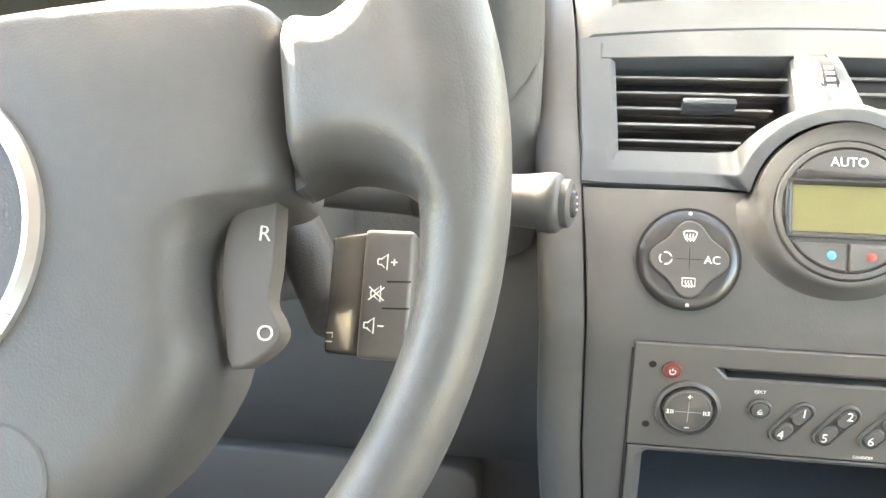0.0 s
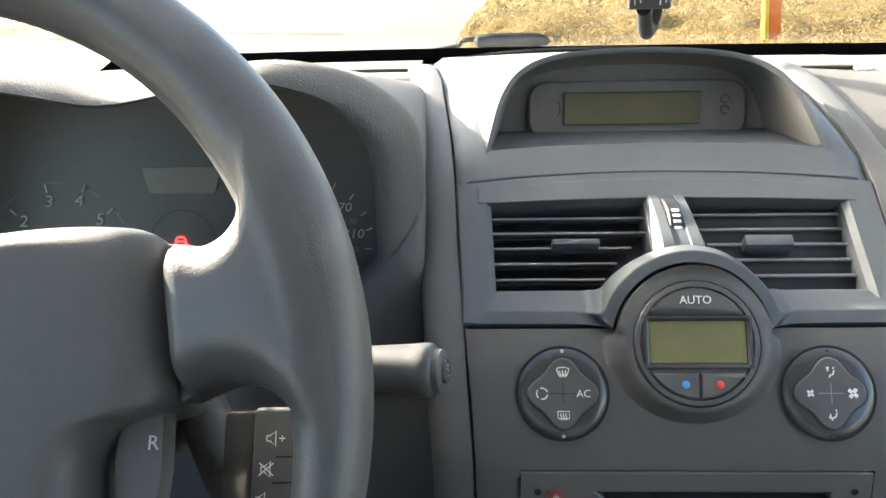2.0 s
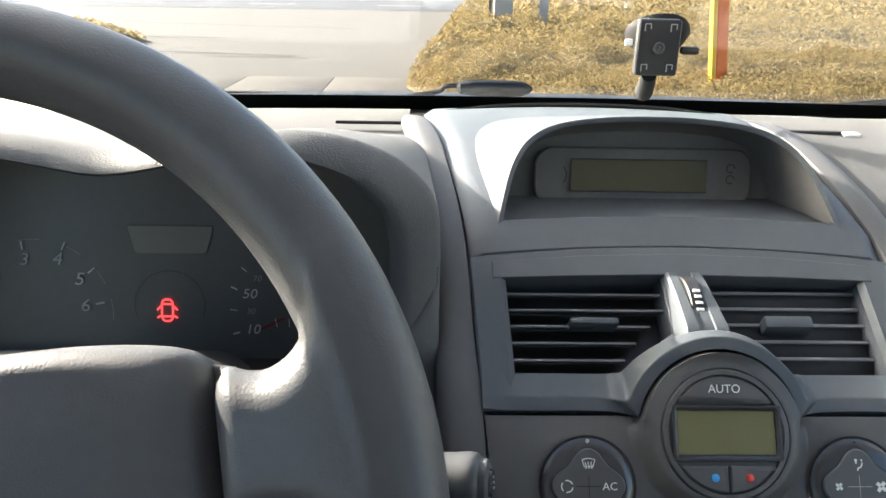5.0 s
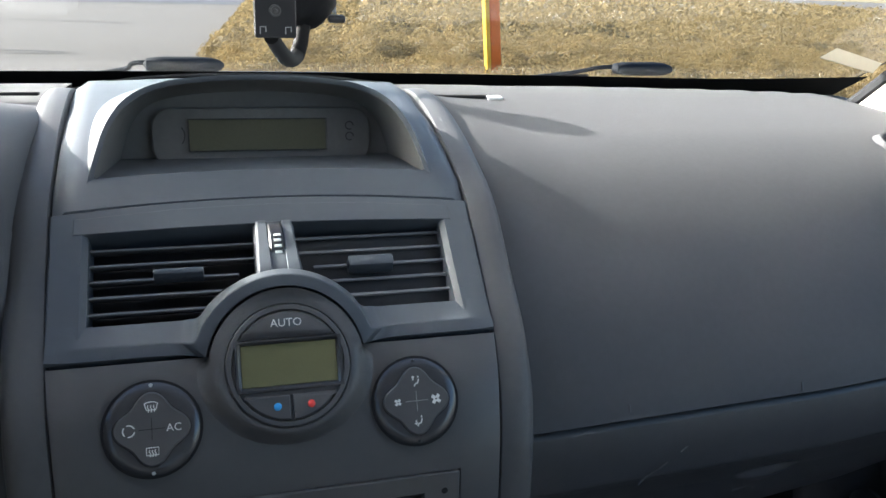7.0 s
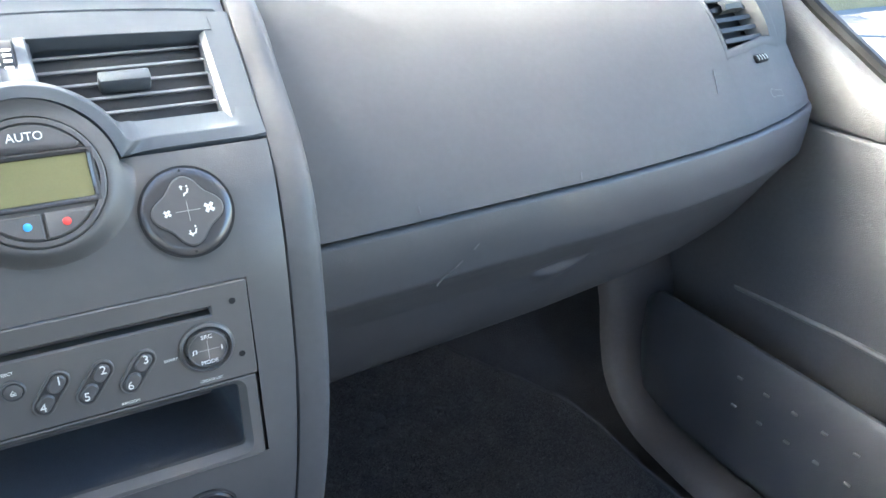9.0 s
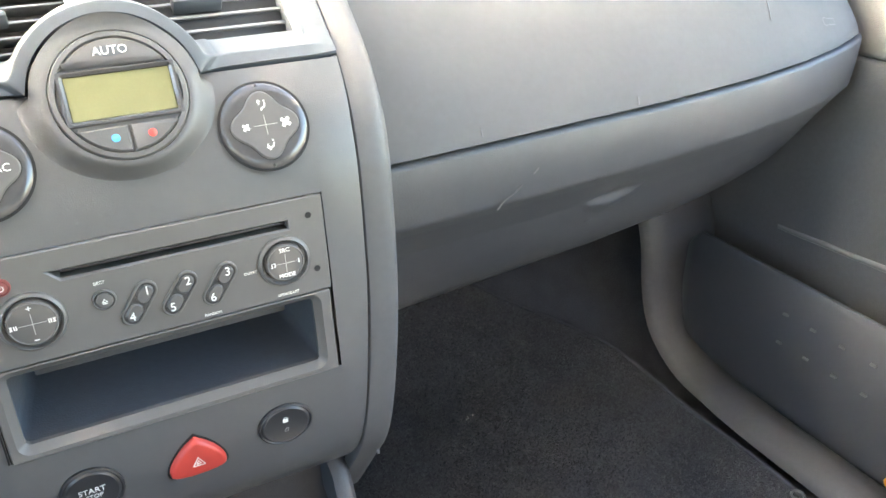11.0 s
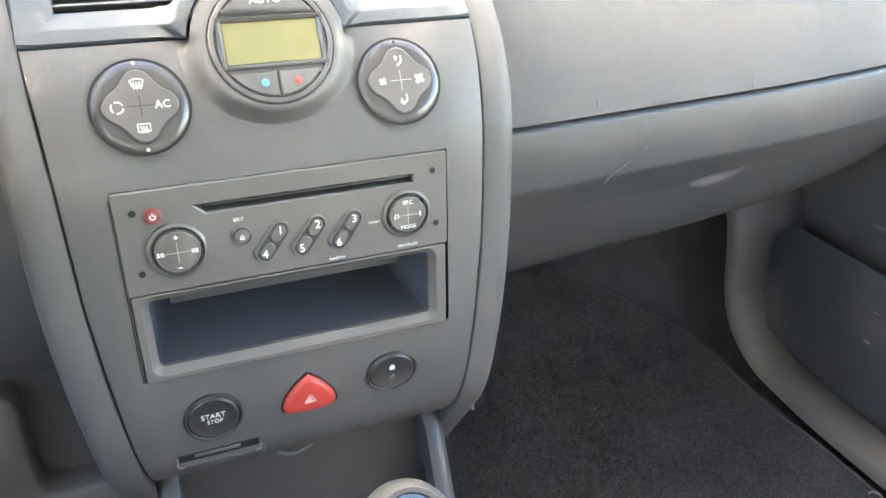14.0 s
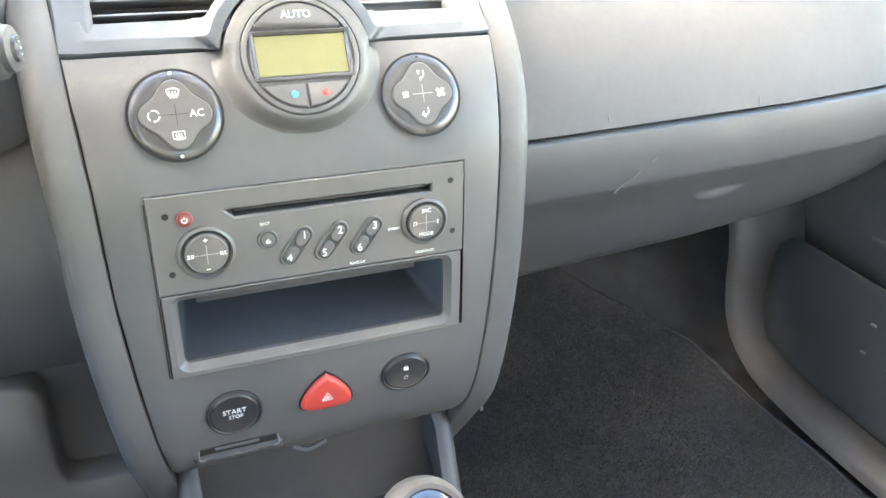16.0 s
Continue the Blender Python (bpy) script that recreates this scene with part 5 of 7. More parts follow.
k, m = round_control(0.0664, 0.8258, 0.0139, "source_pad")
part("lettering", lettering("SRC", 0.0036, m @ T(0, 0.0078)), M_PRINT, k)
part("lettering", lettering("MODE", 0.0034, m @ T(0, -0.0076)), M_PRINT, k)
part("sign", moved(strokes([[(-0.0082, -0.0012), (-0.0082, 0.0012), (-0.0064, 0.0012), (-0.0064, -0.0008)], [(-0.0088, -0.0012), (-0.008, -0.0012)], [(-0.007, -0.0008), (-0.0062, -0.0008)]], 0.0006), m), M_PRINT, k)
part("sign", moved(strokes([[(0.0075, 0.0014), (0.0075, -0.0014)]], 0.0008), m), M_PRINT, k)
pw = part("power_button", moved(lathe([(0.0047, 0.0), (0.0045, 0.0012), (0.0038, 0.0014), (0.0036, 0.0006), (0.0032, 0.0012), (0.0, 0.0018)], 32), RF @ T(*rl(-0.0745, 0.8468))), M_POWER, radio, "dusty red power button")
part("sign", moved(strokes([arc(0, 0, 0.0014, 130, 410, 12), [(0, 0.0004), (0, 0.0019)]], 0.0005), RF @ T(*rl(-0.0745, 0.8468), 0.0018)), M_PRINT, pw)
ej = part("eject_button", moved(lathe([(0.006, 0.0), (0.0058, 0.0012), (0.0052, 0.0016), (0.0044, 0.0008), (0.004, 0.0018), (0.0, 0.0024)], 32), RF @ T(*rl(-0.0303, 0.8282))), M_KNOB2, radio, "round eject button")
part("sign", moved(strokes([[(-0.0013, -0.0006), (0, 0.0012), (0.0013, -0.0006), (-0.0013, -0.0006)], [(-0.0013, -0.0014), (0.0013, -0.0014)]], 0.0005), RF @ T(*rl(-0.0303, 0.8282), 0.0024)), M_PRINT, ej)
for (a, ca), (b, cb) in ((("1", -0.0092), ("4", -0.0188)), (("2", 0.0122), ("5", 0.0022)), (("3", 0.0338), ("6", 0.0240))):
    xa, ya = rl(ca, 0.8282)
    xb, yb = rl(cb, 0.8152)
    d = Vector((xa - xb, ya - yb))
    rot = math.degrees(math.atan2(d.y, d.x))
    mid = RF @ T((xa + xb) / 2, (ya + yb) / 2) @ pose(0, 0, 0, 0, 0, rot)
    L = d.length + 0.0112
    rk = part("preset_collar", moved(plate(rrect(L, 0.0115, 0.0057, 6), [rrect(L - 0.0030, 0.0086, 0.0042, 6)], 0.003, 0.0011, 0.0009), mid @ T(0, 0, 0.0017)), M_RADIO, radio)
    part("preset_gap", moved(plate(rrect(L - 0.0026, 0.009, 0.0044, 6), (), 0.001, 0.0001), mid @ T(0, 0, 0.0010)), M_ASH, rk)
    for ch, xx, yy, end in ((a, xa, ya, 1), (b, xb, yb, -1)):
        bt = part("preset_button", moved(plate(rrect(L * 0.395, 0.0074, 0.0036, 5, end * L * 0.213, 0), (), 0.003, 0.0009), mid @ T(0, 0, 0.0021)), M_KNOB2, rk, "black numbered button")
        part("numeral", lettering(ch, 0.0068, RF @ T(xx, yy, 0.0023)), M_PRINT, rk)
for c, z, word in ((-0.0311, 0.8378, "EJECT"), (0.0465, 0.8232, "EXPERT"), (0.0226, 0.8046, "RANDOM"), (0.0665, 0.8052, "UPDATE LIST")):
    part("lettering", lettering(word, 0.0023, RF @ T(*rl(c, z), 0.0002), sx=0.95), M_PRINT, radio)

# ---- storage tray under the radio ----
CF2 = frame_at((XC - 0.0008, 0.3488, 0.7742), (0, 0.0042, 0.052), 0.0004)
tray = thing("storage_tray", "empty dark storage tray in a grey frame under the radio", "storage tray", tuple(CF2.translation))
part("frame", moved(plate(rrect(0.1842, 0.0548, 0.0015, 3), [rrect(0.1655, 0.0425, 0.003, 4, -0.001, 0.0012)], 0.012, 0.0007, 0.0042, 0.0075), CF2), M_RADIO, tray, "bevelled grey frame")
bm = bmesh.new()
fr, bk = rrect(0.172, 0.049, 0.004, 4, -0.001, 0.0012), rrect(0.160, 0.034, 0.008, 4, -0.001, 0.004)
bm = loft([[(x, y, -0.006) for x, y in fr], [(x, y, -0.085) for x, y in bk]], closed=True)
bm.verts.ensure_lookup_table()
bm.faces.new(bm.verts[len(fr):])
part("well", moved(bm, CF2), M_WELL, tray, "dark tray well")
part("well_lip", moved(rbox(0.142, 0.010, 0.003, 0.0008, T(-0.001, 0.0125, -0.028)), CF2), M_LOW, tray)

# ---- start button, hazard switch, lock switch, card slot ----


def oval_switch(name, label, c, z, r, squash, mat_, category):
    m = on_face(c, z, 0.0006)
    t = thing(name, label, category, tuple(m.translation))
    part("bezel", moved(lathe([(r + 0.0008, -0.001), (r + 0.0006, 0.0004), (r - 0.0004, 0.0009), (r - 0.0014, 0.0002)], 44), m @ Matrix.Diagonal((1, squash, 1, 1))), M_BLACK, t, "gloss black rim")
    k = part("cap", moved(lathe([(0.0, 0.0002), (r * 0.55, 0.0004), (r - 0.0028, 0.0013), (r - 0.0012, 0.0002)], 44), m @ Matrix.Diagonal((1, squash, 1, 1))), mat_, t)
    return t, k, m


t, k, m = oval_switch("start_button", "round black start stop button with white lettering", -0.0602, 0.7128, 0.0168, 1.0, M_START, "button")
part("lettering", lettering("START", 0.005, m @ T(0, 0.0018, 0.0007), sx=1.0), M_PRINT, k)
part("lettering", lettering("STOP", 0.0039, m @ T(0.0006, -0.0026, 0.0007), sx=1.0), M_PRINT, k)
t, k, m = oval_switch("lock_switch", "round black door lock switch with white padlock sign", 0.0535, 0.7168, 0.0168, 0.86, M_START, "switch")
part("padlock_sign", moved(join(rbox(0.0034, 0.0026, 0.0003, 0, T(0, 0.0032, 0.0007)), strokes([arc(0, 0.0045, 0.0011, 0, 180, 8)], 0.0005, 0.0008)), m), M_PRINT, k)
part("padlock_sign", moved(strokes([[(-0.0012, -0.005), (0.0012, -0.005), (0.0012, -0.0035), (-0.0012, -0.0035), (-0.0012, -0.005)], arc(0.0008, -0.0033, 0.0009, 0, 180, 6)], 0.0004, 0.0008), m), M_PRINT2, k)
HZ = on_face(-0.0015, 0.7135, 0.0004)
hz = thing("hazard_switch", "red rounded-triangle hazard warning switch", "switch", tuple(HZ.translation))
tri_pts = spline([(0.0, 0.0165), (0.0085, 0.0095), (0.0155, -0.0005), (0.0165, -0.0085), (0.0095, -0.0105), (0.0, -0.0112), (-0.0095, -0.0105), (-0.0165, -0.0085), (-0.0155, -0.0005), (-0.0085, 0.0095)] + [(0.0, 0.0165)], 3)[:-1]
part("gap", moved(plate([(x * 1.07, y * 1.07) for x, y in tri_pts], (), 0.002, 0.0002), HZ @ T(0, 0, 0.0002)), M_SEAM, hz)
hb = part("button", moved(puffed(tri_pts, 0.0042, 0.22, 0.002, 5), HZ), M_RED, hz, "bright red cap", angle=60)
part("triangle_sign", moved(strokes([[(-0.0034, -0.0028), (0, 0.0032), (0.0034, -0.0028), (-0.0034, -0.0028)], [(-0.0012, -0.0015), (0, 0.0008), (0.0012, -0.0015), (-0.0012, -0.0015)]], 0.0009), HZ @ T(0, 0.0004, 0.0044)), M_PRINT, hb)
CS = on_face(-0.0595, 0.683, 0.0004)
card = thing("card_reader", "dark key card slot below the start button", "card slot", tuple(CS.translation))
# the card slot's inner shade is painted on a flat near-black plate
part("slot", moved(plate(rrect(0.049, 0.0062, 0.0008, 3, 0, 0.0006), (), 0.001, 0.0002), CS @ T(0, 0, 0.0003)), M_CAVITY_SHADE, card)
part("slot_latch", moved(rbox(0.028, 0.0018, 0.002, 0.0005, T(-0.001, 0.0022, 0.0006)), CS), M_KNOB2, card)
part("slot_lip", moved(loft([[(x, -0.0024, 0.0), (x, -0.0026, h), (x, -0.0042, h + 0.0003), (x, -0.0075, h * 0.7), (x, -0.0135, -0.0006)] for x, h in ((-0.0285, 0.0002), (-0.027, 0.0026), (-0.024, 0.0036), (0.0, 0.004), (0.024, 0.0036), (0.027, 0.0026), (0.0285, 0.0002))]), CS), M_PANEL, card, "protruding slot lip", angle=60)
for sx in (-1, 1):
    part("worn_corner", moved(tube(spline([(sx * 0.0252, 0.0035, 0.001), (sx * 0.0256, 0.0, 0.0022), (sx * 0.0252, -0.0026, 0.0034), (sx * 0.022, -0.003, 0.0042)], 4), 0.0006, 6), CS), M_KEYS, card, "pale worn corner")

# ---- lower console, gear lever ----
tunnel = thing("centre_tunnel", "dark grey lower console and ashtray lid around the gear lever", "console", (XC, 0.2, 0.36))
rows = []
for y, z, w in ((0.40, 0.668, 0.098), (0.396, 0.64, 0.097), (0.386, 0.60, 0.096), (0.378, 0.574, 0.095), (0.36, 0.566, 0.094), (0.28, 0.560, 0.094)):
    rows.append([(XC + c * w, y, z) for c in np.linspace(-1, 1, 9)])
part("ashtray_lid", loft(rows), M_ASH, tunnel, "scuffed dark lid")
part("lid_notch", tube(spline([(XC - 0.022, 0.367, 0.6555), (XC - 0.012, 0.3655, 0.6515), (XC + 0.002, 0.367, 0.6545)], 5), 0.0018, 8), M_PANEL, tunnel, "small curved finger notch")
part("under_lip", loft([[(XC + c * 0.1, y, z + 0.004 * c * c) for c in np.linspace(-1, 1, 9)] for y, z in ((0.366, 0.657), (0.372, 0.654), (0.41, 0.656))]), M_PANEL, tunnel)
for s in (-1, 1):
    rows = []
    for y, z, x in ((0.40, 0.66, 0.099), (0.37, 0.64, 0.1), (0.345, 0.60, 0.099), (0.32, 0.575, 0.098), (0.25, 0.56, 0.098), (0.05, 0.55, 0.098), (-0.4, 0.54, 0.098)):
        rows.append([(XC + s * (x - 0.014), y, z - 0.04), (XC + s * (x - 0.013), y, z - 0.002), (XC + s * (x - 0.009), y, z), (XC + s * (x - 0.003), y, z - 0.001), (XC + s * (x + 0.001), y, z - 0.007), (XC + s * (x + 0.012), y + 0.05, 0.40), (XC + s * (x + 0.02), y + 0.08, 0.33)])
    part("side_rail", loft(rows), M_LOW, tunnel, "worn grey rail", angle=50)
part("tunnel_floor", loft([[(XC + c * 0.09, y, 0.545 - 0.004 * (1 - c * c)) for c in np.linspace(-1, 1, 7)] for y in (0.38, 0.2, 0.0, -0.4)]), M_LOW, tunnel)
GK = Vector((XC + 0.008, 0.183, 0.760))
gear = thing("gear_lever", "silver gear lever with glossy domed shift pattern and dark gaiter", "gear lever", (GK.x, GK.y, 0.55))
gm = frame_at(GK, (0, 0.80, 0.60)) @ pose(0, 0, 0, 0, 0, -4)
rows = []
for z, r in ((0.000, 0.0166), (0.001, 0.0185), (-0.003, 0.0212), (-0.009, 0.0233), (-0.018, 0.0243), (-0.03, 0.0236), (-0.045, 0.0205), (-0.058, 0.0168), (-0.07, 0.0138), (-0.078, 0.0125)):
    rows.append([(r * math.cos(a), r * 1.17 * math.sin(a) - (0.2 * -z if z < -0.02 else 0.004), z) for a in [2 * math.pi * i / 40 for i in range(40)]])
bm = loft(rows, closed=True)
knob = part("knob", moved(bm, gm), M_SHIFT, gear, "satin silver gear knob", angle=60)
dome = part("dome", moved(lathe([(0.0, 0.0042), (0.006, 0.0038), (0.011, 0.0026), (0.015, 0.0006), (0.0168, -0.0012)], 44), gm @ T(0, -0.004, 0.0004) @ Matrix.Diagonal((1, 1.19, 1, 1))), M_SMOKE, knob, "mirror-bright silver cap")
dm = gm @ T(0, -0.004, 0.0046)
part("shift_pattern", moved(strokes([[(-0.0075, 0.0075), (-0.0075, -0.006)], [(0, 0.008), (0, -0.007)], [(0.0075, 0.007), (0.0075, -0.004)], [(-0.0075, 0.0), (0.0075, 0.0)]], 0.0010), dm @ T(0, 0, 0.0002)), M_PRINT2, dome)
for ch, x, y in (("1", -0.0085, 0.0105), ("2", -0.006, -0.0105), ("3", 0, 0.0125), ("4", 0.0035, -0.0125), ("5", 0.008, 0.0115)):
    part("numeral", lettering(ch, 0.0056, dm @ T(x, y, -0.0008)), M_PRINT2, dome)
base = gm @ Vector((0, -0.02, -0.078))
rows = []
for t, r in ((0.0, 0.0125), (0.15, 0.0145), (0.3, 0.0135), (0.5, 0.022), (0.7, 0.034), (0.85, 0.05), (1.0, 0.062)):
    c = base.lerp(Vector((XC, 0.16, 0.548)), t)
    rows.append([(c.x + r * math.cos(a) * (1 + 0.06 * math.sin(5 * a + 9 * t)), c.y + 1.15 * r * math.sin(a) * (1 + 0.05 * math.cos(4 * a - 7 * t)), c.z) for a in [2 * math.pi * i / 36 for i in range(36)]])
part("gaiter", loft(rows, closed=True), M_RUBBER, gear, "black folded gaiter", angle=60)

# ---- footwells, floor, doors, roof ----
X0, X1 = -0.58, 0.91


FLOOR_Y = [(-1.3, 0.405), (-0.3, 0.405), (0.48, 0.405), (0.60, 0.41), (0.66, 0.43), (0.72, 0.51), (0.80, 0.61), (0.88, 0.72), (0.94, 0.83), (0.98, 0.985)]
whole("floor", loft([[(x, y, z + 0.004 * math.sin(9 * x + 5 * y)) for x in np.linspace(X0, X1, 12)] for y, z in spline(FLOOR_Y, 4)]), M_CARPET, "black carpeted car floor rising to the bulkhead", "floor", "structure", angle=70)
# tunnel hump under the console
whole("floor_tunnel", loft([[(XC + 0.16 * s, y, 0.36 + 0.13 * (1 - s**4)) for s in np.linspace(-1, 1, 13)] for y in (-1.3, 0.5, 1.02)]), M_CARPET, "carpeted transmission tunnel", "floor", "structure", angle=70)
floor_mat = thing("floor_mat", "charcoal carpet floor mat with stitched edge in the passenger footwell", "floor mat", (0.52, 0.5, 0.37))
EDGE = spline([(0.738, -0.35), (0.741, 0.1), (0.743, 0.32), (0.744, 0.40), (0.741, 0.455), (0.737, 0.52), (0.737, 0.56), (0.733, 0.605), (0.712, 0.642), (0.68, 0.665), (0.645, 0.685), (0.60, 0.705), (0.54, 0.73), (0.46, 0.745), (0.36, 0.75)], 6)


def mat_z(y):
    return float(np.interp(y, [-1, 0.48, 0.60, 0.65, 0.69, 0.72, 0.80], [0.42, 0.42, 0.43, 0.448, 0.486, 0.528, 0.63]))


rows = []
for f in np.linspace(0, 1, 24):
    rows.append([(0.30 + (x - 0.30) * f, y, mat_z(y)) for x, y in EDGE])
part("carpet_surface", loft(rows), M_MAT, floor_mat, "charcoal loop pile", angle=70)


def nap_mat():
    m = bpy.data.materials.new("carpet_nap")
    m.use_nodes = True
    nt = m.node_tree
    b = nt.nodes["Principled BSDF"]
    b.inputs["Roughness"].default_value = 0.9
    b.inputs["Specular IOR Level"].default_value = 0.15
    geo = nt.nodes.new("ShaderNodeNewGeometry")
    ramp = nt.nodes.new("ShaderNodeValToRGB")
    ramp.color_ramp.elements[0].color = (0.030, 0.031, 0.034, 1)
    ramp.color_ramp.elements[1].color = (0.074, 0.076, 0.079, 1)
    ramp.color_ramp.elements[0].position, ramp.color_ramp.elements[1].position = 0.25, 1.0
    nt.links.new(geo.outputs["Random Per Island"], ramp.inputs[0])
    nt.links.new(ramp.outputs[0], b.inputs["Base Color"])
    return m


def carpet_nap(count):
    """Short curled yarn ends all over the mat, where the footwell is open to view."""
    rng = np.random.default_rng(12)
    ey, ex = [p[1] for p in EDGE], [p[0] for p in EDGE]
    ys = 0.05 + 0.68 * rng.random(count)
    xs = 0.30 + (np.interp(ys, ey, ex) - 0.306) * rng.random(count)
    zs = np.array([mat_z(y) for y in ys]) + 0.0018
    a, tip, ln = 6.283 * rng.random(count), rng.normal(0, 0.5, count), 0.0012 + 0.0018 * rng.random(count)
    d = np.stack([np.cos(a) * np.cos(tip), np.sin(a) * np.cos(tip), np.abs(np.sin(tip))], 1) * ln[:, None]
    w = np.stack([-np.sin(a), np.cos(a), 0.2 * np.ones(count)], 1) * 0.00055
    p = np.stack([xs, ys, zs], 1)
    v = np.stack([p - d * 0.5 - w, p - d * 0.5 + w, p + d + w * 0.6, p + d - w * 0.6], 1).reshape(-1, 3)
    me = bpy.data.meshes.new("carpet_nap")
    me.from_pydata(v.tolist(), [], np.arange(count * 4).reshape(-1, 4).tolist())
    me.materials.append(nap_mat())
    ob = new("carpet_nap", me)
    ob.parent = floor_mat
    ob.matrix_parent_inverse = Matrix.Translation(-Vector(floor_mat.location))
    return tagged(ob, "speckled charcoal yarn ends", kind="stuff")


carpet_nap(100000)
part("piping", tube([(x, y, mat_z(y) + 0.001) for x, y in EDGE], 0.0028, 8), M_CARPET, floor_mat, "stitched grey edge")
part("clip", moved(lathe([(0.005, 0.0), (0.0065, 0.0025), (0.008, 0.0)], 20), T(0.736, 0.33, 0.424)), M_SHIFT, floor_mat)

# sill and kick panel: one moulded strip
SILL = spline([(0.765, 0.70, 0.74), (0.763, 0.655, 0.66), (0.759, 0.620, 0.59), (0.759, 0.608, 0.53), (0.759, 0.595, 0.49), (0.758, 0.572, 0.464), (0.757, 0.534, 0.445), (0.755, 0.486, 0.4395), (0.752, 0.43, 0.438), (0.752, 0.35, 0.437), (0.752, 0.1, 0.437), (0.752, -1.2, 0.437)], 6)
rows = []
for i, p in enumerate(SILL):
    a, b = Vector(SILL[max(0, i - 1)]), Vector(SILL[min(len(SILL) - 1, i + 1)])
    d = (b - a).normalized()
    nrm = Vector((0, d.z, -d.y))
    if nrm.y > 0 and nrm.z < 0.2:
        nrm = -nrm
    nrm = Vector((0, -abs(nrm.y) if p[2] > 0.445 else nrm.y, abs(nrm.z))).normalized()
    c = Vector(p)
    wide = 1.35 * min(1.0, max(0.0, (p[2] - 0.445) / 0.06))
    rows.append([c + Vector((0.03, 0, 0)) - nrm * 0.03, c - nrm * 0.012, c - nrm * 0.003 + Vector((0.002, 0, 0)), c + nrm * 0.004 + Vector((0.01, 0, 0)), c + nrm * 0.008 + Vector((0.028, 0, 0)), c + nrm * (0.006 + 0.003 * wide) + Vector((0.05 + 0.016 * wide, 0, 0)),
                 c + nrm * (0.01 * wide - 0.006) + Vector((0.066 + 0.03 * wide, 0, 0)), c - nrm * (0.05 - 0.03 * wide) + Vector((0.075 + 0.036 * wide, 0, 0))])
whole("sill_trim", loft(rows), M_TRIM, "brownish grey moulded sill and kick panel trim", "trim", "structure", angle=60)
whole("sill_trim", loft([[(-2 * 0.0 + 2 * (XC - 0.163) + 0.326 - v[0], v[1], v[2]) for v in r] for r in rows]), M_TRIM, "brownish grey moulded sill trim", "trim", "structure", angle=60)

# doors: trim panel with pocket, window frame
WTOP, BELT = 1.40, 0.985


def belt(y):
    """The height of the window sill, which dips behind the mirror."""
    return float(np.interp(y, [0.2, 0.3, 0.36, 0.42, 0.51, 0.57, 0.66, 0.75], [0.868, 0.87, 0.876, 0.889, 0.938, 0.976, 0.995, 1.0]))


def door(s, n):
    def X(x):
        return XC + s * (x - XC)

    d = thing("door_%d" % n, "closed car door with grey trim panel and ribbed map pocket", "door", (X(0.88), -0.1, 0.45), kind="structure")
    rows = []
    for y in [1.05, 0.80, 0.72, 0.66] + list(np.linspace(0.62, 0.26, 19)) + [0.2, 0.0, -0.4, -0.8, -1.3]:
        b = belt(y)
        rows.append([(X(0.80), y, 0.33), (X(0.80), y, 0.405), (X(0.885), y, 0.44), (X(0.876), y, 0.56), (X(0.868), y, 0.64), (X(0.872), y, 0.74), (X(0.875), y, 0.80), (X(0.877), y, 0.832), (X(0.8785), y, 0.8355), (X(0.883), y, 0.837), (X(0.8785), y, 0.839), (X(0.877), y, 0.8425), (X(0.879), y, b - 0.02), (X(0.884), y, b - 0.006), (X(0.893), y, b), (X(0.93), y, b + 0.002)])
    part("trim_panel", loft(rows), M_DOOR, d, "grey grained door trim", angle=50)
    rows = []
    for y in spline([(0.62,), (0.612,), (0.6,), (0.5,), (0.42,), (0.3,), (0.0,), (-0.3,)], 3):
        y = y[0]
        k = min(1, max(0, (0.623 - y) / 0.035)) ** 0.5
        h = 0.3 + 0.7 * k
        rows.append([(X(0.875 - 0.0 * k), y, 0.43), (X(0.875 - 0.062 * k), y, 0.435), (X(0.873 - 0.075 * k), y, 0.43 + 0.04 * h), (X(0.873 - 0.078 * k), y, 0.43 + 0.11 * h), (X(0.873 - 0.075 * k), y, 0.43 + 0.175 * h), (X(0.874 - 0.071 * k), y, 0.43 + 0.182 * h), (X(0.874 - 0.064 * k), y, 0.43 + 0.18 * h), (X(0.875 - 0.058 * k), y, 0.43 + 0.155 * h)])
    pk = part("map_pocket", loft(rows), M_LOW, d, "dark map pocket", angle=50)
    # paler grey tube: the highlight along the armrest edge is put into its colour
    part("armrest_edge_highlight", tube(spline([(X(0.8715), 0.52, 0.626), (X(0.87), 0.487, 0.628), (X(0.8685), 0.426, 0.632), (X(0.866), 0.3, 0.637), (X(0.862), -0.3, 0.64)], 5), 0.0035, 10), M_KEYS, d)
    for r, z in enumerate((0.574, 0.537)):
        for k in range(7):
            part("stud", rbox(0.003, 0.007, 0.0028, 0.0008, T(X(0.7938), 0.431 - 0.0355 * k + 0.001 * r, z)), M_KEYS, pk)
    part("window_seal", tube([(X(0.905), y, belt(y) + 0.004) for y in list(np.linspace(0.66, 0.3, 13)) + [0.2, -0.8]], 0.007, 8), M_RUBBER, d)
    return d


door(1, 1)
door(-1, 2)
amb = whole("amber_reflector", moved(puffed([(x, y * 0.5) for x, y in circle(0.016, 24)], 0.004, 0.3, 0.003), T(0.786, 0.262, 0.468) @ pose(0, 0, 0, 0, -60, 0) @ pose(0, 0, 0, 0, 0, 90)), M_AMBER, "small amber plastic reflector on the door trim", "reflector")

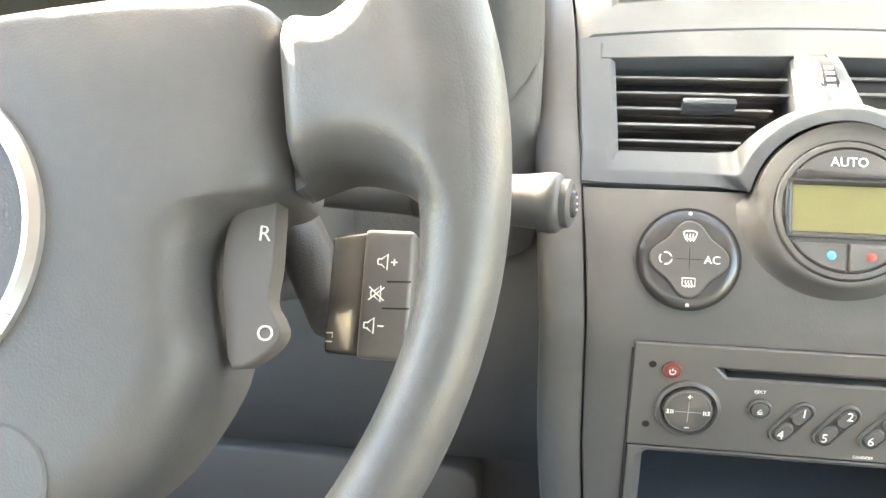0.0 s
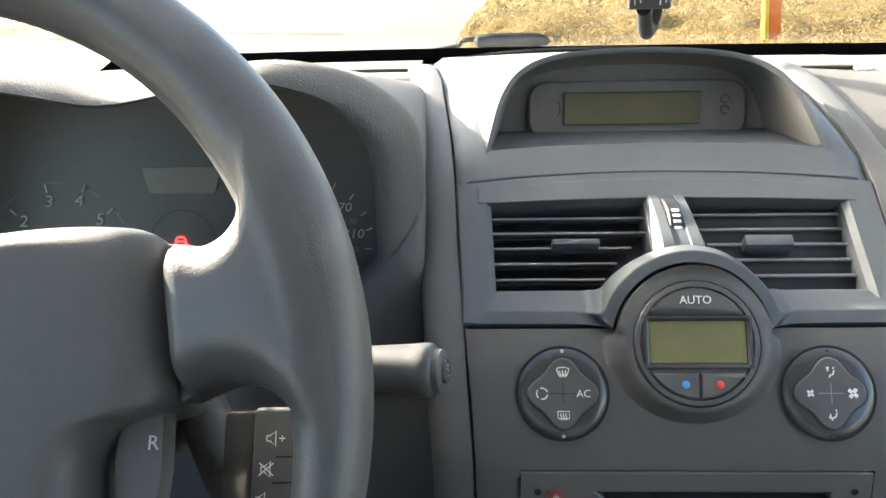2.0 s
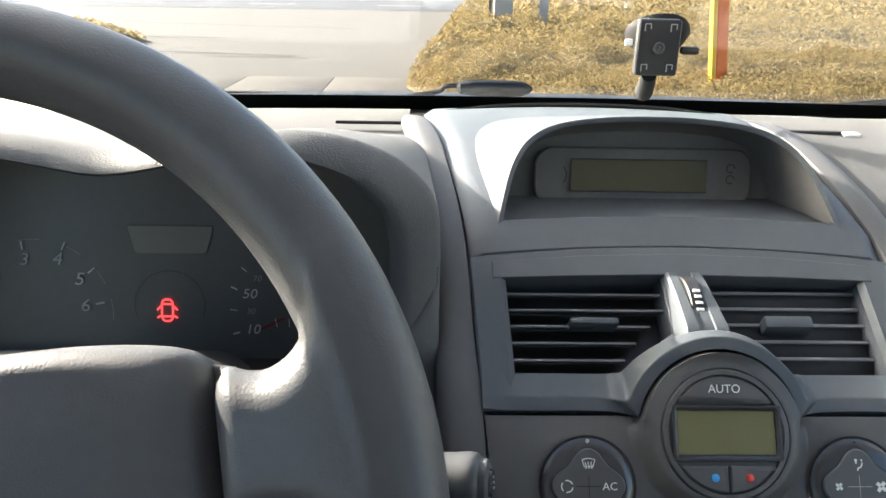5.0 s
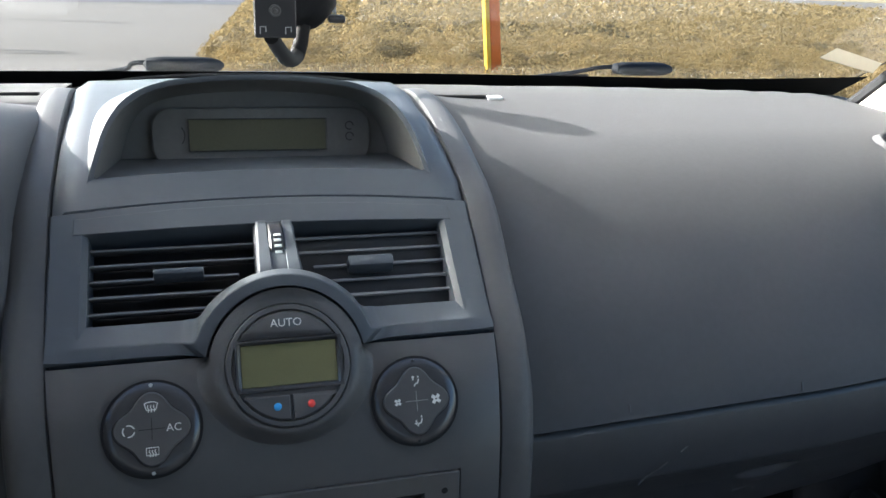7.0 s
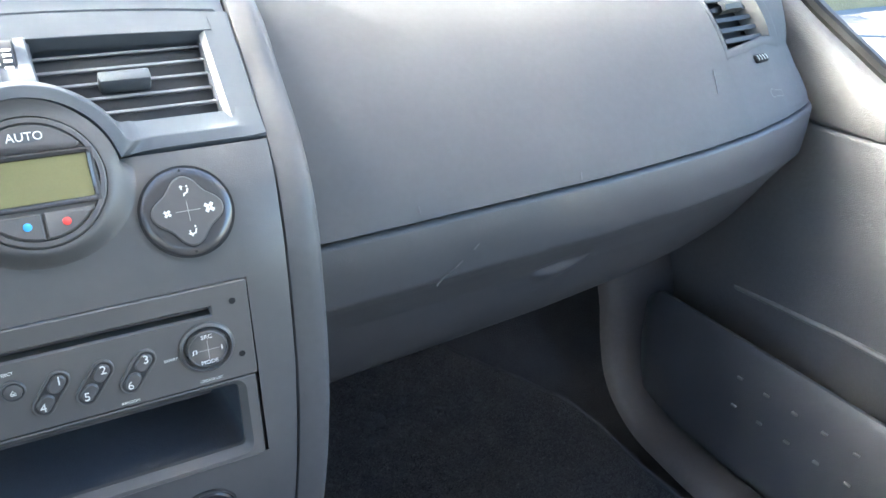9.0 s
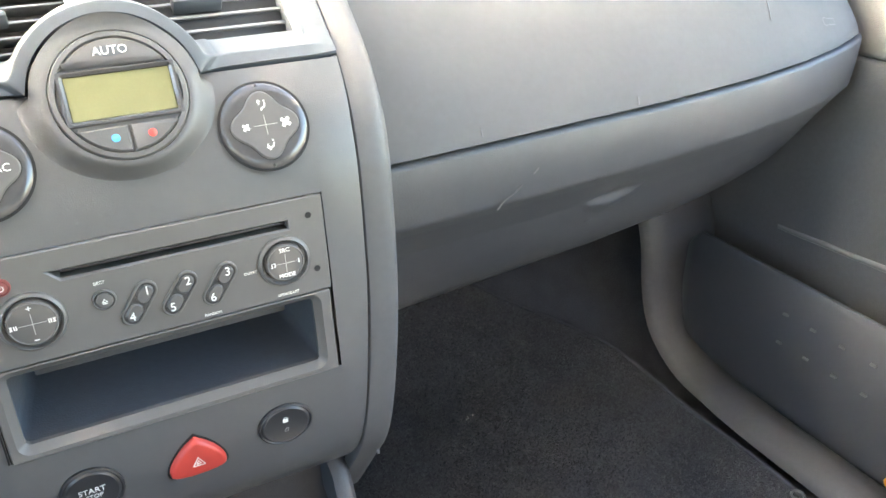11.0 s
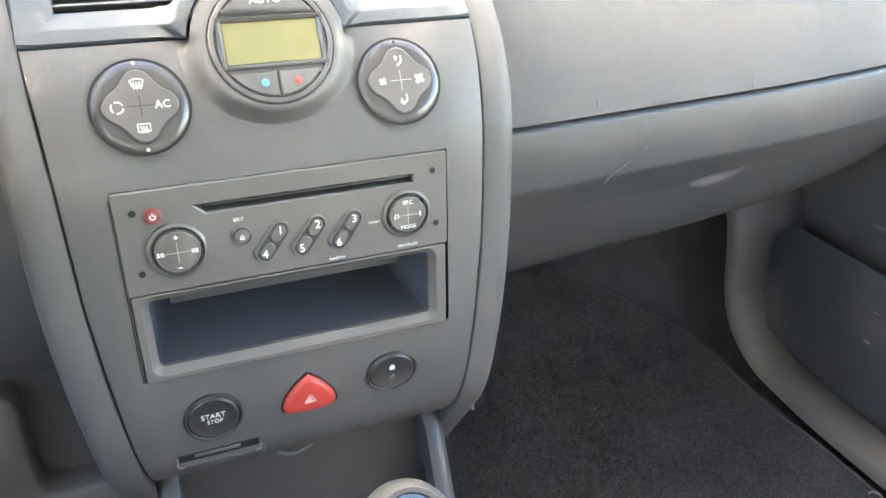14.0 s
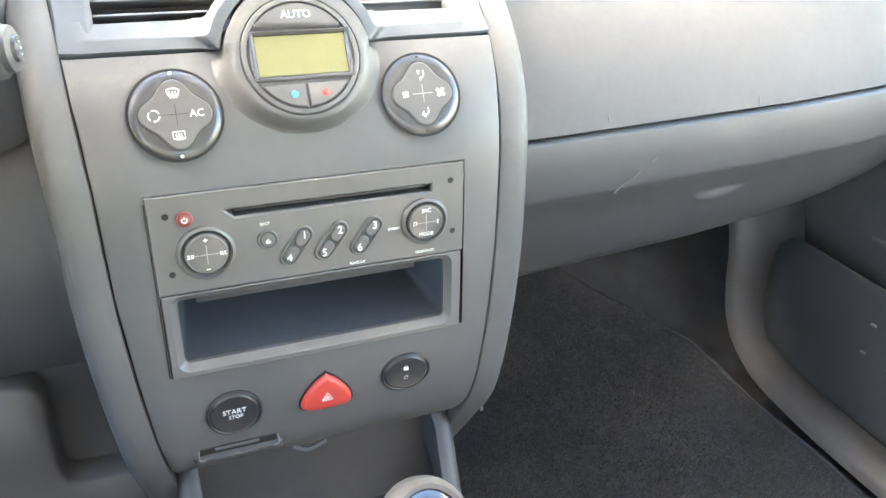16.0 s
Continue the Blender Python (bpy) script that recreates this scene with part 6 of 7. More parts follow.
mirror_out = thing("door_mirror", "pale silver outside mirror seen through the side window", "door mirror", (1.06, 0.6, 0.96))
part("housing", moved(rbox(0.22, 0.12, 0.17, 0.045, None, 5), T(1.06, 0.585, 1.045) @ pose(0, 0, 0, 0, 0, -18)), M_SILVERPAINT, mirror_out, "pale painted housing", angle=60)
part("lower_edge", moved(rbox(0.20, 0.10, 0.02, 0.008, None, 2), T(1.06, 0.585, 0.958) @ pose(0, 0, 0, 0, 0, -18)), M_RUBBER, mirror_out, "black lower edge")
part("arm", rbox(0.14, 0.05, 0.04, 0.012, T(0.965, 0.625, 0.985)), M_RUBBER, mirror_out)

# A-pillars, windscreen, roof
for s, n in ((1, 1), (-1, 2)):
    def X(x):
        return XC + s * (x - XC)
    rows, seal, edge = [], [], []
    outer = spline([(0.862, 0.612, 0.968), (0.856, 0.590, 1.0), (0.851, 0.565, 1.05), (0.838, 0.472, 1.14), (0.812, 0.262, 1.285), (0.78, 0.03, 1.40)], 6)
    for t in np.linspace(0, 1, 31):
        pi = Vector((X(0.832), 0.735, 1.004)).lerp(Vector((X(0.745), 0.17, 1.415)), t)
        q = outer[round(t * (len(outer) - 1))]
        po = Vector((X(q[0]), q[1], q[2]))
        out = Vector((-s * 0.75, -0.45, -0.25)).normalized()
        edge.append(pi - out * 0.006 + Vector((0, 0.004, 0.002)))
        rows.append([pi - out * 0.012 + Vector((0, 0.004, 0.002)), pi - out * 0.002] + [pi.lerp(po, q) + out * 0.016 * math.sin(math.pi * q) ** 0.8 for q in (0.08, 0.2, 0.4, 0.6, 0.8, 0.93)] + [po, po - out * 0.04])
        seal.append(po + Vector((s * 0.012, -0.006, 0)))
    whole("pillar_trim", loft(rows), M_PILLAR, "pale fabric-covered windscreen pillar trim", "trim", "structure", angle=60)
    whole("screen_seal", tube(edge, 0.0075, 8), M_SCUTTLE, "black rubber seal between pillar trim and windscreen", "seal", "structure")
    whole("door_seal", tube(seal, 0.0155, 10), M_SCUTTLE, "black rubber door seal along the pillar", "seal", "structure")
    whole("b_pillar", loft([[(X(0.90), -0.62, 0.86), (X(0.79), -0.66, 1.40)], [(X(0.88), -0.68, 0.86), (X(0.77), -0.70, 1.40)], [(X(0.895), -0.75, 0.98), (X(0.785), -0.76, 1.40)], [(X(0.90), -1.3, 0.9), (X(0.79), -1.3, 1.38)]]), M_PILLAR, "pale fabric-covered door pillar and rear quarter", "trim", "structure")
rows = []
for y, z in ((0.16, 1.412), (0.10, 1.425), (-0.2, 1.455), (-0.8, 1.45), (-1.3, 1.40)):
    rows.append([(XC + s * 0.64, y, z - 0.05 * s**4) for s in np.linspace(-1, 1, 11)])
whole("ceiling", loft(rows), M_LINER, "pale fabric headliner of the car roof", "ceiling", "structure", angle=70)
rows = [[(XC + s * 0.70, y - 0.05 * s * s * k, z) for s in np.linspace(-1.1, 1.1, 23)] for y, z, k in ((0.99, 1.0, 1.6), (0.757, 1.109, 1.0), (0.45, 1.285, 0.8), (0.15, 1.425, 0.6))]
bm = loft(rows)
geo = bmesh.ops.extrude_face_region(bm, geom=bm.faces[:])
bmesh.ops.translate(bm, vec=Vector((0, 0.0022, 0.0042)), verts=[v for v in geo["geom"] if isinstance(v, bmesh.types.BMVert)])
ws = whole("windscreen", bm, M_GLASS, "clear curved laminated windscreen", "window", "structure", angle=80)
ws.visible_shadow = False
# black band at the foot of the screen, scuttle, wipers
rows = []
for f, z in ((0.0, 1.004), (0.02, 1.0085), (0.5, 1.004), (1.0, 0.998), (1.7, 0.988)):
    rows.append([(XC + s * 0.72, 0.860 - 0.14 * abs(s) ** 3.0 * (1 - 0.55 * min(1.0, f)) + f * 0.125, z - 0.004 * s * s) for s in np.linspace(-1.05, 1.05, 41)])
whole("screen_trough", loft(rows), M_SCUTTLE, "matt black gap between dashboard and windscreen", "trim", "structure", angle=70)


def glass_line(c, h, off=0.004):
    """A place on the inside of the windscreen, c from the middle, at the height h."""
    s = c / 0.70
    y = 0.99 - (h - 1.0) / 0.109 * 0.233
    k = 1.6 - 0.6 * min(1, max(0, (h - 1.0) / 0.108))
    return (XC + c, y - 0.05 * s * s * k - off, h - off)


rows = []
for h in (0.996, 1.006, 1.016, 1.0255):
    rows.append([glass_line(c, h + (h - 0.996) * 0.2 * max(0.0, (abs(c) - 0.5) / 0.2) ** 2) for c in np.linspace(-0.77, 0.77, 45)])
whole("screen_band", loft(rows), M_SCUTTLE, "black printed band along the foot of the windscreen", "trim", "structure", angle=70)
rows = []
for dy, z in ((-0.005, 1.0), (0.02, 1.012), (0.10, 1.008), (0.16, 0.995), (0.22, 0.97)):
    rows.append([(XC + s * 0.75, 0.99 + dy - 0.14 * abs(s) ** 3.0, z - 0.012 * s * s) for s in np.linspace(-1.05, 1.05, 31)])
whole("scuttle", loft(rows), M_COVER, "black plastic scuttle panel below the windscreen", "trim", "structure", angle=70)
rows = []
for y, z in ((1.16, 0.985), (1.35, 0.955), (1.6, 0.90), (1.85, 0.80), (1.95, 0.6)):
    rows.append([(XC + s * 0.78, y - 0.12 * abs(s) ** 3, z - 0.06 * s * s) for s in np.linspace(-1, 1, 21)])
whole("bonnet", loft(rows), M_BODY, "grey painted car bonnet hidden below the screen", "car bonnet", "structure", angle=60)


def wiper(c0, c1, label):
    w = thing("wiper", label, "wiper", (XC + c1, 1.03, 1.01), "windscreen wipers")
    part("arm", tube(spline([(XC + c0, 1.05, 1.004), (XC + (c0 + c1) / 2 - 0.03, 1.04, 1.015), (XC + c1 - 0.1, 1.03, 1.0235), (XC + c1 - 0.03, 1.025, 1.0245)], 5), 0.003, 8), M_WIPER, w, "thin black arm")
    rows = []
    for u, h, d in ((-0.092, 0.002, 0.003), (-0.088, 0.0075, 0.010), (-0.07, 0.0095, 0.0125), (-0.03, 0.0098, 0.013), (-0.012, 0.0088, 0.0125), (-0.002, 0.0055, 0.010), (0.002, 0.002, 0.004)):
        c = Vector((XC + c1 + u, 1.022, 1.0225 - 0.004 * (u + 0.09)))
        rows.append([c + Vector((0, d * math.cos(a), h * math.copysign(abs(math.sin(a)) ** 0.6, math.sin(a)))) for a in [2 * math.pi * k / 16 for k in range(16)]])
    part("pivot_cover", loft(rows, closed=True, cap=True), M_WIPER, w, "flat grey pivot cover", angle=50)
    part("blade", tube([(XC + c0 - 0.3, 1.07, 1.004), (XC + c0, 1.055, 1.004), (XC + c1 - 0.12, 1.04, 1.010)], 0.003, 6), M_RUBBER, w)


wiper(-0.19, -0.02, "black windscreen wiper lying at the foot of the glass")
wiper(0.38, 0.605, "black windscreen wiper lying at the foot of the glass")
whole("rear_wall", join(rbox(1.48, 0.03, 0.74, 0.01, T(XC, -1.3, 0.73)), rbox(0.32, 0.03, 0.36, 0.01, T(XC - 0.58, -1.3, 1.27)), rbox(0.32, 0.03, 0.36, 0.01, T(XC + 0.58, -1.3, 1.27)), rbox(0.86, 0.03, 0.14, 0.01, T(XC, -1.3, 1.39))), M_SEAT, "plain rear end of the cabin with its window opening", "wall", "structure")


def seat(x):
    # front car seat, out of view, added to help enclose the cabin
    t = thing("front_car_seat", "dark cloth front car seat behind the controls", "car seat", (x, -0.3, 0.36), "front seats")
    part("cushion", rbox(0.50, 0.50, 0.16, 0.05, T(x, -0.36, 0.50), 4), M_SEAT, t)
    part("backrest", moved(rbox(0.50, 0.14, 0.62, 0.05, None, 4), T(x, -0.68, 0.86) @ pose(0, 0, 0, -16)), M_SEAT, t)
    part("headrest", moved(rbox(0.26, 0.09, 0.17, 0.04, None, 4), T(x, -0.79, 1.26) @ pose(0, 0, 0, -10)), M_SEAT, t)


seat(XC + 0.37)
seat(XC - 0.37)

# ---- phone mount, hanging card, stickers ----
PM = frame_at((XC + 0.0165, 0.622, 1.1005), (0, -0.05, 1)) @ pose(0, 0, 0, 0, 0, 0)
mount = thing("phone_mount", "black phone mount with suction cup on the windscreen", "phone mount", tuple(PM.translation))
pl = part("plate", moved(plate(rrect(0.0315, 0.0405, 0.002, 4), (), 0.007, 0.001), PM), M_BLACK, mount, "black square plate with catches")
for sx in (-1, 1):
    for sy in (-1, 1):
        part("catch", moved(strokes([[(-0.002, -0.0026), (-0.002, 0.0026), (0.0022, 0.0026), (0.0022, -0.001)]], 0.0009), PM @ T(0.0095 * sx, 0.0145 * sy, 0.0002)), M_PRINT2, pl)
part("centre_boss", moved(lathe([(0.0045, 0.0), (0.0045, 0.0012), (0.0034, 0.0014), (0.003, 0.0004), (0.0015, 0.0004), (0.0012, 0.0012), (0.0, 0.0012)], 28), PM), M_KNOB2, pl)
CUP = Vector((0.217, 0.752, 1.094))
glass_out = Vector((0, 0.45, 0.893))
cupm = look(tuple(CUP), tuple(CUP - glass_out))
part("suction_cup", moved(lathe([(0.0, -0.012), (0.011, -0.011), (0.017, -0.006), (0.0245, 0.003), (0.0285, 0.009), (0.0285, 0.013), (0.026, 0.020), (0.0, 0.021)], 40), cupm), M_RUBBER, mount, "dark suction cup")
part("cup_arm", tube(spline([tuple(CUP), (0.211, 0.748, 1.068), (0.205, 0.740, 1.0555), (0.192, 0.69, 1.060), tuple(PM @ Vector((-0.003, -0.02, -0.006)))], 6), [0.0058 + 0.0014 * math.sin(math.pi * k / 24) for k in range(25)], 14), M_RUBBER, mount, "bent black arm")
part("lever", rbox(0.016, 0.010, 0.007, 0.0025, T(0.2440, 0.745, 1.090)), M_BLACK, mount)
part("cup_tab", rbox(0.007, 0.003, 0.006, 0.0012, T(0.1895, 0.747, 1.096)), M_PRINT, mount, "pale pull tab")
FR = look((0.189, 0.282, 1.1285), (0.189 + 0.10, 1.2, 1.13)) @ pose(0, 0, 0, 0, 0, -4) @ Matrix.Diagonal((0.69, 0.69, 0.69, 1))
fresh = thing("air_freshener", "black hanging air freshener card with white edge and lettering", "air freshener", tuple(FR.translation))
out = [(-0.0245, -0.0155), (0.0228, -0.0135), (0.0245, -0.0118), (0.0245, 0.0135), (0.0185, 0.013), (0.0155, 0.0175), (0.013, 0.03), (0.012, 0.06), (-0.012, 0.06), (-0.0125, 0.026), (-0.0145, 0.0165), (-0.0185, 0.0115), (-0.0235, 0.0105)]
part("card", moved(plate(out, (), 0.003, 0.0006), FR), M_BLACK, fresh, "black printed card")
part("edge", moved(plate([(x * 1.01 - 0.0012, y * 1.01) for x, y in out], (), 0.003, 0.0006), FR @ T(0, 0, -0.003)), M_PRINT, fresh, "white cut edge")
part("lettering", lettering("B", 0.0108, FR @ pose(-0.0132, -0.0032, 0.0002, 0, 0, 5), sx=0.72), M_PRINT, fresh)
part("lettering", lettering("LACK", 0.0079, FR @ pose(-0.0052, -0.0031, 0.0002, 0, 0, 5), sx=0.66), M_PRINT, fresh)
part("lettering", lettering("P", 0.0108, FR @ pose(0.0048, -0.0014, 0.0002, 0, 0, 5), sx=0.72), M_PRINT, fresh)
part("lettering", lettering("INE", 0.0079, FR @ pose(0.0108, -0.0016, 0.0002, 0, 0, 5), sx=0.66), M_PRINT, fresh)
part("round_mark", moved(strokes([arc(0, 0.0235, 0.0034, 0, 360, 20)], 0.0005), FR @ T(0.001, 0, 0.0002)), M_PRINT, fresh)
part("cord", tube([tuple(FR @ Vector((0, 0.06, 0))), (0.19, 0.31, 1.30)], 0.0007, 6), M_PRINT, fresh)
slip = [Vector(p) for p in ((0.748, 0.702, 1.065), (0.814, 0.695, 1.05), (0.828, 0.70, 1.06), (0.773, 0.708, 1.0745))]
slip_n = (slip[1] - slip[0]).cross(slip[3] - slip[0]).normalized() * 0.0006
whole("paper_slip", loft([[p + slip_n * k for p in slip] for k in (-1, 1)], closed=True, cap=True), M_PAPER, "cream paper slip tucked behind the windscreen edge", "paper")
sticker = thing("sticker_card", "white printed card lying at the foot of the windscreen", "card", (-0.36, 0.86, 1.02))
SK = T(-0.40, 0.83, 1.0215) @ pose(0, 0, 0, 7, 0, 6)
part("card", moved(rbox(0.13, 0.075, 0.001, 0.0003, None, 1), SK), M_PAPER, sticker, "white card")
for k, w in enumerate((0.09, 0.10, 0.06)):
    part("print_bar", moved(rbox(w, 0.005, 0.0003, 0, T(-0.05 + w / 2, 0.022 - 0.018 * k, 0.0008)), SK), M_PRINT2, sticker)
mirror = thing("rear_mirror", "black interior mirror on the windscreen", "mirror", (XC, 0.32, 1.33))
part("housing", moved(rbox(0.24, 0.03, 0.065, 0.014, None, 3), T(XC + 0.02, 0.32, 1.335) @ pose(0, 0, 0, 12, 0, 12)), M_BLACK, mirror)
part("mirror_glass", moved(rbox(0.225, 0.002, 0.052, 0.0005, None, 1), T(XC + 0.0165, 0.3035, 1.331) @ pose(0, 0, 0, 12, 0, 12)), M_CHROME, mirror)
part("stem", tube([(XC, 0.335, 1.34), (XC, 0.36, 1.36), (XC, 0.33, 1.395)], 0.007, 8), M_BLACK, mirror)

# ---- outside ----


M_ASPH = mat("pale_asphalt", (0.19, 0.174, 0.151), 0.9, grain=0.7, gscale=90, var=0.14, vscale=0.9)
# cooler, darker asphalt: the road's shade is painted, nothing casts it
M_ROAD = mat("road_asphalt_shaded", (0.125, 0.13, 0.14), 0.85, grain=0.7, gscale=90, var=0.1, vscale=0.5)
M_SLABM = mat("concrete_slab", (0.19, 0.17, 0.146), 0.9, grain=0.5, gscale=120, var=0.12, vscale=2.5)
M_SOIL = mat("dry_soil", (0.23, 0.18, 0.09), 0.95, grain=0.8, gscale=40, var=0.3, vscale=4)
M_TAR = mat("tar_seam", (0.1, 0.093, 0.085), 0.85, var=0.2, vscale=3)
M_POLE = mat("orange_paint", (0.85, 0.2, 0.03), 0.45, var=0.08)
M_YELL = mat("yellow_paint", (0.9, 0.55, 0.05), 0.45, var=0.08)
M_POST = mat("grey_post_paint", (0.42, 0.42, 0.42), 0.5, var=0.1)


def leaf_mat(name, lo, hi):
    m = bpy.data.materials.new(name)
    m.use_nodes = True
    nt = m.node_tree
    b = nt.nodes["Principled BSDF"]
    b.inputs["Roughness"].default_value = 0.8
    b.inputs["Specular IOR Level"].default_value = 0.2
    geo = nt.nodes.new("ShaderNodeNewGeometry")
    tc = nt.nodes.new("ShaderNodeTexCoord")
    no = nt.nodes.new("ShaderNodeTexNoise")
    no.inputs["Scale"].default_value = 5.5
    no.inputs["Detail"].default_value = 3
    nt.links.new(tc.outputs["Object"], no.inputs["Vector"])
    add = nt.nodes.new("ShaderNodeMath")
    add.inputs[1].default_value = 0.2
    add.operation = "MULTIPLY_ADD"
    nt.links.new(geo.outputs["Random Per Island"], add.inputs[0])
    sc = nt.nodes.new("ShaderNodeMath")
    sc.operation = "MULTIPLY"
    sc.inputs[1].default_value = 0.75
    nt.links.new(no.outputs[0], sc.inputs[0])
    nt.links.new(sc.outputs[0], add.inputs[2])
    ramp = nt.nodes.new("ShaderNodeValToRGB")
    ramp.color_ramp.elements[0].color = (*lo, 1)
    ramp.color_ramp.elements[1].color = (*hi, 1)
    ramp.color_ramp.elements[0].position, ramp.color_ramp.elements[1].position = 0.15, 0.85
    nt.links.new(add.outputs[0], ramp.inputs[0])
    nt.links.new(ramp.outputs[0], b.inputs["Base Color"])
    tr = nt.nodes.new("ShaderNodeBsdfTranslucent")
    mix = nt.nodes.new("ShaderNodeMixShader")
    mix.inputs[0].default_value = 0.5
    nt.links.new(ramp.outputs[0], tr.inputs[0])
    nt.links.new(b.outputs[0], mix.inputs[1])
    nt.links.new(tr.outputs[0], mix.inputs[2])
    nt.links.new(mix.outputs[0], nt.nodes["Material Output"].inputs[0])
    return m


M_LEAF = leaf_mat("dry_leaves", (0.18, 0.139, 0.063), (0.60, 0.458, 0.222))

g = bmesh.new()
bmesh.ops.create_grid(g, x_segments=2, y_segments=2, size=900)
whole("ground", g, M_ASPH, "sunlit pale paved forecourt reaching the horizon", "ground", "structure")
rb = bmesh.new()
vs = [rb.verts.new(p) for p in ((-60, 24.5, 0.012), (60, 44, 0.012), (60, 62, 0.012), (-60, 40, 0.012))]
rb.faces.new(vs)
whole("road", rb, M_ROAD, "grey asphalt road beyond the forecourt, its shade put into the colour", "road", "structure")
mk = bmesh.new()
for k in range(7):
    x = -26 + 6.0 * k
    y = 30.5 + (x + 60) * 0.162
    q = [mk.verts.new(p) for p in ((x, y, 0.02), (x + 2.2, y + 0.36, 0.02), (x + 2.2, y + 0.62, 0.02), (x, y + 0.26, 0.02))]
    mk.faces.new(q)
whole("road_marking", mk, M_PRINT, "worn white dashed road line", "road marking", "structure")
tar = bmesh.new()
for pts, w in (([(-4.6, 13.0), (-3.6, 12.95), (-2.7, 12.75), (-1.9, 12.6)], 0.11), ([(-3.3, 12.4), (-2.4, 12.35), (-1.7, 12.3)], 0.05), ([(-8.5, 21.6), (-6.5, 21.2), (-4.0, 20.5), (-1.6, 20.1)], 0.12), ([(-6.2, 16.4), (-4.9, 16.1), (-3.8, 16.2)], 0.09)):
    ribs = [(tar.verts.new((x, y - w * (0.4 + 0.6 * (i % 2)), 0.004)), tar.verts.new((x, y + w, 0.004))) for i, (x, y) in enumerate(pts)]
    for (a, b), (c, d) in zip(ribs, ribs[1:]):
        tar.faces.new((a, b, d, c))
whole("tar_seam", tar, M_TAR, "dark tar seams across the pale forecourt", "road seam", "structure")
paving = tagged(new("paving_row"), "row of weathered concrete paving slabs", "paving", "", "structure")
slab = bmesh.new()
slab = rbox(1.042, 1.36, 0.06, 0.006)
sl_ob = mesh_object("slab", slab, M_SLABM)
sl_mesh = sl_ob.data
bpy.data.objects.remove(sl_ob)
for k in range(14):
    ob = new("slab", sl_mesh)
    ob.parent = paving
    ob.location = (XC - 0.66 - 1.05 * k, 9.2 - 0.02 * k + random.uniform(-0.01, 0.01), -0.022 + random.uniform(-0.003, 0.003))
    ob.rotation_euler = (0, 0, random.uniform(-0.01, 0.01))


def hedge_height(x, y):
    n = noise.noise(Vector((x * 0.55, y * 0.55, 3.1))) * 0.10 + noise.noise(Vector((x * 1.9, y * 1.9, 7.7))) * 0.12 + noise.noise(Vector((x * 4.2, y * 4.2, 1.7))) * 0.10
    n += 0.08 * noise.noise(Vector((x * 8.1, y * 8.1, 5.5)))
    return 0.45 + n + 0.016 * max(0.0, y - 6)


def hedge_left(y):
    return XC - 0.2 + 0.085 * (y - 9) + 0.1 * math.sin(1.7 * y) if y > 9 else XC - 0.2 + 0.05 * (9 - y) + 0.1 * math.sin(2.6 * y)


hedge = thing("hedge", "low dry golden-brown clipped hedge beside the forecourt", "hedge", (4, 10, 0), kind="stuff")
rows = []
ys = list(np.linspace(4.6, 16, 58)) + list(np.linspace(16.6, 46, 40))
for y in ys:
    row = []
    for i in range(70):
        u = i / 69
        x = hedge_left(y) + 26 * u**1.7
        edge = min(1.0, (x - hedge_left(y)) / 0.35, (y - 4.6) / 0.35)
        h = hedge_height(x, y) * max(0.0, edge) ** 0.5
        row.append((x, y, h - 0.05))
    rows.append(row)
part("undergrowth", loft(rows), M_SOIL, hedge, "shaded brown twigs", angle=180)


def leaves(count, y0, y1, size, spread, xmax):
    rng = np.random.default_rng(int(count + y0 * 10))
    verts = np.zeros((count, 4, 3), np.float32)
    for i in range(count):
        y = y0 + (y1 - y0) * rng.random()
        xl = hedge_left(y)
        x = xl + (min(xmax, 0.2 + y * 1.15) - xl) * rng.random()
        if rng.random() < 0.06:
            x = xl + 0.3 * rng.random()
        edge = min(1.0, (x - xl) / 0.35)
        z = hedge_height(x, y) * max(0.0, edge) ** 0.5 + spread * (rng.random() - 0.65)
        s = size * (0.6 + 0.8 * rng.random())
        a, b, c = rng.random() * 6.283, rng.normal(0, 1.1), rng.normal(0, 1.1)
        d = np.array([math.cos(a), math.sin(a), math.sin(b) * 0.9])
        e = np.array([-math.sin(a), math.cos(a), math.sin(c) * 0.9])
        p = np.array([x, y, max(0.02, z)])
        verts[i] = p - d * s * 0.5, p - e * s * 0.27, p + d * s * 0.5, p + e * s * 0.27
    me = bpy.data.meshes.new("leaves")
    me.vertices.add(count * 4)
    me.vertices.foreach_set("co", verts.ravel())
    me.loops.add(count * 4)
    me.loops.foreach_set("vertex_index", np.arange(count * 4, dtype=np.int32))
    me.polygons.add(count)
    me.polygons.foreach_set("loop_start", np.arange(0, count * 4, 4, dtype=np.int32))
    me.polygons.foreach_set("loop_total", np.full(count, 4, np.int32))
    me.update()
    me.validate()
    me.materials.append(M_LEAF)
    ob = new("leaves", me)
    ob.parent = hedge
    ob.matrix_parent_inverse = Matrix.Translation(-Vector(hedge.location))
    ob["kind"] = "stuff"
    return ob


leaves(420000, 4.7, 9.0, 0.018, 0.15, 11)
leaves(170000, 9.0, 16.0, 0.038, 0.18, 17)
leaves(60000, 16.0, 40.0, 0.11, 0.24, 26)

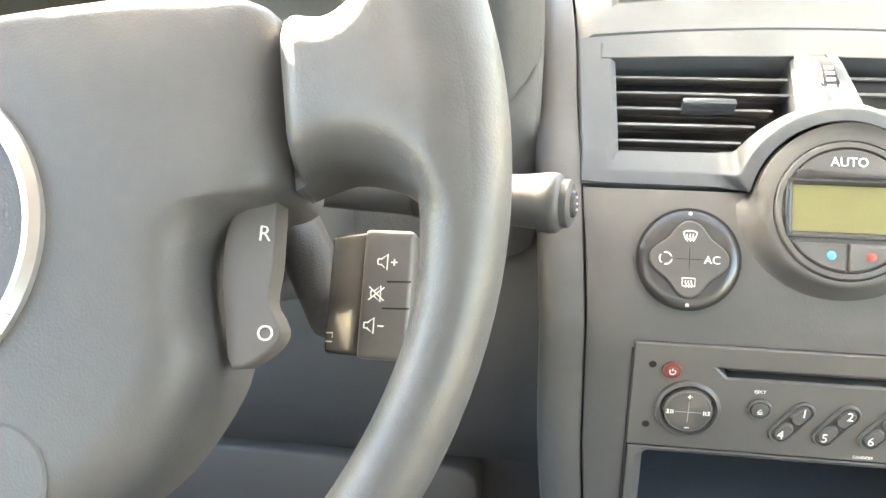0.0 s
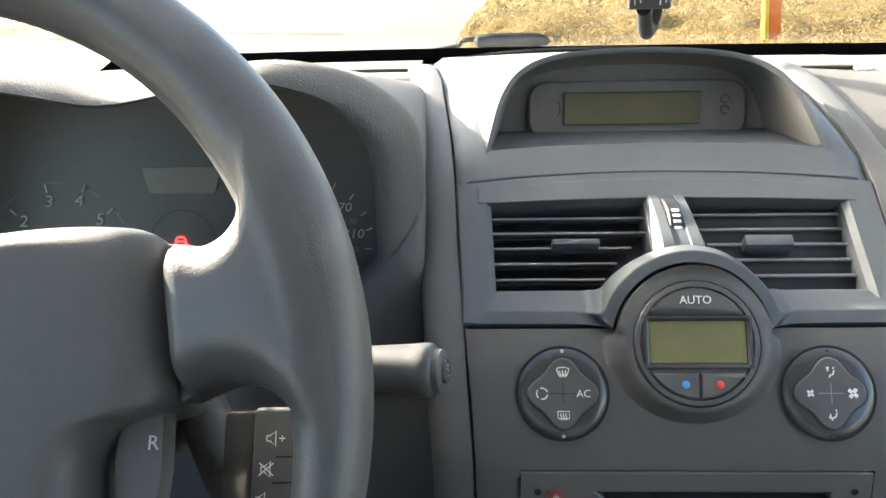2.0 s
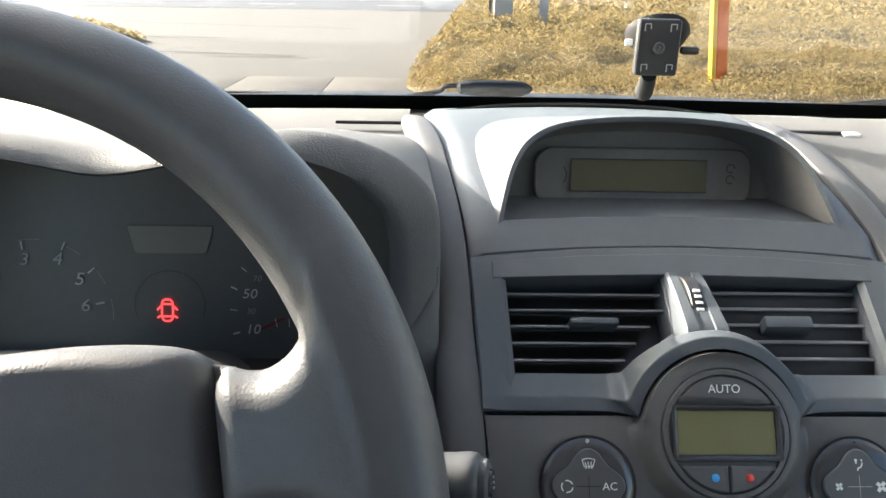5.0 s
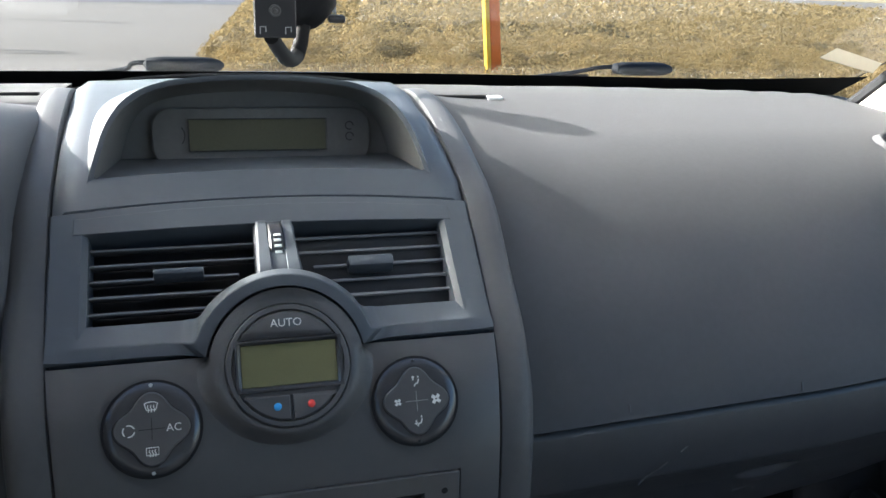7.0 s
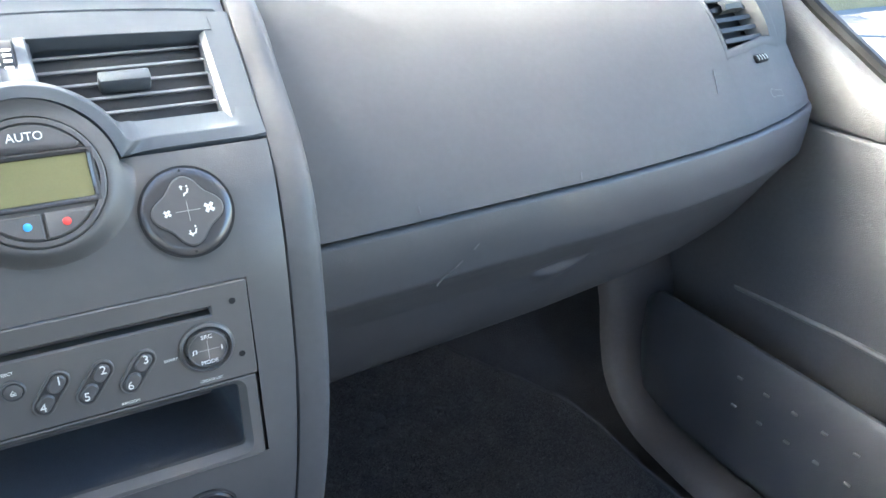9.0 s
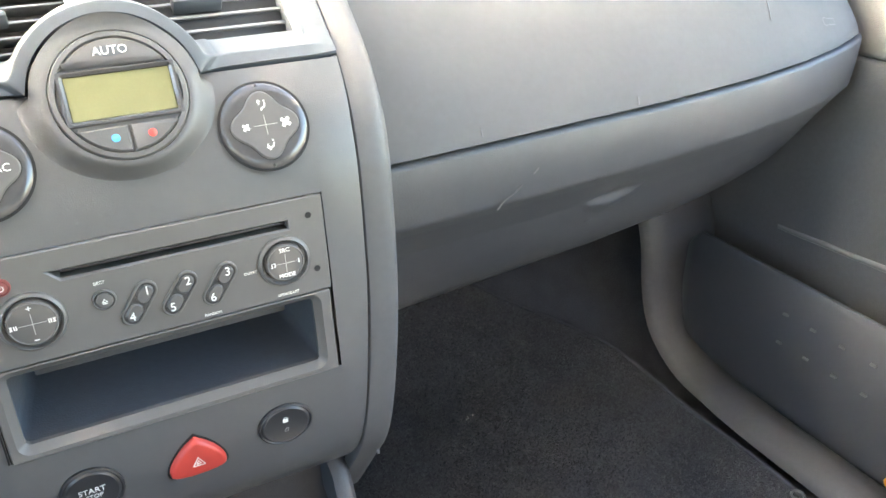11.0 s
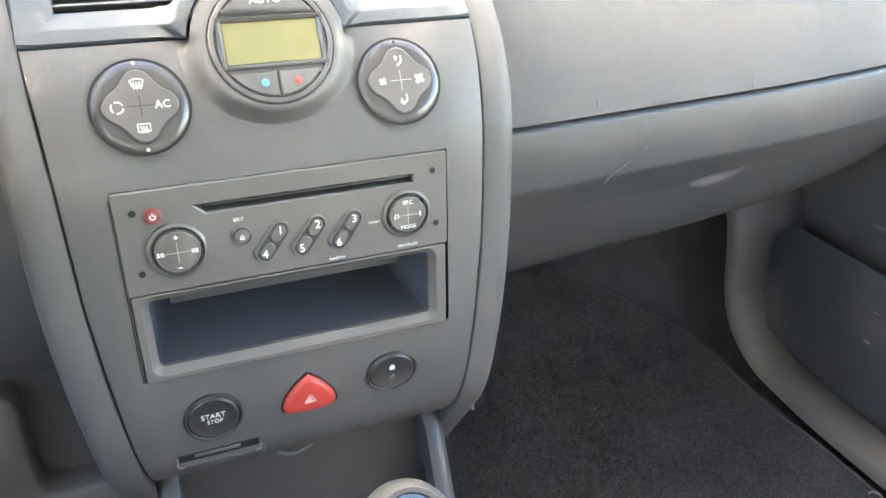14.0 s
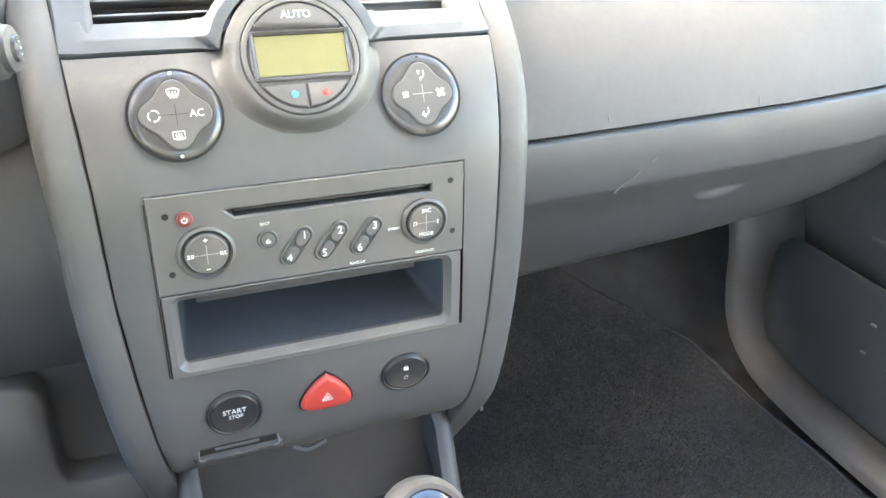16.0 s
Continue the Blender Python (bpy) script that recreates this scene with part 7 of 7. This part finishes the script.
# a strip of the same planting at the far side of the forecourt
strip = thing("hedge", "low dry hedge strip at the far edge of the forecourt", "hedge", (-7.5, 13.5, 0), kind="stuff")
rows = []
for u in np.linspace(-1, 1, 17):
    rows.append([(-8.2 + 3.2 * v + 0.15 * math.sin(9 * u), 13.8 + 1.3 * u, 0.36 * (1 - u**4) * (1 - v**6) + 0.07 * noise.noise(Vector((v * 6, u * 4, 2.2)))) for v in np.linspace(-1, 1, 41)])
part("undergrowth", loft(rows), M_SOIL, strip, "shaded brown twigs", angle=180)
rng = np.random.default_rng(5)
tufts = bmesh.new()
for k in range(5000):
    u, v = rng.uniform(-1, 1), rng.uniform(-1, 1)
    p = Vector((-8.2 + 3.2 * v, 13.8 + 1.3 * u, 0.36 * (1 - u**4) * (1 - v**6) + 0.05 + 0.1 * rng.random()))
    d = Vector((rng.normal(), rng.normal(), rng.normal())).normalized() * 0.06
    e = d.cross(Vector((rng.normal(), rng.normal(), rng.normal()))).normalized() * 0.03
    tufts.faces.new([tufts.verts.new(q) for q in (p - d, p - e, p + d, p + e)])
part("leaves", tufts, M_LEAF, strip, angle=180, normals=False)

pole = thing("marker_pole", "orange and yellow painted marker pole standing in the hedge", "pole", (XC + 2.2, 6.18, 0))
lean = pose(XC + 2.2, 6.18, 0, 0, -5.5, 0)
part("pole", moved(rbox(0.085, 0.085, 2.4, 0.01, T(0.02, 0, 1.2)), lean), M_POLE, pole, "orange painted face")
part("yellow_strip", moved(rbox(0.036, 0.08, 2.4, 0.006, T(-0.042, 0.0, 1.2)), lean), M_YELL, pole, "yellow painted face")
for x, y, w, lab in ((XC + 1.19, 13.3, 0.30, "pale grey square post behind the hedge"), (XC + 1.79, 12.9, 0.14, "slim grey metal post behind the hedge")):
    post = thing("post", lab, "post", (x, y, 0), "roadside posts")
    part("shaft", rbox(w, w * 0.8, 3.0, 0.02, T(x, y, 1.5)), M_POST, post)
    part("foot", rbox(w * 1.3, w * 1.1, 0.08, 0.02, T(x, y, 0.04)), M_POST, post)
ps = thing("post", "slim dark post beside the pale one", "post", (XC + 1.0, 13.4, 0), "roadside posts")
part("shaft", rbox(0.05, 0.05, 3.0, 0.01, T(XC + 0.99, 13.4, 1.5)), M_LOW, ps)
